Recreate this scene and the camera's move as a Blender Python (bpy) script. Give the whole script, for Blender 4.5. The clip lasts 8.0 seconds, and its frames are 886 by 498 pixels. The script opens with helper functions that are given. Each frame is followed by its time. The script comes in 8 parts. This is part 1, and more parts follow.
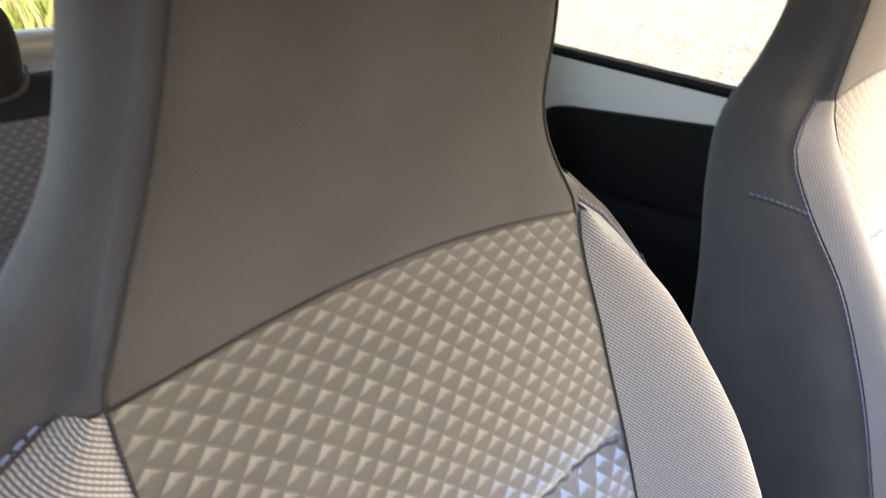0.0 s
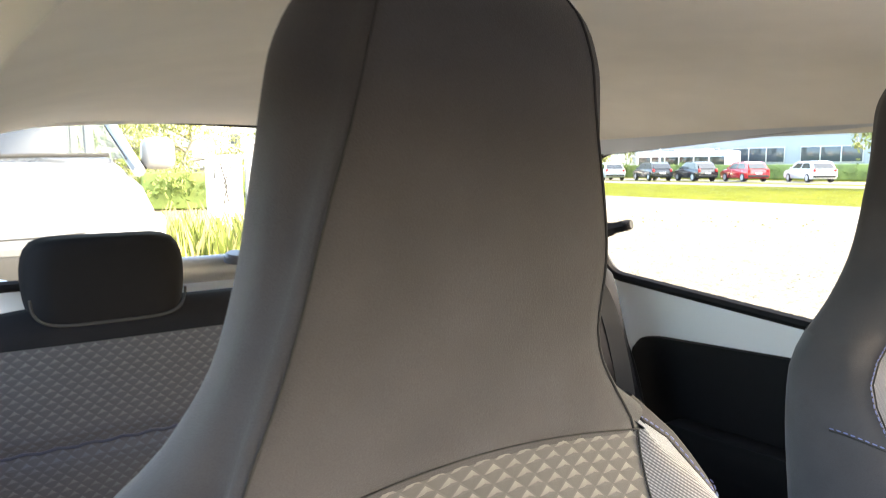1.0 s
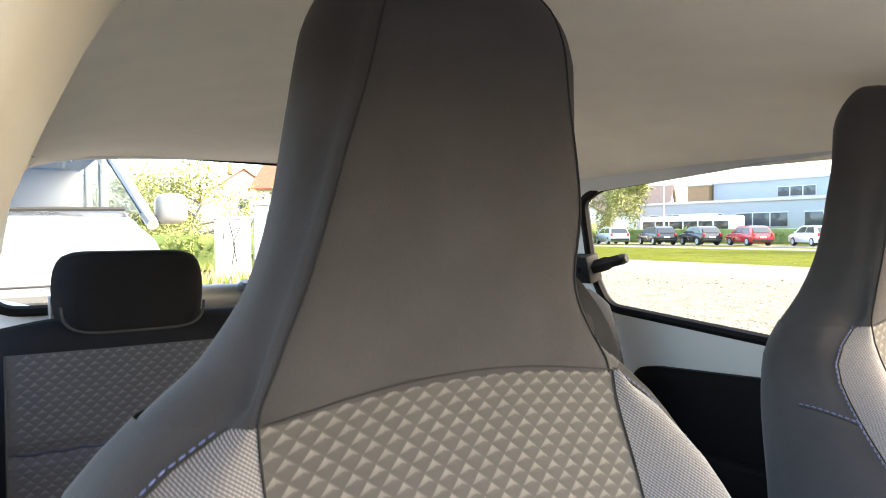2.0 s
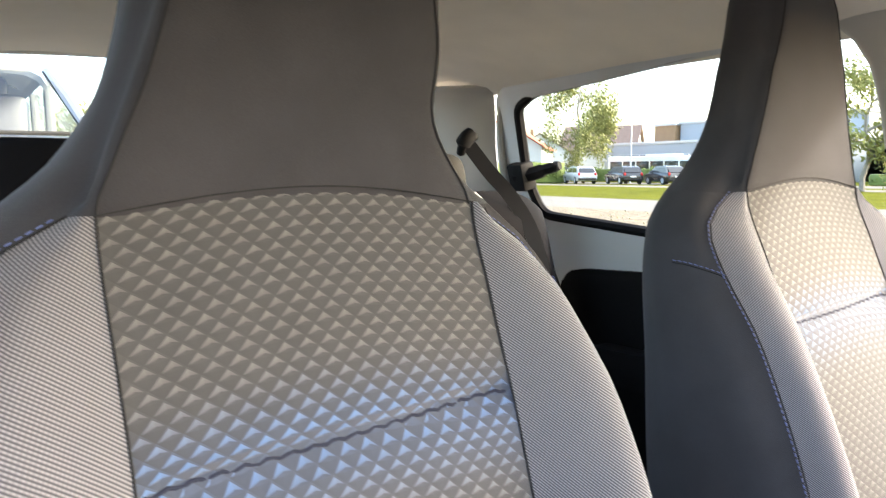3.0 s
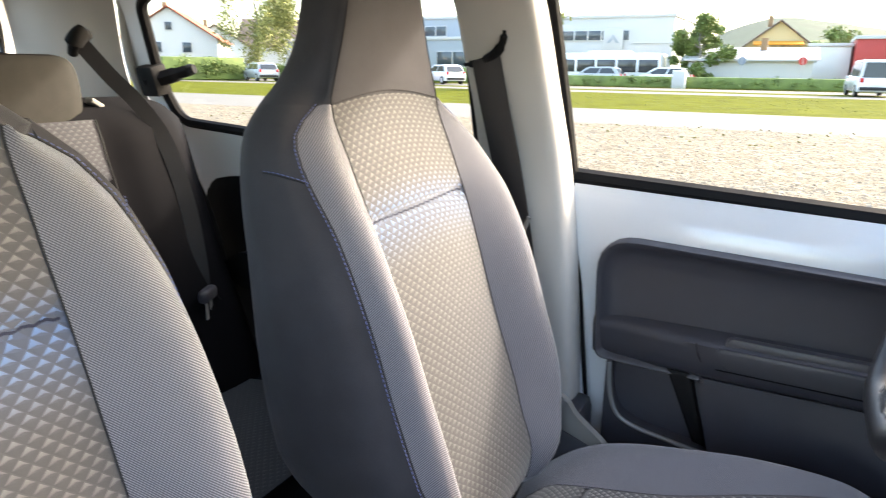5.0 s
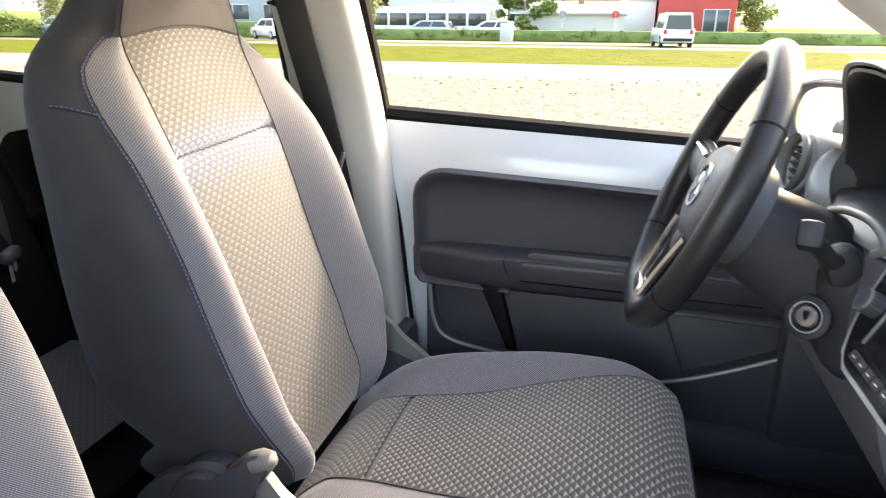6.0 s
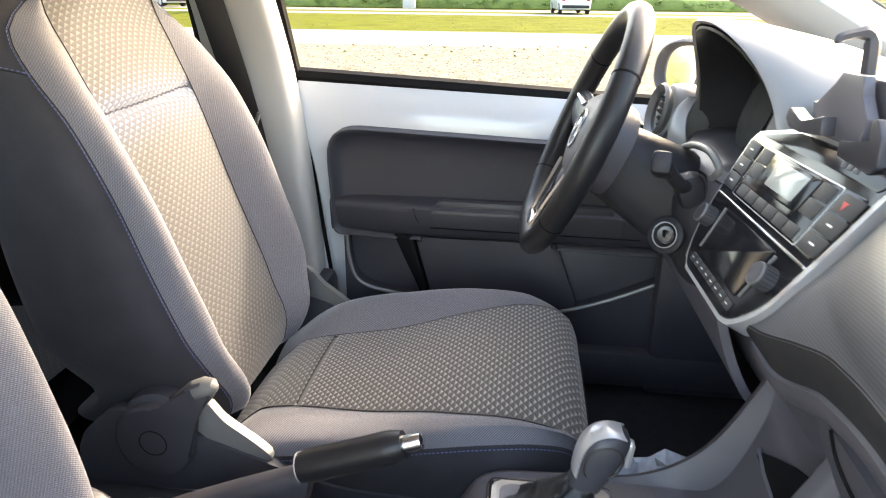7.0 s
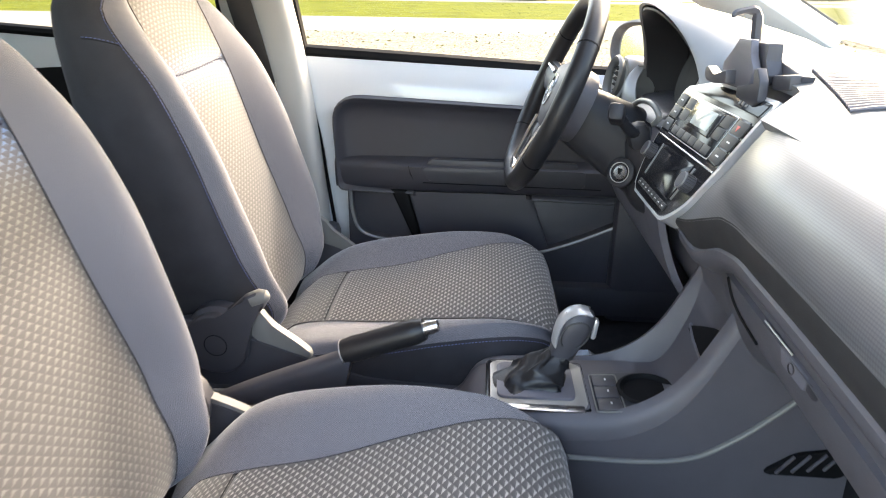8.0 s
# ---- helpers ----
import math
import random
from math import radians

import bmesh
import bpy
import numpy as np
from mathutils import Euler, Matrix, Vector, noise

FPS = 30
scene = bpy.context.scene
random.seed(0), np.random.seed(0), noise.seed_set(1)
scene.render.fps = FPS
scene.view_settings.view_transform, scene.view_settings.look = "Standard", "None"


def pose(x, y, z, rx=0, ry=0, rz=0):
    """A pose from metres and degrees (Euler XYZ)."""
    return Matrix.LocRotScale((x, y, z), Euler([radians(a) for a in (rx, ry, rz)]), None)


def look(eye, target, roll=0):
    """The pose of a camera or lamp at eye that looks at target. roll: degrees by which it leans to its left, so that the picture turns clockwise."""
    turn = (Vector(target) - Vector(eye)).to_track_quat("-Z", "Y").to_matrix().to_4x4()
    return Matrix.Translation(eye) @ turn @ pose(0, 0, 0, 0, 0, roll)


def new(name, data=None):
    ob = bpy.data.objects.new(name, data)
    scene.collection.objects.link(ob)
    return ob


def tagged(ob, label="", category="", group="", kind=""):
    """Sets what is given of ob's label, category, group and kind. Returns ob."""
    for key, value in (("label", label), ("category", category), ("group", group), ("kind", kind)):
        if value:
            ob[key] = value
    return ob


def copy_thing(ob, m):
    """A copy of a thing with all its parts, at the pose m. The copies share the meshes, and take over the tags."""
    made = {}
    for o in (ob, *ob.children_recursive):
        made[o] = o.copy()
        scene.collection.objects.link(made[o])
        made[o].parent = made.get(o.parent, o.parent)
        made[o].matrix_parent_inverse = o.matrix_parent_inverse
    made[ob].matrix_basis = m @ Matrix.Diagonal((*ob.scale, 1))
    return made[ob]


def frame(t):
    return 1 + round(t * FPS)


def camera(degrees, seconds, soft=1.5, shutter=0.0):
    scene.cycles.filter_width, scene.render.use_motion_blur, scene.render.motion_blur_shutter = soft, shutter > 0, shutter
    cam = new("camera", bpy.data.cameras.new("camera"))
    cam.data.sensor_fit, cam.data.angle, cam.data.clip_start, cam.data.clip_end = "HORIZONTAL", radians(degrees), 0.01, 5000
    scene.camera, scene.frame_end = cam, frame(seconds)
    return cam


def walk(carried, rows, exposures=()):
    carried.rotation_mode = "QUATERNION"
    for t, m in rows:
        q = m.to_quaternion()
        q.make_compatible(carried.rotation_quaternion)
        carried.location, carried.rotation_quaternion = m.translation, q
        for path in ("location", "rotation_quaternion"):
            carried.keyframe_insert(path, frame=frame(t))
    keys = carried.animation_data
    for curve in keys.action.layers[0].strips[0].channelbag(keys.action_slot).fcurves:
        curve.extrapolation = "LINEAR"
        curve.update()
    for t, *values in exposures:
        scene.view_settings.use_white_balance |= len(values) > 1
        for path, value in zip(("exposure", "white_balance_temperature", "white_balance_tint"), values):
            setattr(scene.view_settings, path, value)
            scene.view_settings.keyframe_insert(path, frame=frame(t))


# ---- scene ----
cam = camera(66.9, 8.0, soft=1.0, shutter=0.3)
PATH = [
    (0, (-0.51, -0.23, 1.254), (0.701, 1.098, 0.375), -0.2),
    (0.5, (-0.524, -0.251, 1.28), (0.592, 1.309, 0.713), -0.5),
    (1, (-0.544, -0.299, 1.273), (0.548, 1.359, 1.027), -0.3),
    (1.2, (-0.57, -0.322, 1.279), (0.518, 1.346, 1.1), -0.3),
    (2.3, (-0.583, -0.385, 1.168), (0.504, 1.293, 1.123), -0.3),
    (2.5, (-0.57, -0.402, 1.151), (0.523, 1.272, 1.078), -0.3),
    (3, (-0.532, -0.438, 1.122), (0.622, 1.179, 0.891), -0.2),
    (3.5, (-0.477, -0.47, 1.137), (0.792, 1.032, 0.772), -0.0),
    (4, (-0.427, -0.494, 1.142), (0.982, 0.861, 0.722), 0.2),
    (4.5, (-0.444, -0.525, 1.145), (1.115, 0.637, 0.674), 0.5),
    (5, (-0.489, -0.545, 1.142), (1.213, 0.369, 0.623), 0.7),
    (5.2, (-0.495, -0.56, 1.139), (1.251, 0.251, 0.597), 0.8),
    (6.3, (-0.563, -0.638, 1.111), (1.281, -0.245, 0.445), 0.3),
    (6.5, (-0.582, -0.644, 1.115), (1.265, -0.301, 0.43), 0.3),
    (7, (-0.659, -0.644, 1.111), (1.196, -0.425, 0.396), 0.6),
    (7.5, (-0.778, -0.64, 1.106), (1.079, -0.494, 0.377), 0.7),
    (8, (-0.926, -0.603, 1.113), (0.926, -0.495, 0.365), 0.8),
]
walk(cam, [(t, look(eye, target, roll)) for t, eye, target, roll in PATH], [(t, e, k, c) for t, e, k, c in ((0, 4.3, 7600, 13), (0.5, 4.8, 7600, 12), (1.0, 4.6, 7400, 11), (2.5, 4.0, 7150, 11), (4, 3.72, 7050, 11), (5.0, 3.8, 7200, 12), (6.5, 4.08, 8100, 13), (7.0, 4.03, 8100, 13), (7.5, 3.9, 8200, 13), (8, 4.08, 7800, 12))])

# ---- light ----
SUN_AZ, SUN_EL = radians(127), radians(29)      # bearing from +y towards +x, height
world = bpy.data.worlds.new("world")
scene.world = world
world.use_nodes = True
wn = world.node_tree.nodes
sky = wn.new("ShaderNodeTexSky")
sky.sky_type, sky.sun_disc = "NISHITA", False
sky.sun_elevation, sky.sun_rotation = SUN_EL, SUN_AZ
sky.dust_density, sky.air_density, sky.ozone_density = 3.0, 1.0, 1.0
wn["Background"].inputs["Strength"].default_value = 0.135
world.node_tree.links.new(sky.outputs["Color"], wn["Background"].inputs["Color"])
sun = new("sun", bpy.data.lights.new("sun", "SUN"))
sun.data.energy, sun.data.angle, sun.data.color = 0.42, radians(3.5), (1.0, 0.94, 0.86)
sun_way = Vector((math.sin(SUN_AZ) * math.cos(SUN_EL), math.cos(SUN_AZ) * math.cos(SUN_EL), math.sin(SUN_EL)))
sun.matrix_world = look(sun_way * 50, (0, 0, 0))

# ---- materials ----


def mat(name, colour, rough=0.6, metal=0.0, vary=0.15, scale=30.0, bump=0.1, fine=400.0, spec=0.5, coat=0.0):
    """A surface with stains at one scale, grain at another and a fine relief, in metres."""
    m = bpy.data.materials.new(name)
    m.use_nodes = True
    nt = m.node_tree
    b = nt.nodes["Principled BSDF"]
    co = nt.nodes.new("ShaderNodeTexCoord")
    big, small = nt.nodes.new("ShaderNodeTexNoise"), nt.nodes.new("ShaderNodeTexNoise")
    big.inputs["Scale"].default_value, small.inputs["Scale"].default_value = scale, fine
    big.inputs["Detail"].default_value, small.inputs["Detail"].default_value = 4, 3
    add = nt.nodes.new("ShaderNodeMath")
    add.operation = "MULTIPLY_ADD"
    add.inputs[1].default_value = 0.6
    ramp = nt.nodes.new("ShaderNodeMapRange")
    ramp.inputs["From Min"].default_value, ramp.inputs["From Max"].default_value = 0.4, 1.2
    ramp.inputs["To Min"].default_value, ramp.inputs["To Max"].default_value = 1 - vary, 1 + vary
    mix = nt.nodes.new("ShaderNodeVectorMath")
    mix.operation = "SCALE"
    mix.inputs[0].default_value = colour
    bm = nt.nodes.new("ShaderNodeBump")
    bm.inputs["Strength"].default_value, bm.inputs["Distance"].default_value = bump, 0.4 / fine
    rr = nt.nodes.new("ShaderNodeMapRange")
    rr.inputs["To Min"].default_value, rr.inputs["To Max"].default_value = max(0.02, rough - 0.1), min(1, rough + 0.1)
    for n in (big, small):
        nt.links.new(co.outputs["Object"], n.inputs["Vector"])
    nt.links.new(small.outputs["Fac"], add.inputs[0])
    nt.links.new(big.outputs["Fac"], add.inputs[2])
    nt.links.new(add.outputs[0], ramp.inputs["Value"])
    nt.links.new(ramp.outputs[0], mix.inputs["Scale"])
    nt.links.new(mix.outputs[0], b.inputs["Base Color"])
    nt.links.new(big.outputs["Fac"], rr.inputs["Value"])
    nt.links.new(rr.outputs[0], b.inputs["Roughness"])
    nt.links.new(small.outputs["Fac"], bm.inputs["Height"])
    nt.links.new(bm.outputs["Normal"], b.inputs["Normal"])
    b.inputs["Metallic"].default_value = metal
    b.inputs["Specular IOR Level"].default_value = spec
    b.inputs["Coat Weight"].default_value = coat
    return m


def math_node(nt, op, a, b=None, c=None):
    n = nt.nodes.new("ShaderNodeMath")
    n.operation = op
    for i, v in enumerate((a, b, c)):
        if v is None:
            continue
        if isinstance(v, (int, float)):
            n.inputs[i].default_value = v
        else:
            nt.links.new(v, n.inputs[i])
    return n.outputs[0]


def mix_node(nt, fac, a, b):
    n = nt.nodes.new("ShaderNodeMix")
    n.data_type = "RGBA"
    for i, v in ((0, fac), (6, a), (7, b)):
        if isinstance(v, (tuple, float, int)):
            n.inputs[i].default_value = (*v, 1) if isinstance(v, tuple) else v
        else:
            nt.links.new(v, n.inputs[i])
    return n.outputs[2]


def fabric_pyramid(name, low, high, tint=(0.08, 0.22, 0.52), crease=None):
    """Jacquard cloth: the raised triangles are lighter (second UV value), with a blue printed band at the crease."""
    m = mat(name, low, 0.85, 0, 0.12, 60, 0.35, 1500, 0.25)
    nt = m.node_tree
    b = nt.nodes["Principled BSDF"]
    at = nt.nodes.new("ShaderNodeAttribute")
    at.attribute_name = "weave"
    sep = nt.nodes.new("ShaderNodeSeparateXYZ")
    nt.links.new(at.outputs["Vector"], sep.inputs[0])
    base = b.inputs["Base Color"].links[0].from_socket
    col = mix_node(nt, sep.outputs["X"], base, high)
    band = math_node(nt, "MULTIPLY", sep.outputs["Y"], math_node(nt, "MULTIPLY_ADD", sep.outputs["X"], 0.85, 0.10))
    col = mix_node(nt, math_node(nt, "MULTIPLY", band, 0.8), col, tint)
    nt.links.new(col, b.inputs["Base Color"])
    nt.links.new(math_node(nt, "MULTIPLY_ADD", sep.outputs["X"], -0.40, 0.88), b.inputs["Roughness"])
    b.inputs["Sheen Weight"].default_value = 0.3
    return m


def fabric_rib(name, colour, light, pitch=0.0026):
    """Ribbed cloth: fine slanting cords along the UV."""
    m = mat(name, colour, 0.85, 0, 0.12, 60, 0.2, 1800, 0.25)
    nt = m.node_tree
    b = nt.nodes["Principled BSDF"]
    uv = nt.nodes.new("ShaderNodeUVMap")
    sep = nt.nodes.new("ShaderNodeSeparateXYZ")
    nt.links.new(uv.outputs["UV"], sep.inputs[0])
    along = math_node(nt, "MULTIPLY_ADD", sep.outputs["X"], 0.80, sep.outputs["Y"])
    w = math_node(nt, "SINE", math_node(nt, "MULTIPLY", along, 6.2832 / pitch))
    over = math_node(nt, "MULTIPLY_ADD", sep.outputs["Y"], -0.55, sep.outputs["X"])
    cross = math_node(nt, "SINE", math_node(nt, "MULTIPLY", over, 6.2832 / 0.0030))
    w = math_node(nt, "MULTIPLY_ADD", w, 0.5, 0.5)
    fac = math_node(nt, "MULTIPLY", w, math_node(nt, "MULTIPLY_ADD", cross, 0.20, 0.80))
    base = b.inputs["Base Color"].links[0].from_socket
    nt.links.new(mix_node(nt, fac, base, light), b.inputs["Base Color"])
    bm = b.inputs["Normal"].links[0].from_node
    b2 = nt.nodes.new("ShaderNodeBump")
    b2.inputs["Strength"].default_value, b2.inputs["Distance"].default_value = 0.4, 0.0006
    nt.links.new(w, b2.inputs["Height"])
    nt.links.new(bm.outputs["Normal"], b2.inputs["Normal"])
    nt.links.new(b2.outputs["Normal"], b.inputs["Normal"])
    b.inputs["Sheen Weight"].default_value = 0.65
    b.inputs["Sheen Roughness"].default_value = 0.35
    return m


def glass(name, tint=(1, 1, 1), rough=0.0):
    """Thin clear pane: mostly clear, mirror at a slant."""
    m = bpy.data.materials.new(name)
    m.use_nodes = True
    nt = m.node_tree
    nt.nodes.remove(nt.nodes["Principled BSDF"])
    out = nt.nodes["Material Output"]
    tr, gl, fr, mx = (nt.nodes.new("ShaderNode" + k) for k in ("BsdfTransparent", "BsdfGlossy", "Fresnel", "MixShader"))
    tr.inputs["Color"].default_value = (*tint, 1)
    gl.inputs["Roughness"].default_value = rough
    fr.inputs["IOR"].default_value = 1.25
    nt.links.new(fr.outputs[0], mx.inputs[0])
    nt.links.new(tr.outputs[0], mx.inputs[1])
    nt.links.new(gl.outputs[0], mx.inputs[2])
    nt.links.new(mx.outputs[0], out.inputs["Surface"])
    return m


M = {}
M["cover"] = mat("seat_cover_cloth", (0.043, 0.042, 0.048), 0.9, 0, 0.26, 18, 0.9, 1100, 0.2)
M["cover"].node_tree.nodes["Principled BSDF"].inputs["Sheen Weight"].default_value = 0.10
# rear seat cloth twice: near-black holds the shade, the greyer one the sun
M["rear_cover_shaded"] = mat("shaded_rear_cloth", (0.0075, 0.0075, 0.009), 0.9, 0, 0.16, 22, 0.45, 1300, 0.06)
M["rear_pad_lit"] = mat("lit_rear_cloth", (0.027, 0.026, 0.024), 0.85, 0, 0.3, 30, 0.6, 900, 0.25)
M["pyramid"] = fabric_pyramid("pyramid_cloth", (0.056, 0.055, 0.058), (0.150, 0.147, 0.144))
# copies of the backrest weave, retoned for the light on strip and cushion
M["pyramid_strip"] = fabric_pyramid("strip_light_toned_cloth", (0.062, 0.062, 0.063), (0.30, 0.295, 0.28))
M["pyramid_seat"] = fabric_pyramid("cushion_light_toned_cloth", (0.044, 0.044, 0.048), (0.43, 0.42, 0.41))
# rear bench copies of the weave, with the rear cabin's shade in their colours
M["pyramid_shaded"] = fabric_pyramid("shaded_pyramid_cloth", (0.026, 0.027, 0.034), (0.058, 0.059, 0.068), (0.016, 0.028, 0.06))
M["pyramid_deep_shade"] = fabric_pyramid("deep_shaded_pyramid_cloth", (0.010, 0.010, 0.012), (0.034, 0.034, 0.037))
M["rib"] = fabric_rib("ribbed_cloth", (0.066, 0.067, 0.080), (0.265, 0.265, 0.295))
M["thread"] = mat("blue_thread", (0.10, 0.13, 0.30), 0.7, 0, 0.1, 200, 0.1, 2000)
M["crease"] = mat("dark_blue_crease_thread", (0.014, 0.018, 0.038), 0.9, 0, 0.2, 200, 0.2, 900)
# near-black for seam tubes: stitched joints and the shadow along them
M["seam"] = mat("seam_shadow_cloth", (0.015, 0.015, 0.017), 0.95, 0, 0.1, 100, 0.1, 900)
M["black"] = mat("black_grained_plastic", (0.050, 0.050, 0.060), 0.42, 0, 0.12, 25, 0.25, 900)
M["dark"] = mat("dark_grey_grained_plastic", (0.128, 0.126, 0.150), 0.42, 0, 0.12, 25, 0.3, 1100)
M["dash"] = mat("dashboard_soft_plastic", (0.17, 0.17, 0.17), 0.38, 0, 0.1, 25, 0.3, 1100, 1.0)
# dark grey plastic again, darkened to hold the shade low on the dash
M["dash_low"] = mat("shade_toned_dark_plastic", (0.080, 0.077, 0.091), 0.52, 0, 0.12, 25, 0.3, 1100)
M["trimgrey"] = mat("light_grey_pillar_plastic", (0.46, 0.445, 0.42), 0.55, 0, 0.04, 8, 0.12, 900, 0.35)
M["headliner"] = mat("headliner_felt", (0.82, 0.78, 0.71), 0.95, 0, 0.06, 12, 0.3, 1500, 0.1)
M["paint"] = mat("white_car_paint", (0.66, 0.69, 0.73), 0.22, 0, 0.02, 3, 0.01, 200, 0.5, 0.6)
M["door"] = mat("black_door_plastic", (0.044, 0.043, 0.054), 0.44, 0, 0.12, 18, 0.35, 1000)
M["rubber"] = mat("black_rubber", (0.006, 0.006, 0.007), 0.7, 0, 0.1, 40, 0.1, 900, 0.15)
M["gloss"] = mat("piano_black_panel", (0.012, 0.012, 0.014), 0.10, 0, 0.05, 30, 0.0, 400, 0.35, 0.0)
M["chrome"] = mat("satin_chrome", (0.72, 0.72, 0.73), 0.22, 1.0, 0.05, 40, 0.02, 800)
M["satin"] = mat("satin_silver_trim", (0.55, 0.55, 0.56), 0.32, 0.55, 0.05, 40, 0.03, 1000)
M["silver"] = mat("silver_painted_plastic", (0.17, 0.17, 0.165), 0.45, 0.1, 0.06, 40, 0.05, 1200)
M["button"] = mat("dark_button_plastic", (0.040, 0.040, 0.041), 0.5, 0, 0.08, 60, 0.1, 1200, 0.3)
M["column"] = mat("black_column_plastic", (0.028, 0.028, 0.033), 0.5, 0, 0.12, 25, 0.3, 1000, 0.35)
M["belt"] = mat("black_webbing", (0.010, 0.010, 0.011), 0.38, 0, 0.2, 30, 0.3, 500, 0.5)
M["plate"] = mat("champagne_silver_plate", (0.36, 0.345, 0.32), 0.38, 0.25, 0.05, 40, 0.05, 1200)
M["carpet"] = mat("black_carpet", (0.030, 0.031, 0.036), 0.98, 0, 0.3, 40, 0.8, 500, 0.1)
M["leather"] = mat("black_leather", (0.013, 0.013, 0.015), 0.38, 0, 0.12, 30, 0.35, 500, 0.4)
M["glass"] = glass("clear_window_glass", (0.64, 0.67, 0.655))
M["mirror"] = mat("mirror_glass", (0.9, 0.9, 0.9), 0.02, 1.0, 0, 10, 0, 400)
M["lcd"] = mat("lcd_grey_display", (0.42, 0.45, 0.42), 0.12, 0, 0.04, 60, 0, 600)
M["red"] = mat("red_marking", (0.55, 0.03, 0.03), 0.4, 0, 0.05, 60, 0, 600)
M["white"] = mat("white_marking", (0.75, 0.75, 0.75), 0.5, 0, 0.05, 60, 0, 600)

# ---- helpers ----


def spl(x, xs, ys):
    """A smooth curve through (xs, ys) that does not overshoot."""
    xs, ys = np.asarray(xs, float), np.asarray(ys, float)
    x = min(max(x, xs[0]), xs[-1])
    h, dl = np.diff(xs), np.diff(ys) / np.diff(xs)
    s = np.zeros(len(xs))
    s[0], s[-1] = dl[0], dl[-1]
    for k in range(1, len(xs) - 1):
        if dl[k - 1] * dl[k] > 0:
            s[k] = 2 * dl[k - 1] * dl[k] / (dl[k - 1] + dl[k])
    i = min(int(np.searchsorted(xs, x, "right")) - 1, len(h) - 1)
    t = (x - xs[i]) / h[i]
    return float((2 * t**3 - 3 * t**2 + 1) * ys[i] + (t**3 - 2 * t**2 + t) * h[i] * s[i] + (3 * t**2 - 2 * t**3) * ys[i + 1] + (t**3 - t**2) * h[i] * s[i + 1])


def smooth_line(pts, n=8):
    """A smooth curve through points."""
    pts = [Vector(p) for p in pts]
    out = []
    for i in range(len(pts) - 1):
        a, b, c, d = pts[max(i - 1, 0)], pts[i], pts[i + 1], pts[min(i + 2, len(pts) - 1)]
        for k in range(n):
            t = k / n
            out.append(0.5 * (2 * b + (c - a) * t + (2 * a - 5 * b + 4 * c - d) * t * t + (3 * b - a - 3 * c + d) * t**3))
    return out + [pts[-1]]


def thing(name, label, category, at=(0, 0, 0), group="", kind=""):
    ob = new(name)
    ob.location = at
    ob.empty_display_size = 0.05
    return tagged(ob, label, category, group, kind)


def hang(ob, parent):
    """Makes ob, built in world places, a part of parent."""
    ob.parent = parent
    if parent is not None and parent.parent is None:
        ob.matrix_parent_inverse = Matrix.Translation(-Vector(parent.location))


def part(name, bm, material, parent=None, label="", shade=True, angle=40, facing=None):
    """Links a bmesh (in world places) as one mesh object under a thing or a part."""
    me = bpy.data.meshes.new(name)
    bmesh.ops.recalc_face_normals(bm, faces=bm.faces)
    if facing:
        for f in bm.faces:
            if f.normal.dot(Vector(facing)) < 0:
                f.normal_flip()
    if shade:
        for f in bm.faces:
            f.smooth = True
        lim = radians(angle)
        for e in bm.edges:
            e.smooth = len(e.link_faces) != 2 or e.calc_face_angle(0) < lim
    bm.to_mesh(me)
    bm.free()
    me.materials.append(material)
    ob = new(name, me)
    if parent is not None:
        hang(ob, parent)
    if label:
        ob["label"] = label
    return ob


def mesh_part(name, verts, faces, material, parent=None, label="", smooth=True):
    me = bpy.data.meshes.new(name)
    me.from_pydata(verts, [], faces)
    me.materials.append(material)
    if smooth:
        me.polygons.foreach_set("use_smooth", [True] * len(me.polygons))
    ob = new(name, me)
    if parent is not None:
        hang(ob, parent)
    if label:
        ob["label"] = label
    return ob


def rbox(c, size, r=0.005, rot=(0, 0, 0), seg=2, bm=None, taper=None):
    """A box with rounded edges at c, turned by degrees."""
    bm = bm or bmesh.new()
    m = pose(*c, *rot)
    made = bmesh.ops.create_cube(bm, size=1)["verts"]
    for v in made:
        v.co = Vector((v.co.x * size[0], v.co.y * size[1], v.co.z * size[2]))
        if taper and v.co.z > 0:
            v.co.x *= taper[0]
            v.co.y *= taper[1]
    if r > 0:
        es = list({e for v in made for e in v.link_edges})
        res = bmesh.ops.bevel(bm, geom=es, offset=min(r, min(size) * 0.49), segments=seg, affect="EDGES", profile=0.5)
        made = list({v for f in res["faces"] for v in f.verts} | {v for v in made if v.is_valid})
    bmesh.ops.transform(bm, matrix=m, verts=list({v for v in made if v.is_valid}))
    return bm


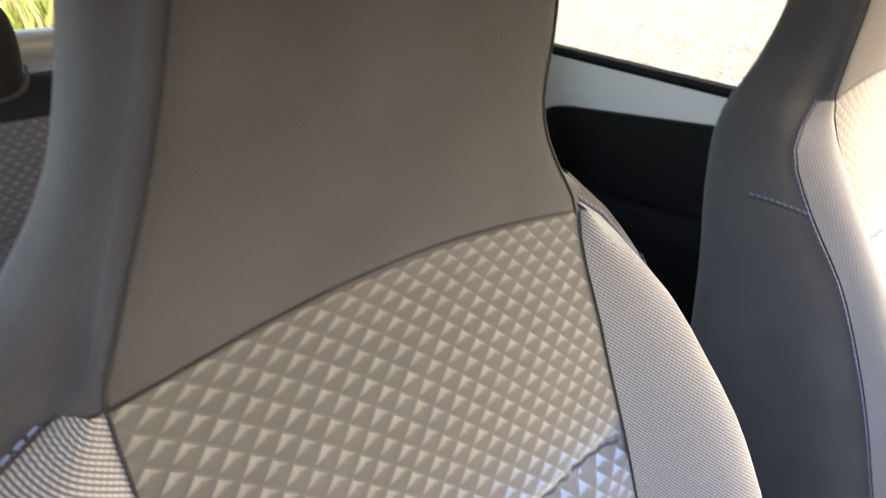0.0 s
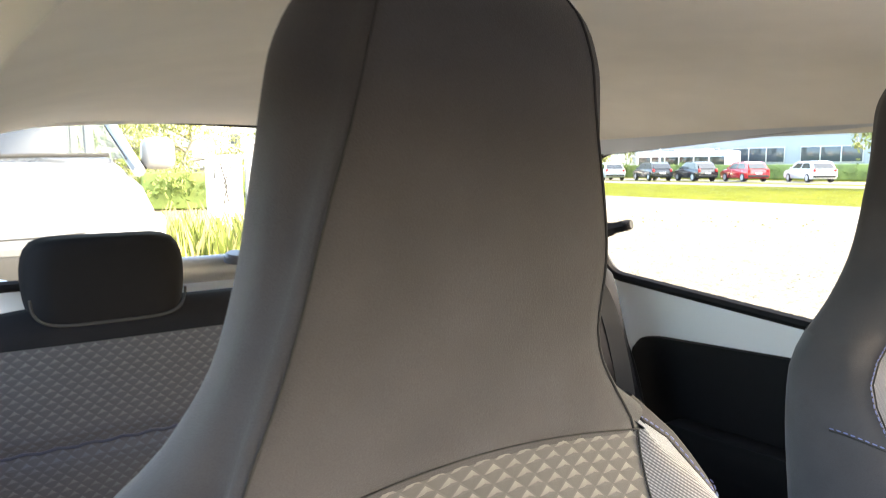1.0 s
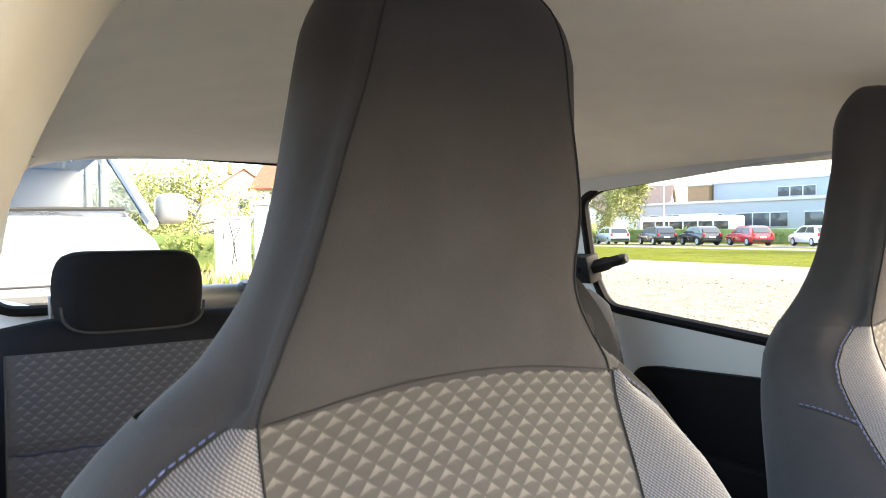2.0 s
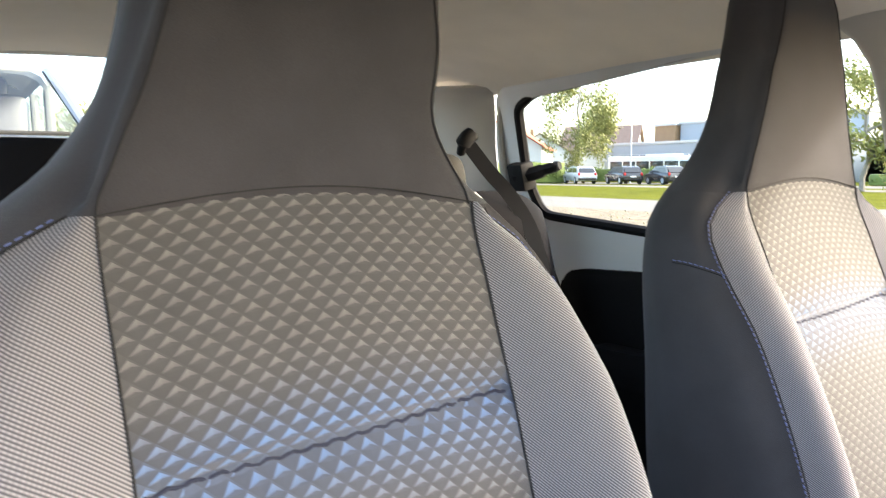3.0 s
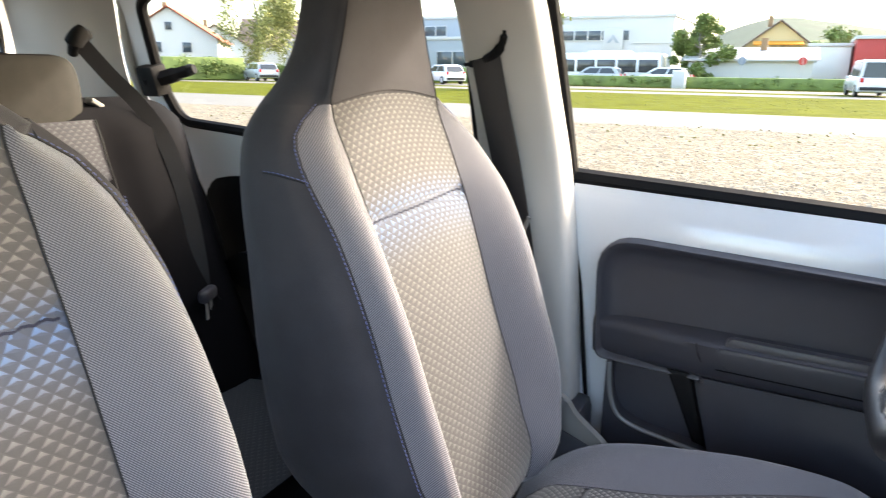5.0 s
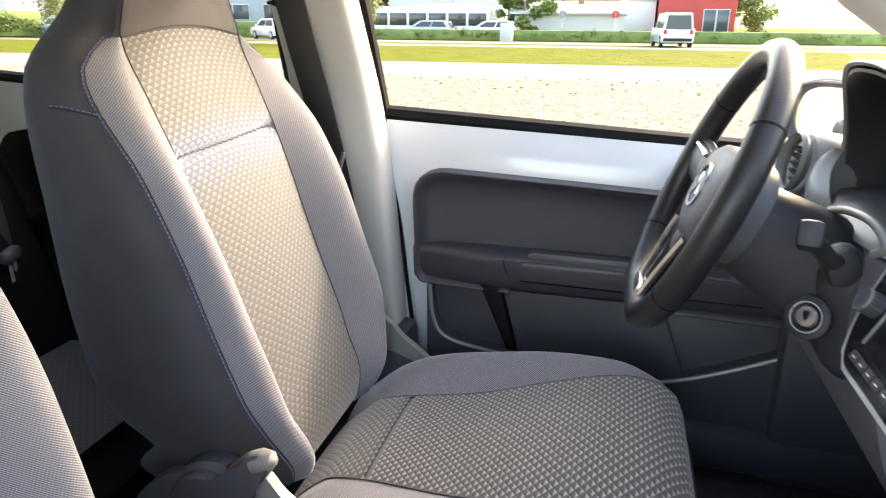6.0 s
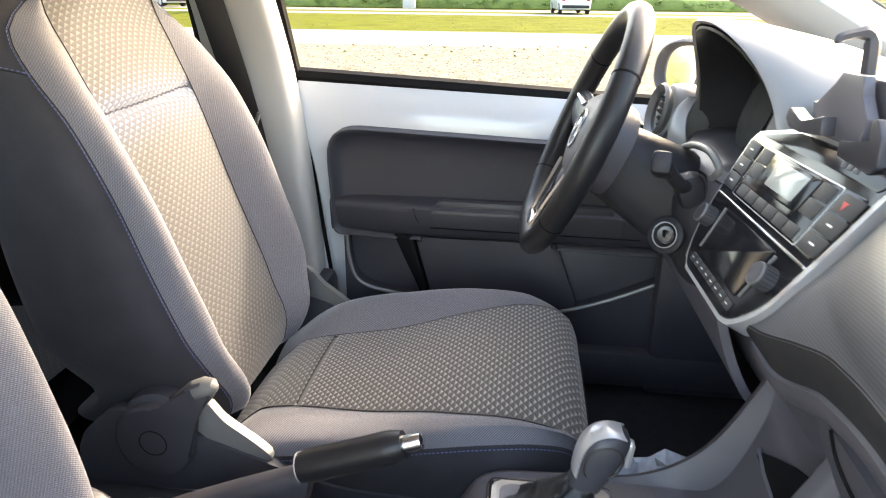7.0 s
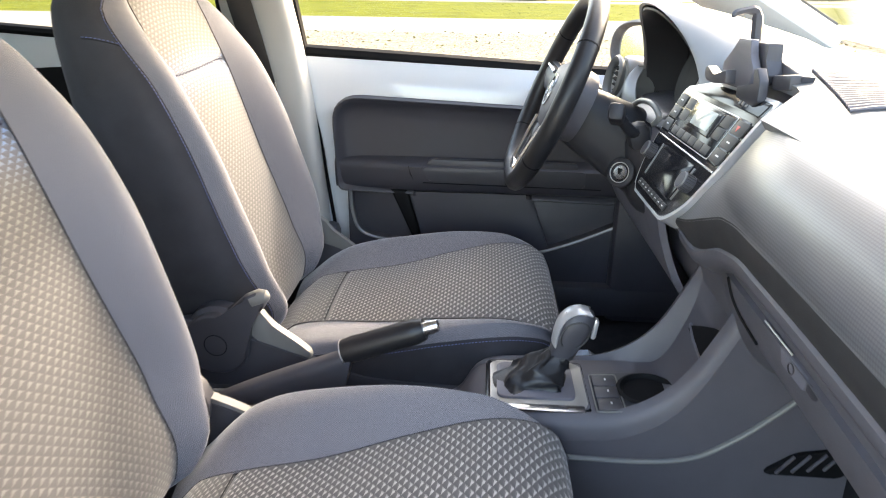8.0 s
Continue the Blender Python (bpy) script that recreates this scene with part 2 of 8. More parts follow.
def tube(pts, r, n=10, bm=None, closed=False, flat=1.0, up=None):
    """A round or flattened rod along points; r may be a list."""
    bm = bm or bmesh.new()
    pts = [Vector(p) for p in pts]
    rings, prev = [], None
    for i, p in enumerate(pts):
        a = pts[(i - 1) % len(pts)] if closed or i > 0 else pts[0]
        b = pts[(i + 1) % len(pts)] if closed or i < len(pts) - 1 else pts[-1]
        t = (b - a).normalized()
        ref = Vector(up) if up else (prev if prev else (Vector((0, 0, 1)) if abs(t.z) < 0.9 else Vector((1, 0, 0))))
        s = t.cross(ref).normalized()
        w = s.cross(t).normalized()
        prev = w
        rad = r[i] if isinstance(r, (list, tuple)) else r
        rings.append([bm.verts.new(p + s * (math.cos(2 * math.pi * k / n) * rad) + w * (math.sin(2 * math.pi * k / n) * rad * flat)) for k in range(n)])
    m = len(rings)
    for i in range(m if closed else m - 1):
        A, B = rings[i], rings[(i + 1) % m]
        for k in range(n):
            bm.faces.new((A[k], A[(k + 1) % n], B[(k + 1) % n], B[k]))
    if not closed:
        bm.faces.new(rings[0][::-1])
        bm.faces.new(rings[-1])
    return bm


def loft(rings, bm=None, closed=True, caps=True):
    """Skins rows of places."""
    bm = bm or bmesh.new()
    vs = [[bm.verts.new(p) for p in ring] for ring in rings]
    n = len(vs[0])
    for a, b in zip(vs, vs[1:]):
        for k in range(n if closed else n - 1):
            bm.faces.new((a[k], a[(k + 1) % n], b[(k + 1) % n], b[k]))
    if caps and closed:
        bm.faces.new(vs[0][::-1])
        bm.faces.new(vs[-1])
    return bm


def sheet(rows, thick=0.0, bm=None):
    """An open skin of rows of places, given a thickness."""
    bm = loft(rows, bm, closed=False, caps=False)
    if thick:
        bmesh.ops.recalc_face_normals(bm, faces=bm.faces)
        bmesh.ops.solidify(bm, geom=list(bm.faces), thickness=thick)
    return bm


def prism(poly, lo, hi, axis="x", r=0.0, seg=2):
    """A flat outline of two coordinates drawn out along the third, with rounded rims."""
    put = {"x": lambda a, b, c: (c, a, b), "y": lambda a, b, c: (a, c, b), "z": lambda a, b, c: (a, b, c)}[axis]
    bm = bmesh.new()
    lo_v = [bm.verts.new(put(a, b, lo)) for a, b in poly]
    hi_v = [bm.verts.new(put(a, b, hi)) for a, b in poly]
    n = len(poly)
    caps = [bm.faces.new(lo_v[::-1]), bm.faces.new(hi_v)]
    for k in range(n):
        bm.faces.new((lo_v[k], lo_v[(k + 1) % n], hi_v[(k + 1) % n], hi_v[k]))
    if r:
        es = list({e for f in caps for e in f.edges})
        bmesh.ops.bevel(bm, geom=es, offset=r, segments=seg, affect="EDGES", profile=0.5)
    return bm


def rounded(poly, r, n=5):
    """A closed outline with its corners rounded."""
    out = []
    pts = [Vector((*p, 0)) for p in poly]
    for i, p in enumerate(pts):
        a, b = pts[i - 1], pts[(i + 1) % len(pts)]
        rr = r[i] if isinstance(r, (list, tuple)) else r
        da, db = (a - p), (b - p)
        q = min(rr, da.length * 0.45, db.length * 0.45)
        s, e = p + da.normalized() * q, p + db.normalized() * q
        for k in range(n + 1):
            t = k / n
            v = s * (1 - t) ** 2 + p * 2 * t * (1 - t) + e * t * t
            out.append((v.x, v.y))
    return out


def disc(c, normal, r, h, n=24, bevel=0.0, bm=None):
    """A short cylinder with its base at c along normal."""
    bm = bm or bmesh.new()
    c, w = Vector(c), Vector(normal).normalized()
    u = w.orthogonal().normalized()
    v = w.cross(u)
    prof = [(r, 0), (r, h - bevel), (r - bevel, h)] if bevel else [(r, 0), (r, h)]
    rings = [[c + w * b + (u * math.cos(2 * math.pi * k / n) + v * math.sin(2 * math.pi * k / n)) * a for k in range(n)] for a, b in prof]
    return loft(rings, bm)


def ring_profile(c, normal, prof, n=32, bm=None):
    """A turned shape: (radius, height) pairs round an axis, closed on itself."""
    bm = bm or bmesh.new()
    c, w = Vector(c), Vector(normal).normalized()
    u = w.orthogonal().normalized()
    v = w.cross(u)
    rows = [[c + w * b + (u * math.cos(2 * math.pi * k / n) + v * math.sin(2 * math.pi * k / n)) * a for k in range(n)] for a, b in prof]
    return loft(rows, bm, closed=True, caps=False)


def quilt(name, fn, width, height, pitch, parent, crease=None, lift=0.0006, label="", material="pyramid"):
    """Cloth woven in diamonds, each with a light raised arrowhead: fn(u, v) gives place and outward normal, u and v from 0 to 1."""
    random.seed(len(name))
    nu, nv = max(2, round(width / pitch)), max(2, round(height / (pitch * 0.87)))
    verts, faces, tone, shade = [], [], [], []

    def add(u, v, up):
        v = min(max(v, 0), 1)
        p, n = fn(min(max(u, 0), 1), v)
        verts.append(Vector(p) + Vector(n) * up)
        return len(verts) - 1

    for j in range(2 * nv + 1):
        vm, h = j / (2 * nv), 1 / nv
        d = vm - crease if crease else 9
        blue = (math.exp(-((d / 0.035) ** 2)) if d > 0 else math.exp(-((d / 0.06) ** 2))) if crease else 0.0
        for i in range(nu + 1):
            um, w = (i + 0.5 * (j % 2)) / nu, 1 / nu
            if um > 1.001:
                continue
            le, ri, to, bo = add(um - w / 2, vm, 0), add(um + w / 2, vm, 0), add(um, vm + h / 2, 0), add(um, vm - h / 2, 0)
            c = add(um, vm - h * 0.04, 0)
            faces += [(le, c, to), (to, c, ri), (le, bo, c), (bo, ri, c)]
            # ground tones darken below each tooth, shading held in the colour
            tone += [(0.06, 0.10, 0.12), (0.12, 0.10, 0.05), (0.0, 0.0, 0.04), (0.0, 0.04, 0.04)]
            # the pale woven tooth on top: a long facet towards one side and a short hooked one
            shade += [blue] * 4
            if um - w * 0.44 < 0.002 or um + w * 0.36 > 0.998 or vm + h * 0.40 > 1 or vm < h * 0.2:
                continue
            jit, k = random.uniform(-0.025, 0.025), random.uniform(0.8, 1.0)
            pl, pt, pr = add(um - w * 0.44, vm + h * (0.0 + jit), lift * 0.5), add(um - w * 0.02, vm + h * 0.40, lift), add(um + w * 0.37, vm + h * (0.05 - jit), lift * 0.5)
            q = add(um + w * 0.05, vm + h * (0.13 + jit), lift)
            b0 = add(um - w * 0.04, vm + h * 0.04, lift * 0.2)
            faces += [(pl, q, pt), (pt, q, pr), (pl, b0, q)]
            # pale thread, plus a painted highlight: brightest at the tip, fading to the foot
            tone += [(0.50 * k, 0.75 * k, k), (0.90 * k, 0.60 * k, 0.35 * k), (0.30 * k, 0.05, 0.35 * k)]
            shade += [blue] * 3
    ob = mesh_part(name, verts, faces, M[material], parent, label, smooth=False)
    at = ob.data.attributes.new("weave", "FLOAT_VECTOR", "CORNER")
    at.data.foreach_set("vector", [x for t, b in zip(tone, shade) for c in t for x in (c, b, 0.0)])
    ob["kind"] = "stuff"
    return ob


def cloth(name, rows, material, parent, label="", way=1):
    """A smooth skin with UVs in metres along its rows and columns."""
    me = bpy.data.meshes.new(name)
    nr, nc = len(rows), len(rows[0])
    verts = [Vector(p) for r in rows for p in r]
    faces = [(i * nc + j, i * nc + j + 1, (i + 1) * nc + j + 1, (i + 1) * nc + j) for i in range(nr - 1) for j in range(nc - 1)]
    me.from_pydata(verts, [], faces)
    us, vs = [0.0] * len(verts), [0.0] * len(verts)
    for i in range(nr):
        for j in range(1, nc):
            us[i * nc + j] = us[i * nc + j - 1] + (verts[i * nc + j] - verts[i * nc + j - 1]).length
    for i in range(1, nr):
        run = vs[(i - 1) * nc] + (verts[i * nc] - verts[(i - 1) * nc]).length
        vs[i * nc:(i + 1) * nc] = [run] * nc
    lay = me.uv_layers.new(name="UVMap")
    for lp in me.loops:
        lay.data[lp.index].uv = (way * us[lp.vertex_index], vs[lp.vertex_index])
    me.polygons.foreach_set("use_smooth", [True] * len(me.polygons))
    me.materials.append(material)
    ob = new(name, me)
    hang(ob, parent)
    if label:
        ob["label"] = label
    return ob


def stitches(name, line, parent, step=0.0060, length=0.0042, r=0.00065):
    """A row of thread dashes along a line."""
    pts = [Vector(p) for p in line]
    bm, run, nxt = bmesh.new(), 0.0, 0.0
    for a, b in zip(pts, pts[1:]):
        d = (b - a).length
        while nxt < run + d and d > 0:
            p = a + (b - a) * ((nxt - run) / d)
            w = (b - a).normalized() * length / 2
            tube([p - w, p - w * 0.4, p + w * 0.4, p + w], [r * 0.5, r, r, r * 0.5], 5, bm)
            nxt += step
        run += d
    return part(name, bm, M["thread"], parent, "blue contrast stitching")

# ---- front seats ----
ZB = dict(
    yc=((0.43, 0.455, 0.485, 0.52, 0.60, 0.75, 0.945, 1.02, 1.10, 1.25, 1.38), (-0.146, -0.180, -0.204, -0.208, -0.178, -0.126, -0.066, -0.036, -0.008, -0.006, 0.004)),
    hp=((0.43, 0.5, 0.57, 0.65, 0.945, 1.095, 1.13, 1.18, 1.25, 1.32, 1.38), (0.106, 0.112, 0.124, 0.137, 0.134, 0.137, 0.126, 0.107, 0.088, 0.073, 0.066)),
    hb=((0.43, 0.46, 0.5, 0.57, 0.63, 0.9, 1.014, 1.06, 1.095, 1.13, 1.25, 1.38), (0.110, 0.118, 0.134, 0.158, 0.180, 0.197, 0.19, 0.172, 0.144, 0.129, 0.089, 0.068)),
    d=((0.43, 0.46, 0.5, 0.57, 0.63, 0.7, 0.8, 0.945, 1.014, 1.06, 1.095, 1.38), (-0.030, 0.004, 0.026, 0.046, 0.056, 0.062, 0.064, 0.048, 0.028, 0.012, 0.001, 0.0)),
    ho=((0.43, 0.46, 0.5, 0.55, 0.6, 0.66, 0.8, 0.945, 1.014, 1.06, 1.085, 1.105, 1.13, 1.25, 1.38), (0.117, 0.132, 0.156, 0.184, 0.205, 0.222, 0.230, 0.231, 0.226, 0.206, 0.173, 0.14, 0.132, 0.095, 0.074)),
    yo=((0.43, 0.6, 0.8, 0.945, 1.014, 1.06, 1.095, 1.25, 1.38), (0.014, -0.026, -0.032, -0.020, 0.000, 0.012, 0.012, 0.012, 0.012)),
    hs=((0.43, 0.46, 0.5, 0.55, 0.6, 0.66, 0.8, 0.945, 1.014, 1.06, 1.095, 1.13, 1.18, 1.25, 1.32, 1.38), (0.140, 0.158, 0.180, 0.208, 0.234, 0.255, 0.264, 0.26, 0.248, 0.226, 0.19, 0.153, 0.125, 0.111, 0.107, 0.104)),
    ys=((0.43, 0.80, 1.0, 1.1, 1.38), (0.060, 0.050, 0.045, 0.048, 0.040)),
    yb=((0.43, 0.60, 0.80, 1.0, 1.1, 1.2, 1.38), (0.235, 0.205, 0.155, 0.108, 0.090, 0.078, 0.070)),
)
Z_SEAM = 1.097


def back_at(key, z):
    return spl(z, *ZB[key])


def back_section(z):
    """Half of the backrest's section at a height: (x, y) from the middle of the front to the middle of the back."""
    yc, hp, hb, d, ho, yo, hs, ys, yb = (back_at(k, z) for k in ("yc", "hp", "hb", "d", "ho", "yo", "hs", "ys", "yb"))
    return dict(mid=(0, yc), panel=(hp, yc), crest=(hb, yc - d), stitch=(ho, yc + yo), side=(hs, yc + ys), rear=(hs - 0.03, yc + yb), back=(0, yc + yb + 0.012))


def curve2(pts, n):
    return [(p.x, p.y) for p in smooth_line([(*p, 0) for p in pts], n)]


def front_seat(cx, inner, label):
    """A bucket seat with a fixed headrest. inner: +1 or -1, the side of the tunnel."""
    seat = thing("bucket_chair", label, "car seat", (cx, -0.3, 0.30), "front seats")

    def P(x, y, z):
        return Vector((cx + x, y, z))

    def swell(side, z):
        """The door side bulges a little more above the hinge."""
        return 1 + (0.155 * math.exp(-(((z - 0.63) / 0.11) ** 2)) if side != inner else 0.0)

    def section(z, side):
        """The seam sits further round the bolster on the tunnel side of the passenger seat."""
        q = back_section(z)
        if cx < 0 and side == inner:
            q["stitch"] = (q["stitch"][0] + 0.006, q["stitch"][1] + 0.030)
        return q

    # textured middle of the backrest, its upper rim bowed
    z0, crease = 0.432, (0.945 - 0.432) / (Z_SEAM - 0.432)

    def panel(u, v):
        z_hi = Z_SEAM + 0.015 * math.sin(math.pi * u)
        z = z0 + (z_hi - z0) * v
        s = 2 * u - 1
        hp = back_at("hp", min(z, Z_SEAM))
        bulge = 0.010 * (1 - s * s) * math.sin(math.pi * min(1, max(0, (z - 0.45) / 0.6)))
        fold = 0.011 * math.exp(-(((z - 0.945 - 0.010 * u) / 0.009) ** 2)) * (1 - s**10)
        y = back_at("yc", min(z, Z_SEAM)) - bulge + fold
        e = 0.004
        slope = (back_at("yc", z + e) - back_at("yc", z - e)) / (2 * e)
        n = Vector((0, -1, slope)).normalized()
        return P(s * (hp + 0.0015), y, z), n

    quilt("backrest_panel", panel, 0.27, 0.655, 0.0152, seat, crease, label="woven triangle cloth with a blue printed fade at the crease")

    crease_line = []
    for u in np.linspace(0.02, 0.98, 60):
        p, n = panel(u, (0.945 + 0.010 * u - z0) / (Z_SEAM + 0.015 * math.sin(math.pi * u) - z0))
        crease_line.append(p + n * (0.0008 + 0.0006 * math.sin(u * 120)) + Vector((0, 0, 0.0012 * math.sin(u * 115))))
    part("crease_seam", tube(crease_line, 0.0014, 6), M["crease"], seat, "dark blue stitched crease")
    zs = list(np.linspace(0.43, Z_SEAM, 40))
    for side in (-1, 1):
        rows = []
        for z in zs:
            q = section(z, side)
            line = curve2([q["panel"], q["crest"], q["stitch"]], 6)
            k = swell(side, z)
            rows.append([P(side * x * (1 + (k - 1) * max(0.0, (x - q["panel"][0]) / (q["stitch"][0] - q["panel"][0]))), y, z) for x, y in line])
        cloth("backrest_bolster", rows, M["rib"], seat, "ribbed grey cloth bolster", side)
        seam = [P(side * back_at("hp", z), back_at("yc", z) - 0.0012, z) for z in zs]
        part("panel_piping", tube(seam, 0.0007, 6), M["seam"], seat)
        stitch = [P(side * (section(z, side)["stitch"][0] * swell(side, z) + 0.004), section(z, side)["stitch"][1] - 0.0015, z) for z in zs]
        stitches("bolster_stitching", stitch, seat)
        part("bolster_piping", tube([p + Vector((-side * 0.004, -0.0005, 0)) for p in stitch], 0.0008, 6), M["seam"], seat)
        # curved cross seam on the flank
        flank = []
        for k in range(9):
            z = 1.012 + 0.012 * math.sin(k / 8 * math.pi / 2)
            q = section(z, side)
            line = curve2([q["stitch"], ((q["stitch"][0] * 0.35 + q["side"][0] * 0.65), q["stitch"][1] * 0.6 + q["side"][1] * 0.4), q["side"], (q["side"][0], (q["side"][1] + q["rear"][1]) / 2)], 4)
            flank.append(P(side * (line[k][0] + 0.0012), line[k][1] - 0.0012, z))
        stitches("flank_stitching", smooth_line(flank, 3), seat)
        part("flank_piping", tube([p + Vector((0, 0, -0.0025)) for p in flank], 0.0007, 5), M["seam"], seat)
        # flank and back of the cover
        rows = []
        for z in zs:
            q = section(z, side)
            line = curve2([q["stitch"], ((q["stitch"][0] * 0.35 + q["side"][0] * 0.65), q["stitch"][1] * 0.6 + q["side"][1] * 0.4), q["side"], (q["side"][0], (q["side"][1] + q["rear"][1]) / 2), q["rear"], (q["rear"][0] * 0.5, q["back"][1]), q["back"]], 4)
            rows.append([P(side * x * swell(side, z), y, z) for x, y in line])
        cloth("cover_flank", rows, M["cover"], seat, label="smooth dark grey cloth flank")

    # fixed headrest: a closed tapered block with a rounded top
    rings = []
    zs2 = [Z_SEAM - 0.02] + list(np.linspace(Z_SEAM - 0.003, 1.322, 22)) + [1.322 + 0.05 * math.sin(a) for a in np.linspace(0.15, 1.5, 10)]
    for z in zs2:
        q = back_section(min(z, 1.34))
        shrink, flat = 1.0, 1.0
        if z > 1.322:
            c = math.sqrt(max(0.0, 1 - ((z - 1.322) / 0.05) ** 2))
            shrink, flat = 0.62 + 0.38 * c, 0.12 + 0.88 * c
        yc, yb = q["mid"][1], q["back"][1]
        ym = (yc + yb) / 2
        shrink *= 1 - 0.05 * max(0.0, (z - 1.22) / 0.15) ** 2
        low = math.exp(-((z - Z_SEAM) / 0.01) ** 2)
        half = curve2([(0, yc - 0.004 * (1 - low)), (q["panel"][0] * 0.6, yc - 0.003 * (1 - low)), (q["panel"][0], yc), q["stitch"], ((q["stitch"][0] + q["side"][0]) / 2 + 0.004, (q["stitch"][1] + q["side"][1]) / 2 - 0.004), q["side"], (q["side"][0] - 0.004, (q["side"][1] + q["rear"][1]) / 2), (q["side"][0] - 0.018, q["rear"][1] - 0.006), (q["rear"][0] * 0.6, yb), (0, yb)], 3)
        half = [(x * shrink, ym + (y - ym) * flat) for x, y in half]
        if z < Z_SEAM - 0.01:
            half = [(x * 0.88, y + (0.022 if y < ym else -0.022)) for x, y in half]
        bow = 0.015 * low + 0.016 * max(0.0, (z - 1.29) / 0.08)
        ring = [P(x, y, z + bow * math.cos(min(1.57, abs(x) / 0.15 * 1.57))) for x, y in half] + [P(-x, y, z + bow * math.cos(min(1.57, abs(x) / 0.15 * 1.57))) for x, y in half[-2:0:-1]]
        tz = max(0.0, z - Z_SEAM) / 0.25 * (cx < 0)
        ring = [p + Vector((0.008 * tz + max(0.0, p.x - cx) * (0.19 * tz - (0.19 * math.exp(-(((z - 1.16) / 0.045) ** 2)) if cx < 0 else 0.0)), 0, 0)) for p in ring]
        taper = min(1.0, max(0.0, (z - 1.24) / 0.13))
        if cx > 0:
            ring = [p + Vector((max(0.0, cx - p.x) * 0.24 * taper, 0, -0.008 * taper)) for p in ring]
        else:
            ring = [p + Vector((0.012 * taper**1.5, 0, 0)) for p in ring]
        rings.append(ring)
    head = part("headrest", loft(rings), M["cover"], seat, "tall fixed headrest in smooth dark cloth", angle=60)
    for side in (-1, 1):
        line = [ring[6 if side > 0 else -6] + Vector((0, -0.0004, 0)) for ring in rings[1:-3]]
        part("headrest_seam", tube(line, 0.0009, 6), M["seam"], head)
    # dark line for the shadow where the headrest meets the weave
    rim = [P(s * 0.138, back_at("yc", Z_SEAM) - 0.002, Z_SEAM + 0.015 * math.cos(s * 1.57)) for s in np.linspace(-1, 1, 30)]
    part("headrest_shadow_line", tube(rim, 0.0006, 6), M["seam"], head)

    # cushion: sections across the seat from back to front
    CY = (-0.175, -0.21, -0.250, -0.30, -0.42, -0.55, -0.66, -0.715, -0.752, -0.770)
    CZ = (0.415, 0.450, 0.481, 0.492, 0.506, 0.534, 0.549, 0.542, 0.520, 0.480)
    sh = 0.030 if cx < 0 else 0.0

    def PC(x, y, z):
        return P(x, y + sh * min(1.0, max(0.0, (-0.2 - y) / 0.15)), z)

    def crest_z(y):
        return spl(-y, (0.18, 0.31, 0.40, 0.555, 0.65, 0.71, 0.752, 0.775), (0.435, 0.532, 0.557, 0.573, 0.566, 0.540, 0.495, 0.450))

    def top(y):
        return spl(-y, [-v for v in CY], CZ)

    def hpc(y):
        return spl(-y, (0.20, 0.30, 0.45, 0.62, 0.70, 0.77), (0.112, 0.120, 0.144, 0.182, 0.196, 0.200))

    def cush(u, v):
        y = -0.178 - v * 0.590
        s = 2 * u - 1
        z = top(y) - 0.004 + 0.006 * (1 - s * s) - 0.006 * math.exp(-(((y + 0.305) / 0.006) ** 2))
        e = 0.004
        sl = (top(y - e) - top(y + e)) / (-2 * e)
        return PC(s * (hpc(y) - 0.001), y, z), Vector((0, -sl, 1)).normalized()

    V_SEAM = 0.127 / 0.590
    quilt("cushion_strip", lambda u, v: cush(u, v * V_SEAM), 0.24, 0.135, 0.0150, seat, None, label="woven triangle cloth strip at the rear of the cushion, lit in its tone", material="pyramid_strip")
    quilt("cushion_panel", lambda u, v: cush(u, V_SEAM + v * (1 - V_SEAM)), 0.33, 0.49, 0.0165, seat, None, label="woven triangle cloth seat cushion, light and shade in its tones", material="pyramid_seat")
    part("cushion_seam", tube([PC(s * 0.119, -0.305, top(-0.305) - 0.003 + 0.005 * (1 - s * s)) for s in np.linspace(-0.96, 0.96, 14)], 0.0010, 6), M["seam"], seat)
    ys = np.linspace(-0.178, -0.772, 38)
    for side in (-1, 1):
        rows, rows2, piping, dash = [], [], [], []
        for y in ys:
            f = max(0.0, (-y - 0.62) / 0.152)
            zt, hp = top(y), hpc(y)
            wide = 0.235 + 0.012 * math.sin(math.pi * min(1, (-y - 0.2) / 0.5)) - 0.045 * f * f
            crest = zt + (crest_z(y) - zt) * (1.0 if cx < 0 else (0.2 if side == inner else 0.65))
            bw = wide - hp
            line = curve2([(hp - 0.001, zt - 0.0062), (hp + 0.28 * bw, zt + 0.42 * (crest - zt)), (hp + 0.56 * bw, zt + 0.90 * (crest - zt)), (wide - 0.020, crest - 0.003), (wide - 0.005, crest - 0.020)], 6)
            rows.append([PC(side * x, y, z) for x, z in line])
            piping.append(PC(side * hp, y, zt - 0.0040))
            dash.append(PC(side * (wide - 0.001), y, crest - 0.025))
            line = curve2([(wide - 0.005, crest - 0.020), (wide + 0.002, crest - 0.048), (wide + 0.003, min(crest - 0.09, 0.45)), (wide - 0.006, 0.38), (wide - 0.02, 0.33)], 4)
            rows2.append([PC(side * x, y, z) for x, z in line])
        cloth("cushion_bolster", rows, M["rib"], seat, "ribbed dark grey cloth cushion edge", side)
        cloth("cushion_flank", rows2, M["cover"], seat, label="smooth dark cloth cushion side")
        # added dark line, shade for the bare edge between panel and bolster
        part("cushion_edge_shade", tube(piping, 0.0005, 6), M["seam"], seat)
        stitches("cushion_stitching", dash, seat)
    rows = []
    for t in np.linspace(0, 1, 9):
        z = 0.490 - t * 0.17
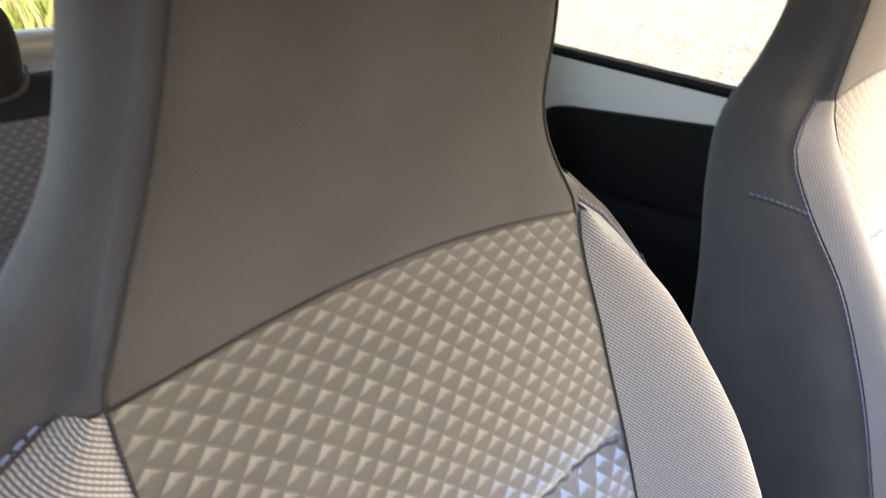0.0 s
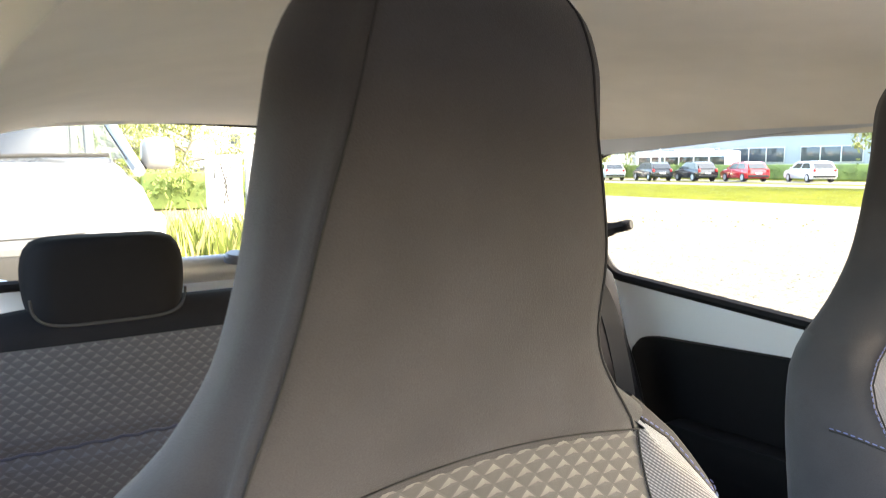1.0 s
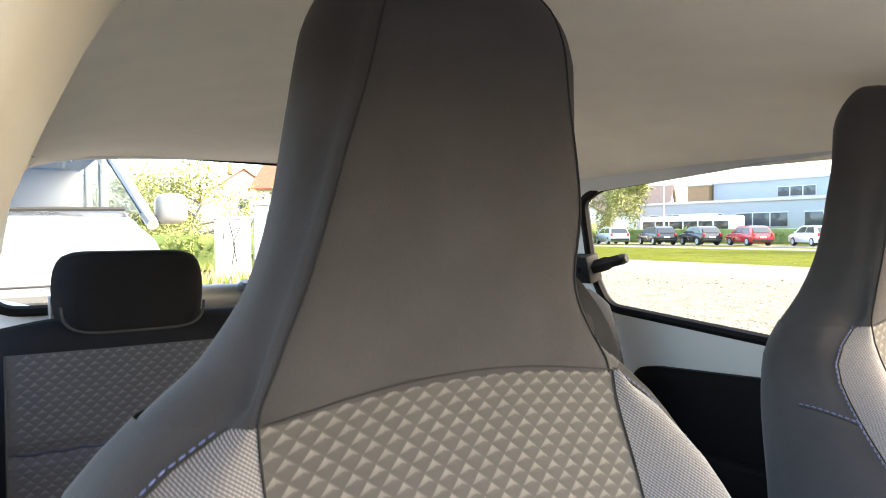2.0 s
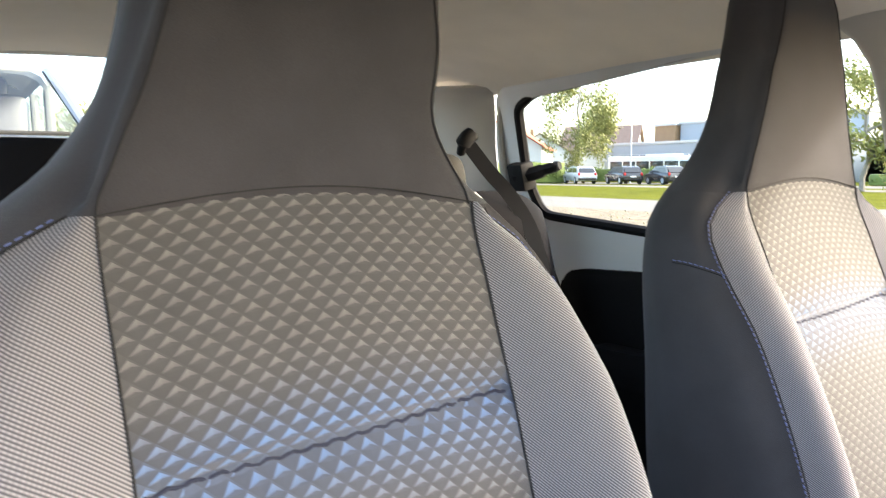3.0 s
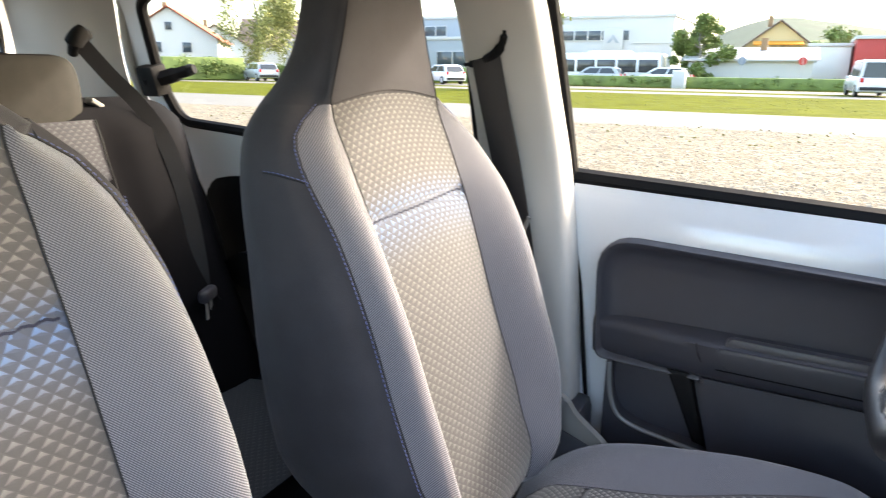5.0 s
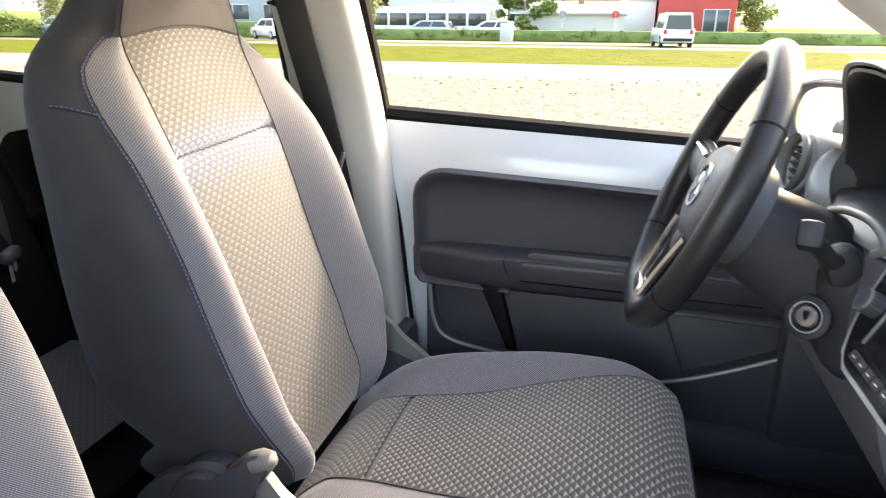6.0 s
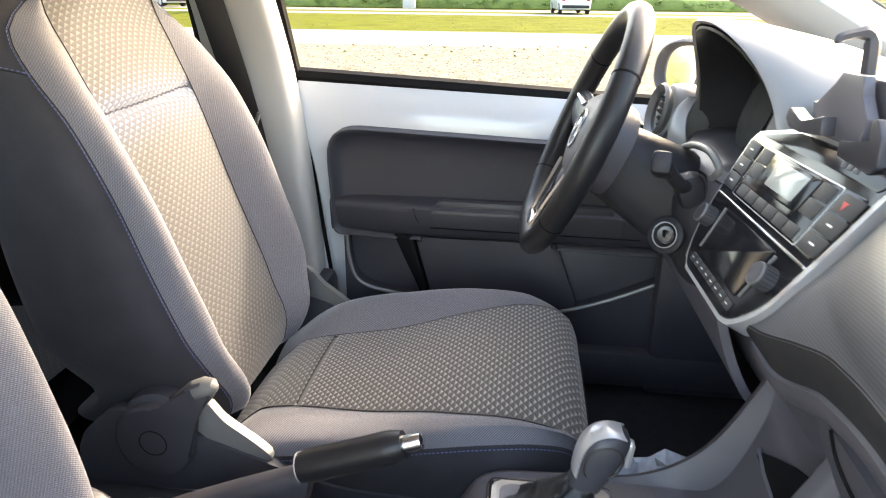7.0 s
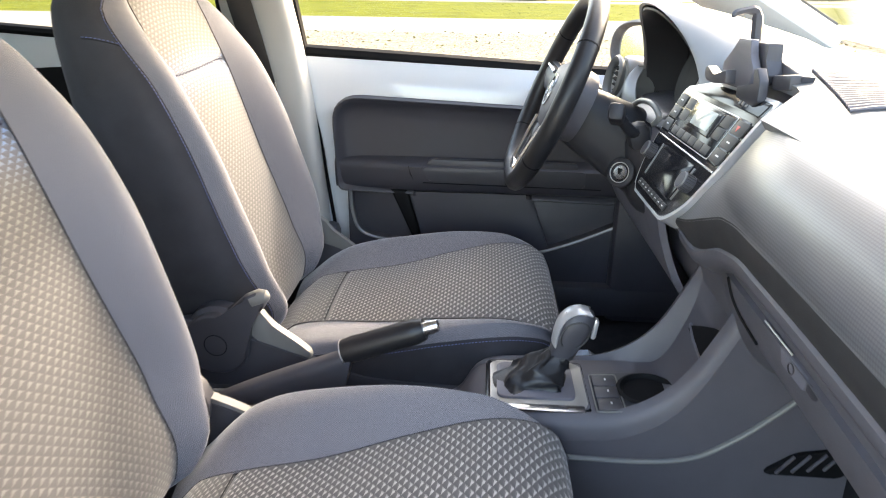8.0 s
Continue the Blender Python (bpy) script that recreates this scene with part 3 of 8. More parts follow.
        yy = -0.770 - 0.006 * math.sin(math.pi * t) + 0.03 * t * t
        rows.append([PC(x, yy + 0.035 * (abs(x) / 0.2) ** 4, z) for x in np.linspace(-0.2, 0.2, 17)])
    cloth("cushion_front", rows, M["cover"], seat)
    part("seat_base", rbox(P(0, -0.47, 0.355), (0.42, 0.52, 0.13), 0.03), M["black"], seat)
    for side in (-1, 1):
        part("seat_rail", rbox(P(side * 0.2, -0.45, 0.285), (0.05, 0.62, 0.035), 0.008), M["black"], seat)
        # hinge between cushion and backrest
        x = side * 0.256
        lo, hi = sorted((cx + side * 0.234, cx + side * 0.250))
        arm = rounded([(-0.185, 0.585), (-0.222, 0.578), (-0.245, 0.545), (-0.292, 0.510), (-0.318, 0.486), (-0.285, 0.468), (-0.235, 0.498), (-0.195, 0.535)], 0.012, 4)
        if cx < 0:
            arm = rounded([(-0.150, 0.537), (-0.190, 0.532), (-0.235, 0.515), (-0.275, 0.497), (-0.298, 0.476), (-0.270, 0.460), (-0.200, 0.468), (-0.150, 0.472)], 0.010, 4)
        part("hinge_arm", prism(arm, lo, hi, "x", 0.005), M["silver"], seat, "grey painted steel hinge arm")
        part("hinge_cover", disc(P(side * 0.222, -0.148, 0.515), (side, 0, 0), 0.062, 0.036, 28, 0.012), M["black"], seat)
        if side == inner and cx > 0:
            lo, hi = sorted((cx + side * 0.246, cx + side * 0.270))
            blade = [(-0.148 + 0.058 * math.cos(b), 0.512 + 0.058 * math.sin(b)) for b in np.linspace(radians(95), radians(-160), 22)][::-1]
            blade = [(-0.165, 0.566), (-0.205, 0.606), (-0.228, 0.616), (-0.243, 0.606), (-0.240, 0.588), (-0.212, 0.556)] + [(y, z) for y, z in blade if not (y < -0.165 and z > 0.53)]
            cyz = (-0.17, 0.53)
            blade.sort(key=lambda p: math.atan2(p[1] - cyz[1], p[0] - cyz[0]))
            grip = part("recline_lever", prism(blade, lo, hi, "x", 0.005, 3), M["black"], seat, "black moulded recline lever")
            part("lever_tip", tube([P(side * 0.258, -0.218, 0.598), P(side * 0.258, -0.232, 0.604), P(side * 0.258, -0.243, 0.605), P(side * 0.258, -0.249, 0.604)], [0.0145, 0.0150, 0.012, 0.004], 12), M["silver"], grip, "worn silver lever tip")
            ringc = [P(side * 0.2703, -0.148 + 0.020 * math.cos(b), 0.512 + 0.020 * math.sin(b)) for b in np.linspace(0, 2 * math.pi, 28, endpoint=False)]
            part("cap_groove", tube(ringc, 0.0008, 5, closed=True), M["rubber"], grip)
        else:
            part("hinge_cap", disc(P(side * 0.258, -0.148, 0.512), (side, 0, 0), 0.02, 0.002, 24), M["black"], seat)
        shell = prism(rounded([(-0.02, 0.34), (-0.02, 0.50), (-0.09, 0.56), (-0.20, 0.52), (-0.40, 0.45), (-0.66, 0.43), (-0.68, 0.36), (-0.40, 0.34)], 0.03), cx + side * 0.243 - 0.012, cx + side * 0.243 + 0.012, "x", 0.004)
        part("side_shield", shell, M["black"], seat)
    return seat


front_seat(0.343, -1, "dark grey cloth driver seat beside the steering wheel, sunlit")
front_seat(-0.334, 1, "dark grey cloth passenger seat with tall fixed headrest")

# ---- car shell ----


def side_x(z):
    """How far out the inner wall lies at a height."""
    return spl(z, (0.2, 0.60, 0.95, 1.15, 1.33, 1.40), (0.66, 0.705, 0.705, 0.655, 0.585, 0.50))


def wall_frame(outer, inner, off=0.0, n=72, sign=1, thick=0.012):
    """A wall in the plane of the car's side, between an outer outline and an opening, both of (y, z)."""
    cy, cz = np.mean([p[0] for p in inner]), np.mean([p[1] for p in inner])

    def on(poly, a):
        best = None
        dy, dz = math.cos(a), math.sin(a)
        for (y0, z0), (y1, z1) in zip(poly, poly[1:] + poly[:1]):
            ey, ez = y1 - y0, z1 - z0
            det = dy * -ez + ey * dz
            if abs(det) < 1e-9:
                continue
            s = ((y0 - cy) * -ez + ey * (z0 - cz)) / det
            t = (dy * (z0 - cz) - dz * (y0 - cy)) / det
            if s > 0 and -1e-6 <= t <= 1 + 1e-6 and (best is None or s > best):
                best = s
        return cy + dy * best, cz + dz * best

    rows = []
    for k in range(n + 1):
        a = 2 * math.pi * k / n
        (yi, zi), (yo, zo) = on(inner, a), on(outer, a)
        rows.append([(sign * (side_x(zi + (zo - zi) * t) + off), yi + (yo - yi) * t, zi + (zo - zi) * t) for t in (0, 0.12, 0.3, 0.55, 0.8, 1)])
    bm = sheet(rows)
    bmesh.ops.remove_doubles(bm, verts=bm.verts, dist=1e-5)
    bmesh.ops.recalc_face_normals(bm, faces=bm.faces)
    bmesh.ops.solidify(bm, geom=list(bm.faces), thickness=thick)
    return bm


def on_side(poly, off=0.0, sign=1):
    return [(sign * (side_x(z) + off), y, z) for y, z in poly]


def pane(poly, off=0.0, sign=1):
    bm = bmesh.new()
    a = [bm.verts.new(p) for p in on_side(poly, off, sign)]
    c = bm.verts.new((sign * (side_x(np.mean([p[1] for p in poly])) + off), np.mean([p[0] for p in poly]), np.mean([p[1] for p in poly])))
    for k in range(len(a)):
        bm.faces.new((a[k], a[(k + 1) % len(a)], c))
    return bm


# floor with a tunnel
rows = []
for y in np.linspace(-1.35, 1.2, 18):
    rows.append([(x, y, (0.27 if y < 0.15 else 0.27 + 0.12 * min(1, (y - 0.15) / 0.1)) + (0.10 * math.exp(-((x / 0.09) ** 4)))) for x in np.linspace(-0.74, 0.74, 41)])
tagged(part("floor", sheet(rows, 0.02), M["carpet"]), "black carpeted car floor with a tunnel", "floor", kind="structure")

# headliner
rows = []
for y in np.linspace(-0.64, 1.14, 33):
    crown = 1.425 - 0.05 * max(0.0, (y - 0.45) / 0.69) ** 2 - 0.02 * max(0.0, (-0.1 - y) / 0.38) ** 2
    edge = 1.335 - 0.02 * max(0, y - 0.5)
    rows.append([(x, y, edge + (crown - edge) * (1 - abs(x / 0.60) ** (3.2 + 3.0 * max(0.0, (y - 0.6) / 0.54)))) for x in np.linspace(-0.60, 0.60, 41)])
tagged(part("ceiling", sheet(rows, 0.015), M["headliner"]), "grey-beige felt headliner", "ceiling", kind="structure")
# rear header lip above the back window
lip = [(x, 1.14 - 0.02 * (x / 0.6) ** 2, 1.373 - 0.030 * abs(x / 0.6) ** 3) for x in np.linspace(-0.56, 0.56, 25)]
tagged(part("trim", tube(lip, 0.012, 8), M["headliner"]), "grey-beige headliner edge above the back window", "trim", kind="structure")
roof_rows = []
for y in np.linspace(-0.70, 1.22, 18):
    roof_rows.append([(x, y, 1.478 - 0.06 * max(0, (-0.3 - y) / 0.4) ** 2 - 0.10 * abs(x / 0.66) ** 3 - 0.05 * max(0, (y - 0.6) / 0.62) ** 2) for x in np.linspace(-0.66, 0.66, 21)])
tagged(part("roof", sheet(roof_rows, 0.012), M["paint"]), "white painted car roof", "roof", kind="structure")

# rear door on the driver's side
QWIN = rounded([(0.010, 0.952), (0.835, 1.008), (0.862, 1.10), (0.838, 1.278), (0.78, 1.300), (0.010, 1.350)], (0.03, 0.10, 0.08, 0.06, 0.04, 0.02), 6)
DOOR2 = [(-0.04, 0.33), (0.70, 0.33), (0.80, 0.70), (0.90, 0.95), (0.925, 1.12), (0.905, 1.30), (0.86, 1.335), (-0.04, 1.376)]


def rear_door(sign, label):
    name = "door_2" if sign > 0 else "door_4"
    d = thing(name, label, "door", (sign * 0.72, 0.45, 0.33), kind="structure")
    part("door_panel", wall_frame(DOOR2, QWIN, 0.0, 96, sign), M["paint"], d, "white painted metal", angle=30)
    part("window_seal", tube(on_side(QWIN, -0.004, sign), [0.013 - 0.008 * min(1.0, max(0.0, (z - 1.20) / 0.08)) * min(1.0, max(0.0, (0.80 - y) / 0.06)) for y, z in QWIN], 8, closed=True), M["rubber"], d, "black rubber window seal")
    p = part("pane", pane(QWIN, 0.012, sign), M["glass"], d, "clear glass", facing=(-sign, 0, 0))
    p.visible_shadow = False
    pock = rounded([(0.10, 0.40), (0.66, 0.40), (0.735, 0.70), (0.755, 0.80), (0.735, 0.872), (0.68, 0.885), (0.10, 0.925)], (0.02, 0.05, 0.08, 0.05, 0.045, 0.04, 0.02), 5)
    lo, hi = sorted((sign * 0.675, sign * 0.711))
    # black plastic in the near-black rubber tone, which carries the rear cabin's shade
    part("pocket_panel", prism(pock, lo, hi, "x", 0.008), M["rubber"], d, "black plastic lower door panel, darkened further for shade")
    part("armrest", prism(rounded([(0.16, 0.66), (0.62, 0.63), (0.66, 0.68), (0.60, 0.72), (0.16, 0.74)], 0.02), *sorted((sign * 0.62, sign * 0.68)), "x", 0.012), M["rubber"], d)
    # hinged window latch
    if sign > 0:
        lat = thing("window_latch", "black plastic pop-out window latch on the rear window edge", "latch", (0.66, 0.86, 1.11))
        part("latch_base", rbox((0.648, 0.864, 1.108), (0.046, 0.058, 0.072), 0.007, (0, -14, 0)), M["rubber"], lat)
        part("latch_arm", tube(smooth_line([(0.640, 0.875, 1.106), (0.655, 0.835, 1.113), (0.672, 0.805, 1.124), (0.682, 0.780, 1.131)], 4), [0.021] * 4 + [0.019] * 4 + [0.015] * 4 + [0.013], 6), M["rubber"], lat)
        part("latch_knob", tube([(0.678, 0.792, 1.128), (0.683, 0.778, 1.132), (0.687, 0.766, 1.135)], [0.011, 0.014, 0.011], 12), M["rubber"], lat)
    return d


rear_door(1, "white painted rear door with a black pocket panel and fixed window")
rear_door(-1, "white painted rear door with a black pocket panel and fixed window")

# weather strips of the rear doors, pillar trims, tailgate
for sign in (-1, 1):
    strip = smooth_line([(sign * 0.565, 0.80, 1.352), (sign * 0.598, 0.885, 1.310), (sign * 0.638, 0.925, 1.13), (sign * 0.676, 0.885, 0.96), (sign * 0.688, 0.79, 0.72), (sign * 0.685, 0.70, 0.42)], 8)
    tagged(part("trim", tube(strip, 0.0105, 8), M["trimgrey"]), "pale grey door weatherstrip along the rear door edge", "trim", kind="structure")
    a = smooth_line([(sign * 0.575, 0.90, 1.338), (sign * 0.600, 0.915, 1.30), (sign * 0.638, 0.945, 1.12), (sign * 0.672, 0.905, 0.96), (sign * 0.683, 0.80, 0.72), (sign * 0.680, 0.72, 0.42)], 6)
    w = 0.0 if sign > 0 else 0.112
    b = smooth_line([(sign * (0.445 + w), 1.125, 1.340), (sign * (0.490 + w), 1.150, 1.28), (sign * (0.515 + w), 1.165, 1.12), (sign * (0.53 + w), 1.16, 0.98), (sign * (0.54 + w), 1.15, 0.75), (sign * (0.54 + w), 1.15, 0.42)], 6)
    rows = [[p.lerp(q, t) + Vector((-sign * 0.02, -0.012, 0)) * math.sin(math.pi * t) for t in np.linspace(0, 1, 10)] for p, q in zip(a, b)]
    tagged(part("trim", sheet(rows, 0.01), M["trimgrey"]), "light grey plastic rear pillar trim", "pillar trim", kind="structure")

RWIN = rounded([(-0.63, 1.045), (0.50, 1.045), (0.475, 1.25), (0.41, 1.350), (-0.54, 1.368), (-0.610, 1.28)], (0.07, 0.07, 0.06, 0.06, 0.06, 0.06), 6)


def gate_y(z):
    return 1.175 + (1.20 - z) * 0.30


tail = thing("tailgate", "white painted tailgate with a heated back window", "tailgate", (0, 1.2, 0.5), kind="structure")
OUT = [(-0.70, 0.45), (0.66, 0.45), (0.66, 1.10), (0.60, 1.30), (0.50, 1.40), (-0.52, 1.41), (-0.65, 1.33), (-0.70, 1.10)]
bmr = []
for k in range(97):
    a = 2 * math.pi * k / 96
    dx, dz = math.cos(a), math.sin(a)

    def reach(poly):
        best = 0
        for (x0, z0), (x1, z1) in zip(poly, poly[1:] + poly[:1]):
            ex, ez = x1 - x0, z1 - z0
            det = dx * -ez + ex * dz
            if abs(det) < 1e-9:
                continue
            s = (x0 * -ez + ex * (z0 - 1.19)) / det
            t = (dx * (z0 - 1.19) - dz * x0) / det
            if s > 0 and -1e-6 <= t <= 1 + 1e-6:
                best = max(best, s)
        return best

    ri, ro = reach(RWIN), reach(OUT)
    bmr.append([(dx * r, gate_y(1.19 + dz * r) + 0.03, 1.19 + dz * r) for r in (ri, ri + (ro - ri) * 0.2, ri + (ro - ri) * 0.6, ro)])
bm = sheet(bmr)
bmesh.ops.remove_doubles(bm, verts=bm.verts, dist=1e-5)
bmesh.ops.solidify(bm, geom=list(bm.faces), thickness=0.02)
part("gate_panel", bm, M["paint"], tail, angle=30)
part("gate_seal", tube([(x, gate_y(z) + 0.012, z) for x, z in RWIN], [0.012 - 0.008 * min(1.0, max(0.0, (z - 1.24) / 0.08)) for x, z in RWIN], 8, closed=True), M["rubber"], tail)
bm = bmesh.new()
vs = [bm.verts.new((x, gate_y(z) + 0.04, z)) for x, z in RWIN]
bm.faces.new(vs)
p = part("pane", bm, M["glass"], tail, facing=(0, -1, 0))
p.visible_shadow = False
part("gas_strut", tube([(0.470, 1.19, 1.30), (0.460, 1.15, 1.20), (0.452, 1.13, 1.165)], 0.005, 8), M["black"], tail)
part("strut_ball", rbox((0.472, 1.185, 1.302), (0.022, 0.014, 0.014), 0.004), M["rubber"], tail)
part("strut_bracket", rbox((0.445, 1.135, 1.160), (0.05, 0.014, 0.012), 0.004, (0, 25, 0)), M["rubber"], tail)
s = thing("parcel_shelf", "dark grey parcel shelf behind the rear seats", "shelf", (0, 1.0, 1.0))
part("board", rbox((0, 0.985, 1.005), (1.10, 0.27, 0.026), 0.01), M["dark"], s)
part("rear_roll", tube([(-0.52, 1.125, 1.055), (-0.3, 1.135, 1.062), (0.3, 1.135, 1.062), (0.52, 1.125, 1.055)], 0.028, 12), M["dash"], s, "dark grey padded roll under the back window")
part("shelf_knob", disc((-0.14, 1.10, 1.078), (0, -0.2, 1), 0.026, 0.018, 20, 0.006), M["black"], s)

# B pillars


def pillar(sign, shift, label, ahead=0.0):
    rows = []
    for z in np.linspace(0.44, 1.385, 28):
        t = (z - 0.44) / 0.945
        yf = spl(z, (0.44, 0.84, 1.03, 1.29, 1.39), (-0.198, -0.162, -0.134, -0.102, -0.078)) - ahead
        yr = spl(z, (0.44, 0.84, 1.03, 1.26, 1.34, 1.39), (-0.01, 0.0, 0.012, 0.028, 0.065, 0.16))
        x = side_x(z) - 0.028 - shift(z)
        line = [(x + 0.075, yf - 0.012), (x + 0.035, yf - 0.014), (x + 0.010, yf - 0.008), (x, yf + 0.02), (x - 0.004, (yf + yr) / 2), (x, yr - 0.02), (x + 0.012, yr), (x + 0.05, yr + 0.008)]
        rows.append([(sign * q.x, q.y, z) for q in smooth_line([(*p, 0) for p in line], 4)])
    return tagged(part("trim", sheet(rows, 0.008), M["trimgrey"], None), label, "pillar trim", kind="structure")


pillar(1, lambda z: 0.0, "light grey plastic door pillar trim with belt slot")
pillar(-1, lambda z: spl(z, (0.5, 1.1, 1.2, 1.36), (0.0, 0.01, 0.02, 0.028)), "light grey plastic door pillar trim", 0.085)
for sign in (-1, 1):
    # painted jamb outside the trim, foot of the pillar, sill
    rows = []
    for z in np.linspace(0.40, 1.37, 20):
        yf = spl(z, (0.44, 0.84, 1.03, 1.29, 1.39), (-0.225, -0.165, -0.118, -0.080, -0.055))
        x = side_x(z) + 0.055
        rows.append([(sign * (x + o), yf + e, z) for o, e in ((-0.012, 0.012), (0.0, 0.0), (0.03, -0.006), (0.05, 0.02), (0.05, 0.10))])
    tagged(part("trim", sheet(rows, 0.006), M["paint"], None, "", angle=30), "white painted door jamb", "door jamb", kind="structure")
    tagged(part("trim", rbox((sign * 0.70, -0.10, 0.43), (0.09, 0.27, 0.17), 0.02), M["black"]), "black plastic foot of the door pillar", "pillar trim", kind="structure")
    tagged(part("trim", rbox((sign * 0.72, -0.35, 0.33), (0.10, 1.6, 0.09), 0.02), M["black"]), "black plastic door sill", "sill", kind="structure")
    rail = smooth_line([(sign * 0.64, -1.32, 0.985), (sign * 0.625, -1.05, 1.13), (sign * 0.595, -0.75, 1.27), (sign * 0.575, -0.45, 1.345), (sign * 0.575, -0.05, 1.372), (sign * 0.575, 0.45, 1.372), (sign * 0.57, 0.85, 1.352)], 6)
    tagged(part("trim", tube(rail, [0.078] * 8 + [0.068, 0.056] + [0.044] * 10 + [0.026] * 17, 12, flat=0.7), M["trimgrey"]), "light grey roof rail and windscreen pillar trim", "pillar trim", kind="structure")
    seal = [p + Vector((sign * 0.05, -0.0, -0.012)) for p in rail[12:]]
    glass_edge = [p + Vector((-sign * 0.012, -0.024, 0.046)) * (r / 0.078) for p, r in zip(rail, [0.078] * 8 + [0.068, 0.056] + [0.044] * 6)]
    tagged(part("trim", tube(glass_edge, 0.007, 8), M["rubber"]), "black rubber edge of the windscreen glass", "seal", kind="structure")
    tagged(part("trim", tube(seal, 0.014, 8), M["rubber"]), "black rubber seal along the windscreen pillar", "seal", kind="structure")
tagged(part("trim", rbox((0.632, 0.015, 1.305), (0.003, 0.055, 0.016), 0.001, (0, -21, 0)), M["trimgrey"]), "small blank cover in the pillar trim", "cover", kind="structure")
hook = thing("coat_hook", "light grey coat hook on the door pillar", "hook", (0.6, 0.11, 1.26))
part("hook", tube(smooth_line([(0.59, 0.105, 1.285), (0.585, 0.128, 1.280), (0.585, 0.125, 1.262), (0.588, 0.118, 1.25), (0.585, 0.130, 1.235), (0.60, 0.11, 1.228)], 4), 0.006, 8), M["trimgrey"], hook)

# windscreen and bonnet
ws = [(-0.62, -1.36, 0.99), (0.62, -1.36, 0.99), (0.56, -0.66, 1.37), (-0.56, -0.66, 1.37)]
bm = bmesh.new()
bm.faces.new([bm.verts.new(p) for p in ws])
p = tagged(part("windscreen", bm, M["glass"], facing=(0, 1, -1)), "clear windscreen", "windscreen", kind="structure")
p.visible_shadow = False
tagged(part("trim", tube([(x, -1.36 - 0.03 * (1 - (x / 0.62) ** 2), 0.972) for x in np.linspace(-0.64, 0.64, 20)], 0.012, 8), M["rubber"]), "black windscreen base", "seal", kind="structure")
tagged(part("trim", tube([(x, -0.66 - 0.03 * (1 - (x / 0.6) ** 2), 1.365) for x in np.linspace(-0.58, 0.58, 20)], 0.03, 10), M["headliner"]), "grey-beige windscreen header", "trim", kind="structure")
rows = []
for y in np.linspace(-1.38, -2.05, 10):
    rows.append([(x, y, 0.91 - 0.22 * ((-1.38 - y) / 0.67) ** 2 - 0.14 * abs(x / 0.72) ** 3) for x in np.linspace(-0.72, 0.72, 17)])
tagged(part("bonnet", sheet(rows, 0.01), M["paint"]), "white painted car bonnet", "bonnet", kind="structure")
wip = thing("windscreen_wiper", "black windscreen wiper resting at the glass foot", "wiper", (0.2, -1.36, 1.0))
part("wiper_arm", tube([(0.45, -1.395, 0.975), (0.1, -1.40, 0.985), (-0.25, -1.40, 0.985)], 0.006, 8), M["rubber"], wip)
for sign in (-1, 1):
    tagged(part("trim", rbox((sign * 0.762, -0.55, 0.295), (0.044, 1.50, 0.10), 0.012), M["black"]), "black door sill", "door sill", kind="structure")
# outer skin of the flanks and front bulkhead, closing the cabin
for sign in (-1, 1):
    rows = [[(sign * x, y, z) for z, x in ((0.25, 0.76), (0.5, 0.80), (0.75, 0.815), (0.92, 0.80))] for y in np.linspace(0.02, 1.3, 8)]
    tagged(part("fender", sheet(rows, 0.01), M["paint"]), "white painted car flank", "car flank", kind="structure")
    rows = [[(sign * x, y, z) for z, x in ((0.25, 0.76), (0.5, 0.80), (0.72, 0.79), (0.84, 0.70))] for y in np.linspace(-2.0, -1.13, 8)]
    tagged(part("fender", sheet(rows, 0.01), M["paint"]), "white painted front wing", "car wing", kind="structure")
rows = [[(x, -1.30 - 0.05 * math.sin(z), z) for x in np.linspace(-0.74, 0.74, 9)] for z in np.linspace(0.26, 0.98, 6)]
tagged(part("wall_front", sheet(rows, 0.02), M["carpet"]), "black carpeted bulkhead behind the dashboard", "bulkhead", kind="structure")

# ---- driver's door ----
DWIN = [(-0.140, 0.925), (-1.13, 0.885), (-1.20, 0.93), (-0.62, 1.30), (-0.30, 1.345), (-0.090, 1.345)]
door = thing("door_1", "closed white driver door with black moulded panel", "door", (0.76, -0.6, 0.33), kind="structure")


def door_skin(z):
    return spl(z, (0.30, 0.60, 0.85, 0.93), (0.745, 0.765, 0.765, 0.79))


rows = []
for z in (0.33, 0.45, 0.6, 0.75, 0.85, 0.885, 0.905, 0.918, 0.926):
    y0 = spl(z, (0.33, 0.60, 0.92), (-0.250, -0.215, -0.155))
    rows.append([(door_skin(z), y0 + (-1.22 - y0) * t, z - 0.042 * max(0.0, t) * max(0.0, (z - 0.6) / 0.3)) for t in np.linspace(0, 1, 20)])
part("door_panel", sheet(rows, 0.012), M["paint"], door, "white painted metal", angle=50)
edge = smooth_line([(0.757, -0.246, 0.34), (0.768, -0.212, 0.60), (0.772, -0.185, 0.78), (0.782, -0.134, 0.92), (0.745, -0.112, 1.12), (0.690, -0.098, 1.33)], 6)
part("door_edge", tube(edge, 0.010, 8), M["paint"], door, "white door edge")
part("edge_seal", tube([p + Vector((-0.012, 0.012, 0)) for p in edge], 0.005, 6), M["rubber"], door)
seal = smooth_line([(0.800, -0.142, 0.938), (0.80, -0.45, 0.922), (0.80, -0.8, 0.903), (0.79, -1.18, 0.884)], 6)
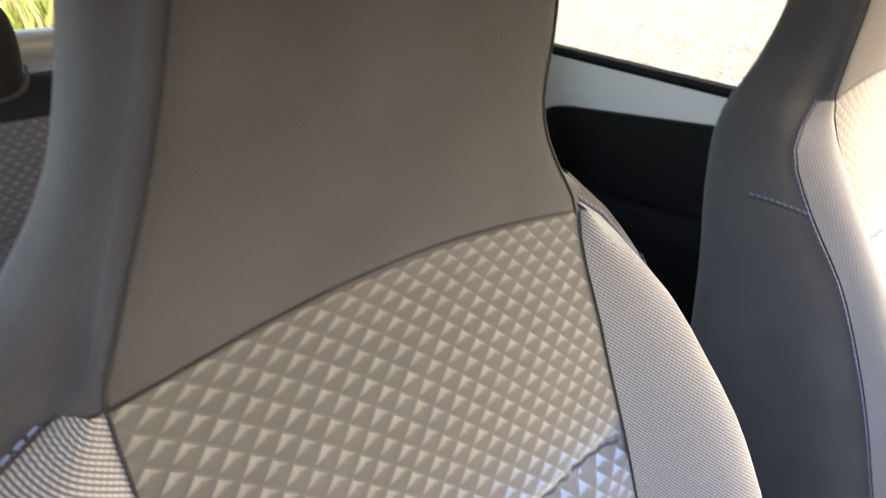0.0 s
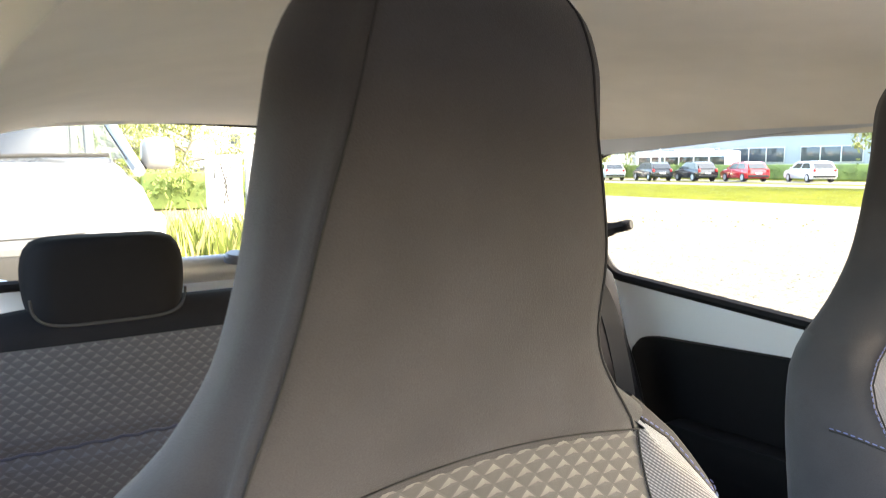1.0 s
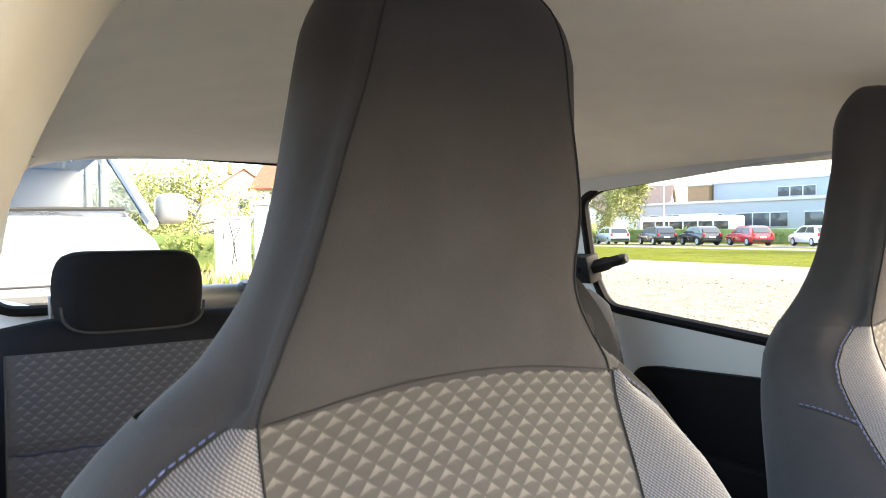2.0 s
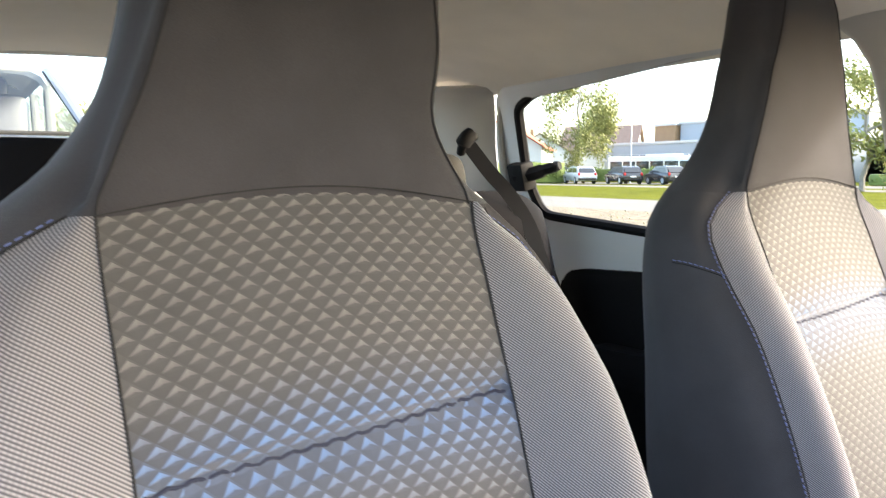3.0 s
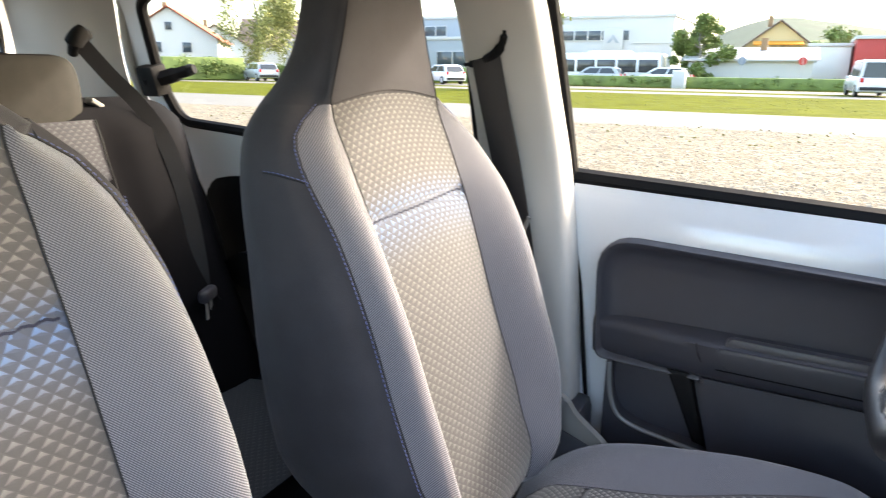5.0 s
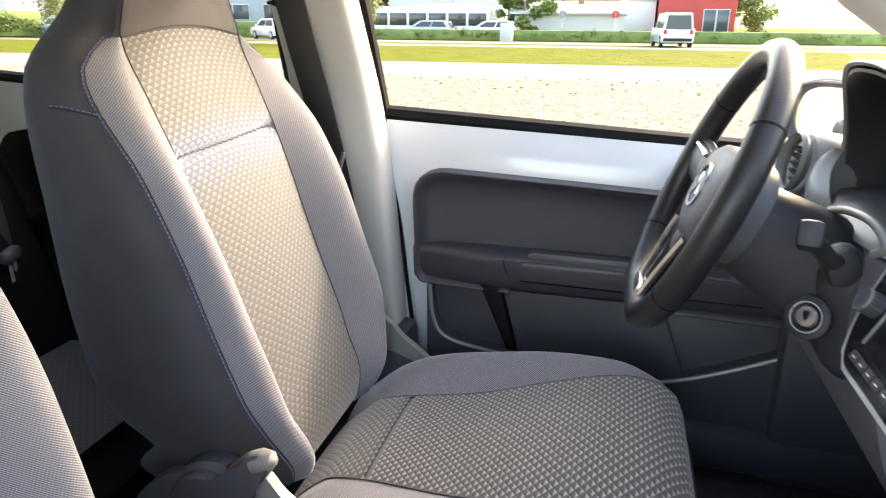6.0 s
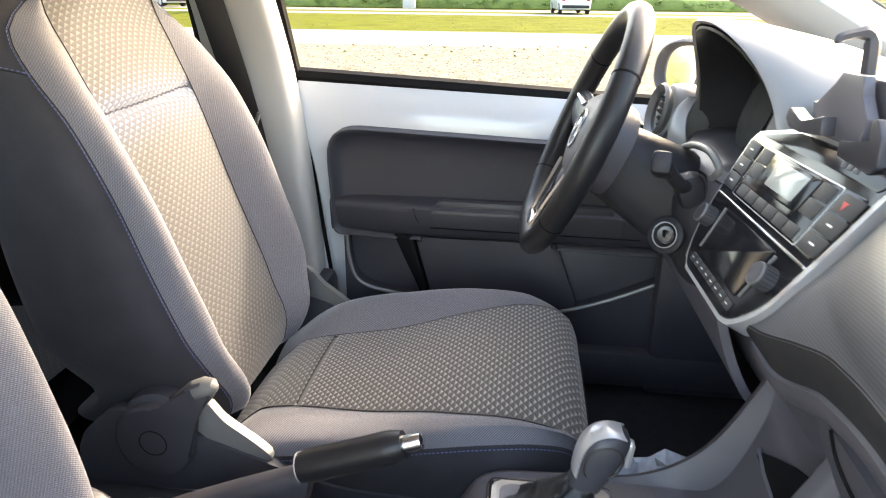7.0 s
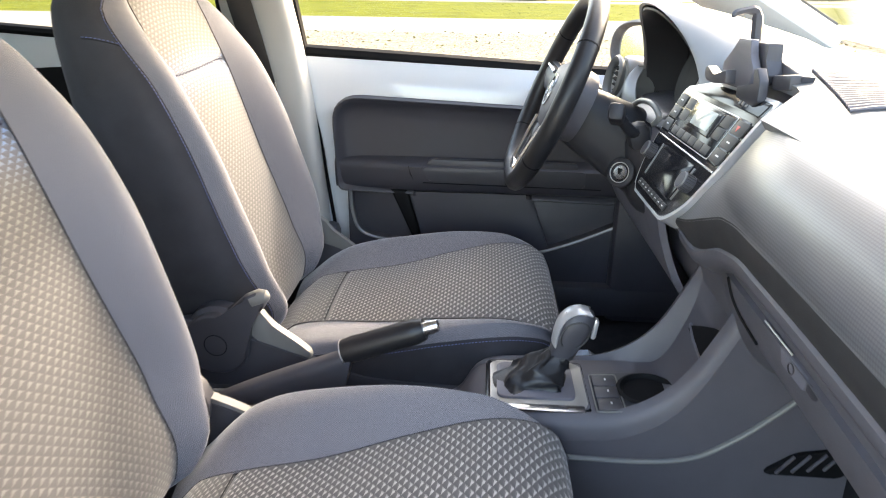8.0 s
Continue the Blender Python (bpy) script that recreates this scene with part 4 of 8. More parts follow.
part("belt_seal", tube(seal, 0.019, 8, flat=1.0), M["rubber"], door, "black rubber belt seal")
up = smooth_line([(0.798, -0.146, 0.925), (0.768, -0.134, 1.05), (0.720, -0.122, 1.20), (0.666, -0.112, 1.345)], 6)
part("frame_seal", tube(up, 0.014, 8), M["rubber"], door, "black window frame seal")
bm = bmesh.new()
bm.faces.new([bm.verts.new((0.812 - max(0, z - 0.92) * 0.36, y, z)) for y, z in DWIN])
p = part("pane", bm, M["glass"], door, facing=(-1, 0, 0))
p.visible_shadow = False
outline = rounded([(-0.222, 0.845), (-0.232, 0.60), (-1.18, 0.575), (-1.18, 0.795), (-0.70, 0.824)], (0.075, 0.02, 0.02, 0.02, 0.05), 6)
dish = []
for d, x in ((0.0, 0.762), (0.0, 0.726), (0.003, 0.722), (0.007, 0.723), (0.012, 0.729), (0.020, 0.737), (0.032, 0.742), (0.055, 0.745), (0.080, 0.746)):
    dish.append([(x, -0.70 + (y + 0.70) * (1 - d / 0.48), 0.715 + (z - 0.715) * (1 - d / 0.125)) for y, z in outline])
part("upper_panel", loft(dish), M["door"], door, "black moulded door panel, dished", angle=50)
# dished upper part, armrest ledge with grip, map pocket
rows = []


def ledge_front(y):
    """How far the armrest stands off the panel: it swells from the door's rear edge."""
    t = min(1.0, max(0.0, (-y - 0.225) / 0.26))
    return 0.726 - 0.027 * t * t * (3 - 2 * t)


for depth, z in ((1.0, 0.700), (0.86, 0.694), (0.45, 0.686), (0.12, 0.681), (0.0, 0.675), (0.0, 0.664), (0.06, 0.640), (0.16, 0.618), (0.30, 0.609), (1.0, 0.603)):
    rows.append([(ledge_front(y) + (0.760 - ledge_front(y)) * depth, y, z - 0.006 * (-y - 0.23)) for y in np.linspace(-0.226, -1.15, 36)])
part("armrest", sheet(rows, 0.004), M["door"], door, "dark grey armrest ledge", angle=45)
grip = part("door_grip", prism(rounded([(-0.452, 0.676), (-0.468, 0.640), (-0.86, 0.632), (-0.86, 0.674)], (0.010, 0.012, 0.01, 0.01), 4), 0.6955, 0.712, "x", 0.003), M["black"], door, "moulded pull grip")
part("grip_recess", prism(rounded([(-0.470, 0.694), (-0.462, 0.672), (-0.84, 0.666), (-0.84, 0.690)], 0.008, 4), 0.706, 0.722, "x", 0.003), M["black"], grip)
part("grip_joint", tube([(0.7045, -0.418, 0.676), (0.7035, -0.423, 0.655), (0.711, -0.440, 0.620)], 0.0012, 6), M["rubber"], door)
part("ledge_line", tube([(0.699, -0.455, 0.635), (0.699, -0.90, 0.629)], 0.0012, 6), M["rubber"], door)
sw = part("window_switch", rbox((0.714, -0.97, 0.668), (0.035, 0.11, 0.014), 0.004, (-2, 0, 0)), M["gloss"], door)
for k in (0, 1):
    part("switch_key", rbox((0.708, -0.955 - 0.035 * k, 0.677), (0.014, 0.022, 0.008), 0.003), M["button"], sw)
lower = [(-0.255, 0.635), (-0.262, 0.33), (-1.18, 0.30), (-1.18, 0.60)]
part("lower_panel", prism(rounded(lower, 0.02), 0.742, 0.765, "x", 0.004), M["door"], door)
pk = [(-0.262, 0.605)] + [(p.x, p.y) for p in smooth_line([(-0.268, 0.604, 0), (-0.272, 0.553, 0), (-0.286, 0.508, 0), (-0.318, 0.486, 0), (-0.386, 0.473, 0), (-0.50, 0.458, 0), (-0.63, 0.438, 0), (-0.725, 0.445, 0), (-0.838, 0.482, 0), (-0.955, 0.535, 0), (-1.10, 0.605, 0)], 4)] + [(-1.10, 0.31), (-0.262, 0.31)]
part("map_pocket", prism(pk, 0.704, 0.744, "x"), M["door"], door, "dark grey map pocket")
rim = smooth_line([(0.706, -0.268, 0.606), (0.705, -0.272, 0.553), (0.704, -0.286, 0.508), (0.704, -0.318, 0.486), (0.704, -0.386, 0.473), (0.704, -0.50, 0.458), (0.705, -0.63, 0.438)], 6)
# same plastic as the door; the lighter tone paints the edge catching light
part("pocket_rim", tube(rim, 0.0045, 8), M["dash"], door)
# black band standing in for the shadow of the recess beside the speaker
part("speaker_recess_shade", prism([(-0.368, 0.608), (-0.428, 0.47), (-0.452, 0.465), (-0.412, 0.608)], 0.722, 0.747, "x", 0.008, 3), M["rubber"], door)
part("speaker_bulge", prism(rounded([(-0.425, 0.606), (-0.462, 0.44), (-0.79, 0.44), (-0.728, 0.606)], 0.012), 0.714, 0.745, "x", 0.012, 3), M["door"], door)
# lighter tone again for the highlight along the pocket edge
part("lower_rim", tube(smooth_line([(0.705, -0.63, 0.438), (0.704, -0.725, 0.446), (0.704, -0.838, 0.482), (0.704, -0.955, 0.535), (0.71, -1.05, 0.58)], 5), 0.0045, 8), M["dash"], door)

# driver's door mirror, turned towards the driver
mir = thing("door_mirror", "dark door mirror outside the driver window", "mirror", (0.90, -0.99, 0.96))
TURN = Matrix.Translation((0.89, -1.015, 0.955)) @ Matrix.Rotation(radians(32), 4, "Z") @ Matrix.Rotation(radians(4.9), 4, "X")


def oval(s, y, a):
    return TURN @ Vector((0.122 * s * math.copysign(abs(math.cos(a)) ** 0.6, math.cos(a)), y, 0.066 * s * math.copysign(abs(math.sin(a)) ** 0.8, math.sin(a))))


ANG = np.linspace(0, 2 * math.pi, 32, endpoint=False)
part("housing", loft([[oval(s, y, a) for a in ANG] for y, s in ((0.004, 0.98), (0.0, 1.04), (-0.035, 1.03), (-0.07, 0.93), (-0.10, 0.68), (-0.112, 0.3))]), M["black"], mir, "dark housing")
bm = bmesh.new()
bm.faces.new([bm.verts.new(oval(0.80, 0.006, a)) for a in ANG])
part("mirror_glass", bm, M["mirror"], mir, "mirror glass", shade=False)
part("mirror_rim", loft([[oval(s, y, a) for a in ANG] for s, y in ((0.99, 0.006), (0.98, 0.018), (0.92, 0.022), (0.84, 0.016), (0.80, 0.005))], caps=False), M["black"], mir, "black mirror frame")
part("mirror_foot", rbox((0.80, -1.03, 0.935), (0.10, 0.07, 0.045), 0.015), M["black"], mir)

# ---- passenger door, swung wide open ----
door3 = thing("door_3", "white passenger door standing wide open", "door", (-0.78, -1.15, 0.33), kind="structure")
SWING = Matrix.Translation((-0.78, -1.15, 0)) @ Matrix.Rotation(radians(68), 4, "Z") @ Matrix.Translation((0.78, 1.15, 0))


def swung(bm):
    bmesh.ops.transform(bm, matrix=SWING, verts=bm.verts)
    return bm


part("door_panel", swung(prism(rounded([(-0.22, 0.33), (-0.16, 0.92), (-1.13, 0.885), (-1.15, 0.33)], 0.03), -0.82, -0.765, "x", 0.012)), M["paint"], door3, "white painted metal")
part("upper_panel", swung(prism(rounded([(-0.235, 0.84), (-0.245, 0.38), (-1.11, 0.36), (-1.10, 0.80)], 0.05), -0.77, -0.735, "x", 0.012)), M["door"], door3, "black moulded door panel")
part("armrest", swung(prism(rounded([(-0.26, 0.69), (-0.28, 0.61), (-1.05, 0.585), (-1.05, 0.66)], 0.02), -0.74, -0.69, "x", 0.012)), M["dark"], door3)
part("window_frame", swung(tube([(-0.79, -0.15, 0.92), (-0.74, -0.12, 1.12), (-0.69, -0.10, 1.33), (-0.68, -0.30, 1.355), (-0.70, -0.62, 1.30), (-0.76, -1.15, 0.93)], 0.018, 8)), M["rubber"], door3)
bm = bmesh.new()
bm.faces.new([bm.verts.new((-0.80 + max(0, z - 0.92) * 0.3, y, z)) for y, z in DWIN])
p = part("pane", swung(bm), M["glass"], door3)
p.visible_shadow = False

# ---- steering wheel and column ----
WC, WT = Vector((0.36, -0.728, 0.918)), radians(22)
W_AX = Vector((0, math.cos(WT), math.sin(WT)))     # towards the driver
W_UP = Vector((0, -math.sin(WT), math.cos(WT)))
W_RT = Vector((1, 0, 0))


def wheel_at(x, up, out=0.0):
    return WC + W_RT * x + W_UP * up + W_AX * out


wheel = thing("steering_wheel", "black leather three-spoke steering wheel with silver clasps", "steering wheel", WC)
rim = []
for a in np.linspace(0, 2 * math.pi, 64, endpoint=False):
    r = 0.180
    dip = 0.0 if math.sin(a) > -0.93 else 0.010 * (-math.sin(a) - 0.93) / 0.07
    rim.append(wheel_at(r * math.cos(a), (r - dip) * math.sin(a)))
part("rim", tube(rim, 0.0185, 14, closed=True, up=W_AX), M["leather"], wheel, "black leather rim")
for a in (35, 145, 215, 325):
    a = radians(a)
    c, tdir = wheel_at(0.18 * math.cos(a), 0.18 * math.sin(a)), W_RT * -math.sin(a) + W_UP * math.cos(a)
    part("rim_seam", tube([c - tdir * 0.0012, c + tdir * 0.0012], 0.0190, 14), M["rubber"], wheel)
hub = []
for s, out in ((1.0, -0.060), (1.04, -0.030), (1.0, -0.012), (0.86, -0.002), (0.5, 0.004), (0.1, 0.005)):
    ring = []
    for a in np.linspace(0, 2 * math.pi, 40, endpoint=False):
        x = 0.098 * s * math.copysign(abs(math.cos(a)) ** 0.75, math.cos(a))
        y = 0.066 * s * math.copysign(abs(math.sin(a)) ** 0.75, math.sin(a)) - 0.004
        ring.append(wheel_at(x * (1.0 + 0.12 * math.sin(a)), y, out))
    hub.append(ring)
h = part("airbag_cover", loft(hub), M["dash_low"], wheel, "dark grey airbag cover")
em = ring_profile(wheel_at(0, 0.004, 0.004), W_AX, [(0.026, 0), (0.026, 0.003), (0.031, 0.003), (0.031, 0)], 32)
part("emblem_ring", em, M["chrome"], h, "chrome badge ring")
part("emblem_bar", rbox(wheel_at(-0.008, 0.006, 0.0055), (0.006, 0.004, 0.030), 0.001, (22, 22, 0)), M["chrome"], h)
part("emblem_bar", rbox(wheel_at(0.008, 0.006, 0.0055), (0.006, 0.004, 0.030), 0.001, (22, -22, 0)), M["chrome"], h)
for s in (-1, 1):
    sp = smooth_line([wheel_at(s * 0.085, 0.006, -0.022), wheel_at(s * 0.125, 0.012, -0.012), wheel_at(s * 0.17, 0.022, -0.002)], 5)
    spoke = part("spoke", tube(sp, [0.036] * 4 + [0.031] * 4 + [0.027] * 3, 12, flat=0.42, up=W_AX), M["black"], wheel)
    cl = smooth_line([wheel_at(s * 0.096, 0.030, -0.004), wheel_at(s * 0.118, 0.034, 0.000), wheel_at(s * 0.15, 0.036, 0.004)], 4)
    part("spoke_clasp", tube(cl, 0.007, 8, flat=0.6), M["chrome"], spoke, "chrome spoke clasp")
low = smooth_line([wheel_at(0, -0.060, -0.018), wheel_at(0, -0.11, -0.010), wheel_at(0, -0.172, -0.004)], 5)
ls = part("lower_spoke", tube(low, [0.050] * 4 + [0.040] * 4 + [0.036] * 3, 14, flat=0.32, up=W_AX), M["gloss"], wheel, "gloss black lower spoke")
for s in (-1, 1):
    line = smooth_line([wheel_at(s * 0.056, -0.056, -0.004), wheel_at(s * 0.042, -0.11, 0.002), wheel_at(s * 0.034, -0.158, 0.006)], 5)
    part("spoke_trim", tube(line, 0.006, 8), M["chrome"], ls, "silver spoke trim")
part("lower_clasp", rbox(wheel_at(0, -0.152, 0.009), (0.05, 0.008, 0.022), 0.004, (22, 0, 0)), M["chrome"], ls, "silver lower clasp")

col = thing("steering_column", "dark grey steering column cover with stalks and ignition lock", "steering column", (0.36, -0.85, 0.85))
rings = []
for t in np.linspace(0, 1, 9):
    c = WC - W_AX * (0.045 + 0.20 * t) + Vector((0, 0, -0.018 - 0.03 * t))
    w, hh = 0.058 + 0.022 * t, 0.056 + 0.03 * t
    rings.append([c + W_RT * (w * math.copysign(abs(math.cos(a)) ** 0.7, math.cos(a))) + W_UP * (hh * math.copysign(abs(math.sin(a)) ** 0.7, math.sin(a))) for a in np.linspace(0, 2 * math.pi, 28, endpoint=False)])
part("shroud", loft(rings), M["column"], col)
part("lower_shroud", rbox((0.345, -0.952, 0.800), (0.18, 0.17, 0.17), 0.04, (-12, 0, 0), 4), M["column"], col)
for s, n in ((-1, "wiper_stalk"), (1, "indicator_stalk")):
    st = smooth_line([(0.36 + s * 0.075, -0.872, 0.862), (0.36 + s * 0.108, -0.860, 0.870), (0.36 + s * 0.128, -0.840, 0.890), (0.36 + s * 0.143, -0.828, 0.903)], 4)
    k = part(n, tube(st, [0.013] * 4 + [0.0105] * 5 + [0.012] * 4, 10, flat=0.8), M["column"], col)
    part("stalk_end", rbox((0.36 + s * 0.148, -0.824, 0.907), (0.058, 0.026, 0.030), 0.007, (0, s * -20, s * 15)), M["column"], k)
    part("stalk_boot", rbox((0.36 + s * 0.085, -0.878, 0.858), (0.04, 0.04, 0.05), 0.014, (-20, 0, 0)), M["column"], col)
lock = part("ignition_ring", ring_profile((0.280, -0.858, 0.788), (-0.72, 0.62, 0.30), [(0.027, 0), (0.027, 0.008), (0.0245, 0.010), (0.0185, 0.010), (0.0150, 0.006), (0.0150, 0.0)], 32), M["column"], col)
part("ignition_barrel", disc((0.279, -0.857, 0.789), (-0.72, 0.62, 0.30), 0.0135, 0.009, 28, 0.002), M["chrome"], lock, "steel ignition lock")
part("key_slot", rbox((0.2722, -0.8512, 0.7918), (0.0045, 0.004, 0.015), 0.0008, (-17, 0, 49)), M["rubber"], lock)
part("lock_rim", ring_profile((0.280, -0.858, 0.788), (-0.72, 0.62, 0.30), [(0.0190, 0.0095), (0.0190, 0.0112), (0.0176, 0.0112), (0.0176, 0.0095)], 32), M["satin"], lock, "thin silver ring")

# ---- dashboard ----
dash = thing("dashboard", "dark grey dashboard with sunlit top and decor panel", "dashboard", (0, -1.0, 0.5))
XS = np.linspace(-0.70, 0.70, 57)


def dash_rows(profile, xs, bow=0.02):
    rows = []
    for x in xs:
        b = bow * (x / 0.7) ** 2
        rows.append([(x, y + b, z) for y, z in profile])
    return rows


top_prof = [(p.x, p.y) for p in smooth_line([(-1.36, 0.985, 0), (-1.20, 1.005, 0), (-1.05, 1.012, 0), (-0.965, 1.005, 0), (-0.925, 0.990, 0), (-0.905, 0.975, 0)], 5)]
def top_row(x):
    cut = max(0.0, min(1.0, (x + 0.172) / 0.025)) 
    lim = -0.958 - 0.07 * max(0.0, min(1.0, (x - 0.13) / 0.05))
    end = -0.905 + (lim + 0.905) * cut
    row = [-1.36 + (end + 1.36) * t for t in np.linspace(0, 1, 26)]
    return [(x, y + 0.02 * (x / 0.7) ** 2, spl(y, [p[0] for p in top_prof], [p[1] for p in top_prof])) for y in row]


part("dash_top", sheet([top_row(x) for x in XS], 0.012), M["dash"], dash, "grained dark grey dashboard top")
vent = thing("defrost_grille", "slotted dark defroster grille in the dashboard top", "grille", (-0.14, -1.10, 1.012))


def on_top(x, y, up):
    return Vector((x, y, spl(-y, [-p[0] for p in top_prof][::-1], [p[1] for p in top_prof][::-1]) + up))


def slat_line(f, up):
    """One slot line across the dashboard top."""
    return [on_top(-0.080 - 0.190 * f - 0.075 * t, -0.998 + 0.052 * f - 0.150 * t, up) for t in np.linspace(0, 1, 9)]


part("grille_plate", sheet([slat_line(f, 0.0012) for f in np.linspace(-0.22, 1, 14)], 0.0008), M["rubber"], vent, "black slot bed")
for f in np.linspace(-0.22, 1, 24):
    part("slat", tube(slat_line(f, 0.0028), 0.0022, 6), M["dark"], vent)
# decor panel on the passenger side, a rounded pad
M["decor"] = mat("dotted_decor_panel", (0.118, 0.117, 0.125), 0.38, 0, 0.05, 12, 0.12, 500, 1.0)
nt = M["decor"].node_tree
bs = nt.nodes["Principled BSDF"]
tc, vo, bp = nt.nodes.new("ShaderNodeTexCoord"), nt.nodes.new("ShaderNodeTexVoronoi"), nt.nodes.new("ShaderNodeBump")
vo.voronoi_dimensions = "2D"
vo.inputs["Scale"].default_value, vo.inputs["Randomness"].default_value = 300, 0.0
flat, split = nt.nodes.new("ShaderNodeCombineXYZ"), nt.nodes.new("ShaderNodeSeparateXYZ")
nt.links.new(tc.outputs["Object"], split.inputs[0])
nt.links.new(split.outputs["X"], flat.inputs["X"])
nt.links.new(math_node(nt, "SUBTRACT", split.outputs["Z"], split.outputs["Y"]), flat.inputs["Y"])
bp.inputs["Strength"].default_value, bp.inputs["Distance"].default_value = 0.06, 0.0005
nt.links.new(flat.outputs[0], vo.inputs["Vector"])
nt.links.new(vo.outputs["Distance"], bp.inputs["Height"])
nt.links.new(bp.outputs["Normal"], bs.inputs["Normal"])
ring = nt.nodes.new("ShaderNodeMapRange")
ring.inputs["From Min"].default_value, ring.inputs["From Max"].default_value = 0.30, 0.50
nt.links.new(vo.outputs["Distance"], ring.inputs["Value"])
nt.links.new(mix_node(nt, ring.outputs[0], bs.inputs["Base Color"].links[0].from_socket, (0.066, 0.066, 0.072)), bs.inputs["Base Color"])
dec_prof = [(p.x, p.y) for p in smooth_line([(-0.915, 0.980, 0), (-0.893, 0.969, 0), (-0.870, 0.943, 0), (-0.859, 0.916, 0), (-0.859, 0.896, 0), (-0.868, 0.881, 0), (-0.886, 0.865, 0), (-0.908, 0.849, 0), (-0.928, 0.838, 0)], 8)]
def rim_z(x):
    """Height of the pad's lower edge: level on the passenger side, dipping under the centre panel."""
    return spl(x, (-0.70, -0.30, -0.23, -0.16, -0.09, -0.04), (0.893, 0.886, 0.876, 0.852, 0.826, 0.815))


def foot_z(x):
    return spl(x, (-0.70, -0.30, -0.20, -0.10, -0.06, -0.04), (0.859, 0.853, 0.834, 0.800, 0.806, 0.812))


def pad_y(x, z, end):
    y = spl(max(z, 0.893), [p[1] for p in dec_prof if p[1] > 0.892][::-1], [p[0] for p in dec_prof if p[1] > 0.892][::-1]) + 0.02 * (x / 0.7) ** 2
    w = max(0.0, (x + 0.34) / (end + 0.34)) ** 2.2
    return y * (1 - w) + min(y, -0.899 - 0.54 * (z - 0.8871)) * w


def pad_place(t, s):
    """The pad follows the slanting edge of the centre panel: t across, s down."""
    x = -0.69 + 0.57 * t
    for _ in range(3):
        z = 0.980 + (rim_z(x) - 0.980) * s
        end = spl(z, (0.80, 0.84, 0.87, 0.90, 0.95, 0.985), (-0.050, -0.070, -0.085, -0.104, -0.118, -0.130))
        x = -0.69 + (end + 0.69) * t
    return Vector((x, pad_y(x, z, end), z))


part("decor_panel", sheet([[pad_place(t, s) for s in np.linspace(0, 1, 34)] for t in np.linspace(0, 1, 90)], 0.008), M["decor"], dash, "satin grey dotted decor panel")
M["mesh"] = mat("black_mesh_strip", (0.026, 0.025, 0.026), 0.5, 0, 0.1, 20, 0.2, 700, 0.4)
skirt, ledge = [], []
for t in np.linspace(0, 1, 70):
    e = pad_place(t, 1.0)
    zb = foot_z(e.x)
    skirt.append([(e.x, e.y - 0.004 - 0.013 * s * s, e.z + 0.003 + (zb - e.z - 0.006) * s) for s in np.linspace(0, 1, 7)])
    ledge.append([(e.x, e.y + dy, zb + dz) for dy, dz in ((-0.030, 0.004), (-0.014, 0.001), (-0.009, -0.005), (-0.010, -0.014), (-0.017, -0.024), (-0.034, -0.033), (-0.070, -0.040))])
part("decor_skirt", sheet(skirt, 0.004), M["mesh"], dash, "black mesh strip under the decor panel")
dots = bmesh.new()
for k in range(5):
    for i in range(2, 66, 1):
        p = Vector(skirt[i][1 + k]) + (Vector(skirt[i + 1][1 + k]) - Vector(skirt[i][1 + k])) * (0.5 * (k % 2))
        rbox(p + Vector((0, 0.001, 0)), (0.0036, 0.002, 0.0026), 0, bm=dots)
mesh_dots = part("mesh_dots", dots, M["black"], dash)
mesh_dots["kind"] = "stuff"
part("dash_ledge", sheet(ledge, 0.004), M["dash_low"], dash, "rounded dark grey ledge under the strip")
cheek_way, cheek_c = Vector((-0.1, 0.97, 0.2)).normalized(), Vector((0.600, -0.900, 0.912))
cheek_u = cheek_way.orthogonal().normalized()
cheek_v = cheek_way.cross(cheek_u)
part("dash_cheek", loft([[cheek_c + cheek_way * out + (cheek_u * math.cos(a) + cheek_v * math.sin(a)) * r for a in np.linspace(0, 2 * math.pi, 36, endpoint=False)] for out, r in ((0.004, 0.048), (0.000, 0.052), (-0.012, 0.056), (-0.04, 0.058), (-0.08, 0.054), (-0.13, 0.046))]), M["dash"], dash, "rounded vent housing beside the door")
low_prof = [(p.x, p.y) for p in smooth_line([(-0.990, 0.985, 0), (-0.972, 0.93, 0), (-0.945, 0.870, 0), (-0.922, 0.825, 0), (-0.916, 0.806, 0), (-0.926, 0.780, 0), (-0.942, 0.740, 0), (-0.972, 0.702, 0), (-1.04, 0.672, 0), (-1.15, 0.655, 0)], 5)]
mid_prof = [(p.x, p.y) for p in smooth_line([(-0.990, 0.985, 0), (-0.972, 0.93, 0), (-0.945, 0.870, 0), (-0.922, 0.825, 0), (-0.935, 0.79, 0), (-0.960, 0.74, 0), (-0.975, 0.66, 0), (-1.02, 0.60, 0), (-1.12, 0.56, 0)], 5)]
def resample(prof, n):
    """The same profile with n places."""
    t = np.linspace(0, len(prof) - 1, n)
    return [(float(np.interp(k, range(len(prof)), [p[0] for p in prof])), float(np.interp(k, range(len(prof)), [p[1] for p in prof]))) for k in t]


def smooth_step(x, lo, hi):
    t = min(1.0, max(0.0, (x - lo) / (hi - lo)))
    return t * t * (3 - 2 * t)


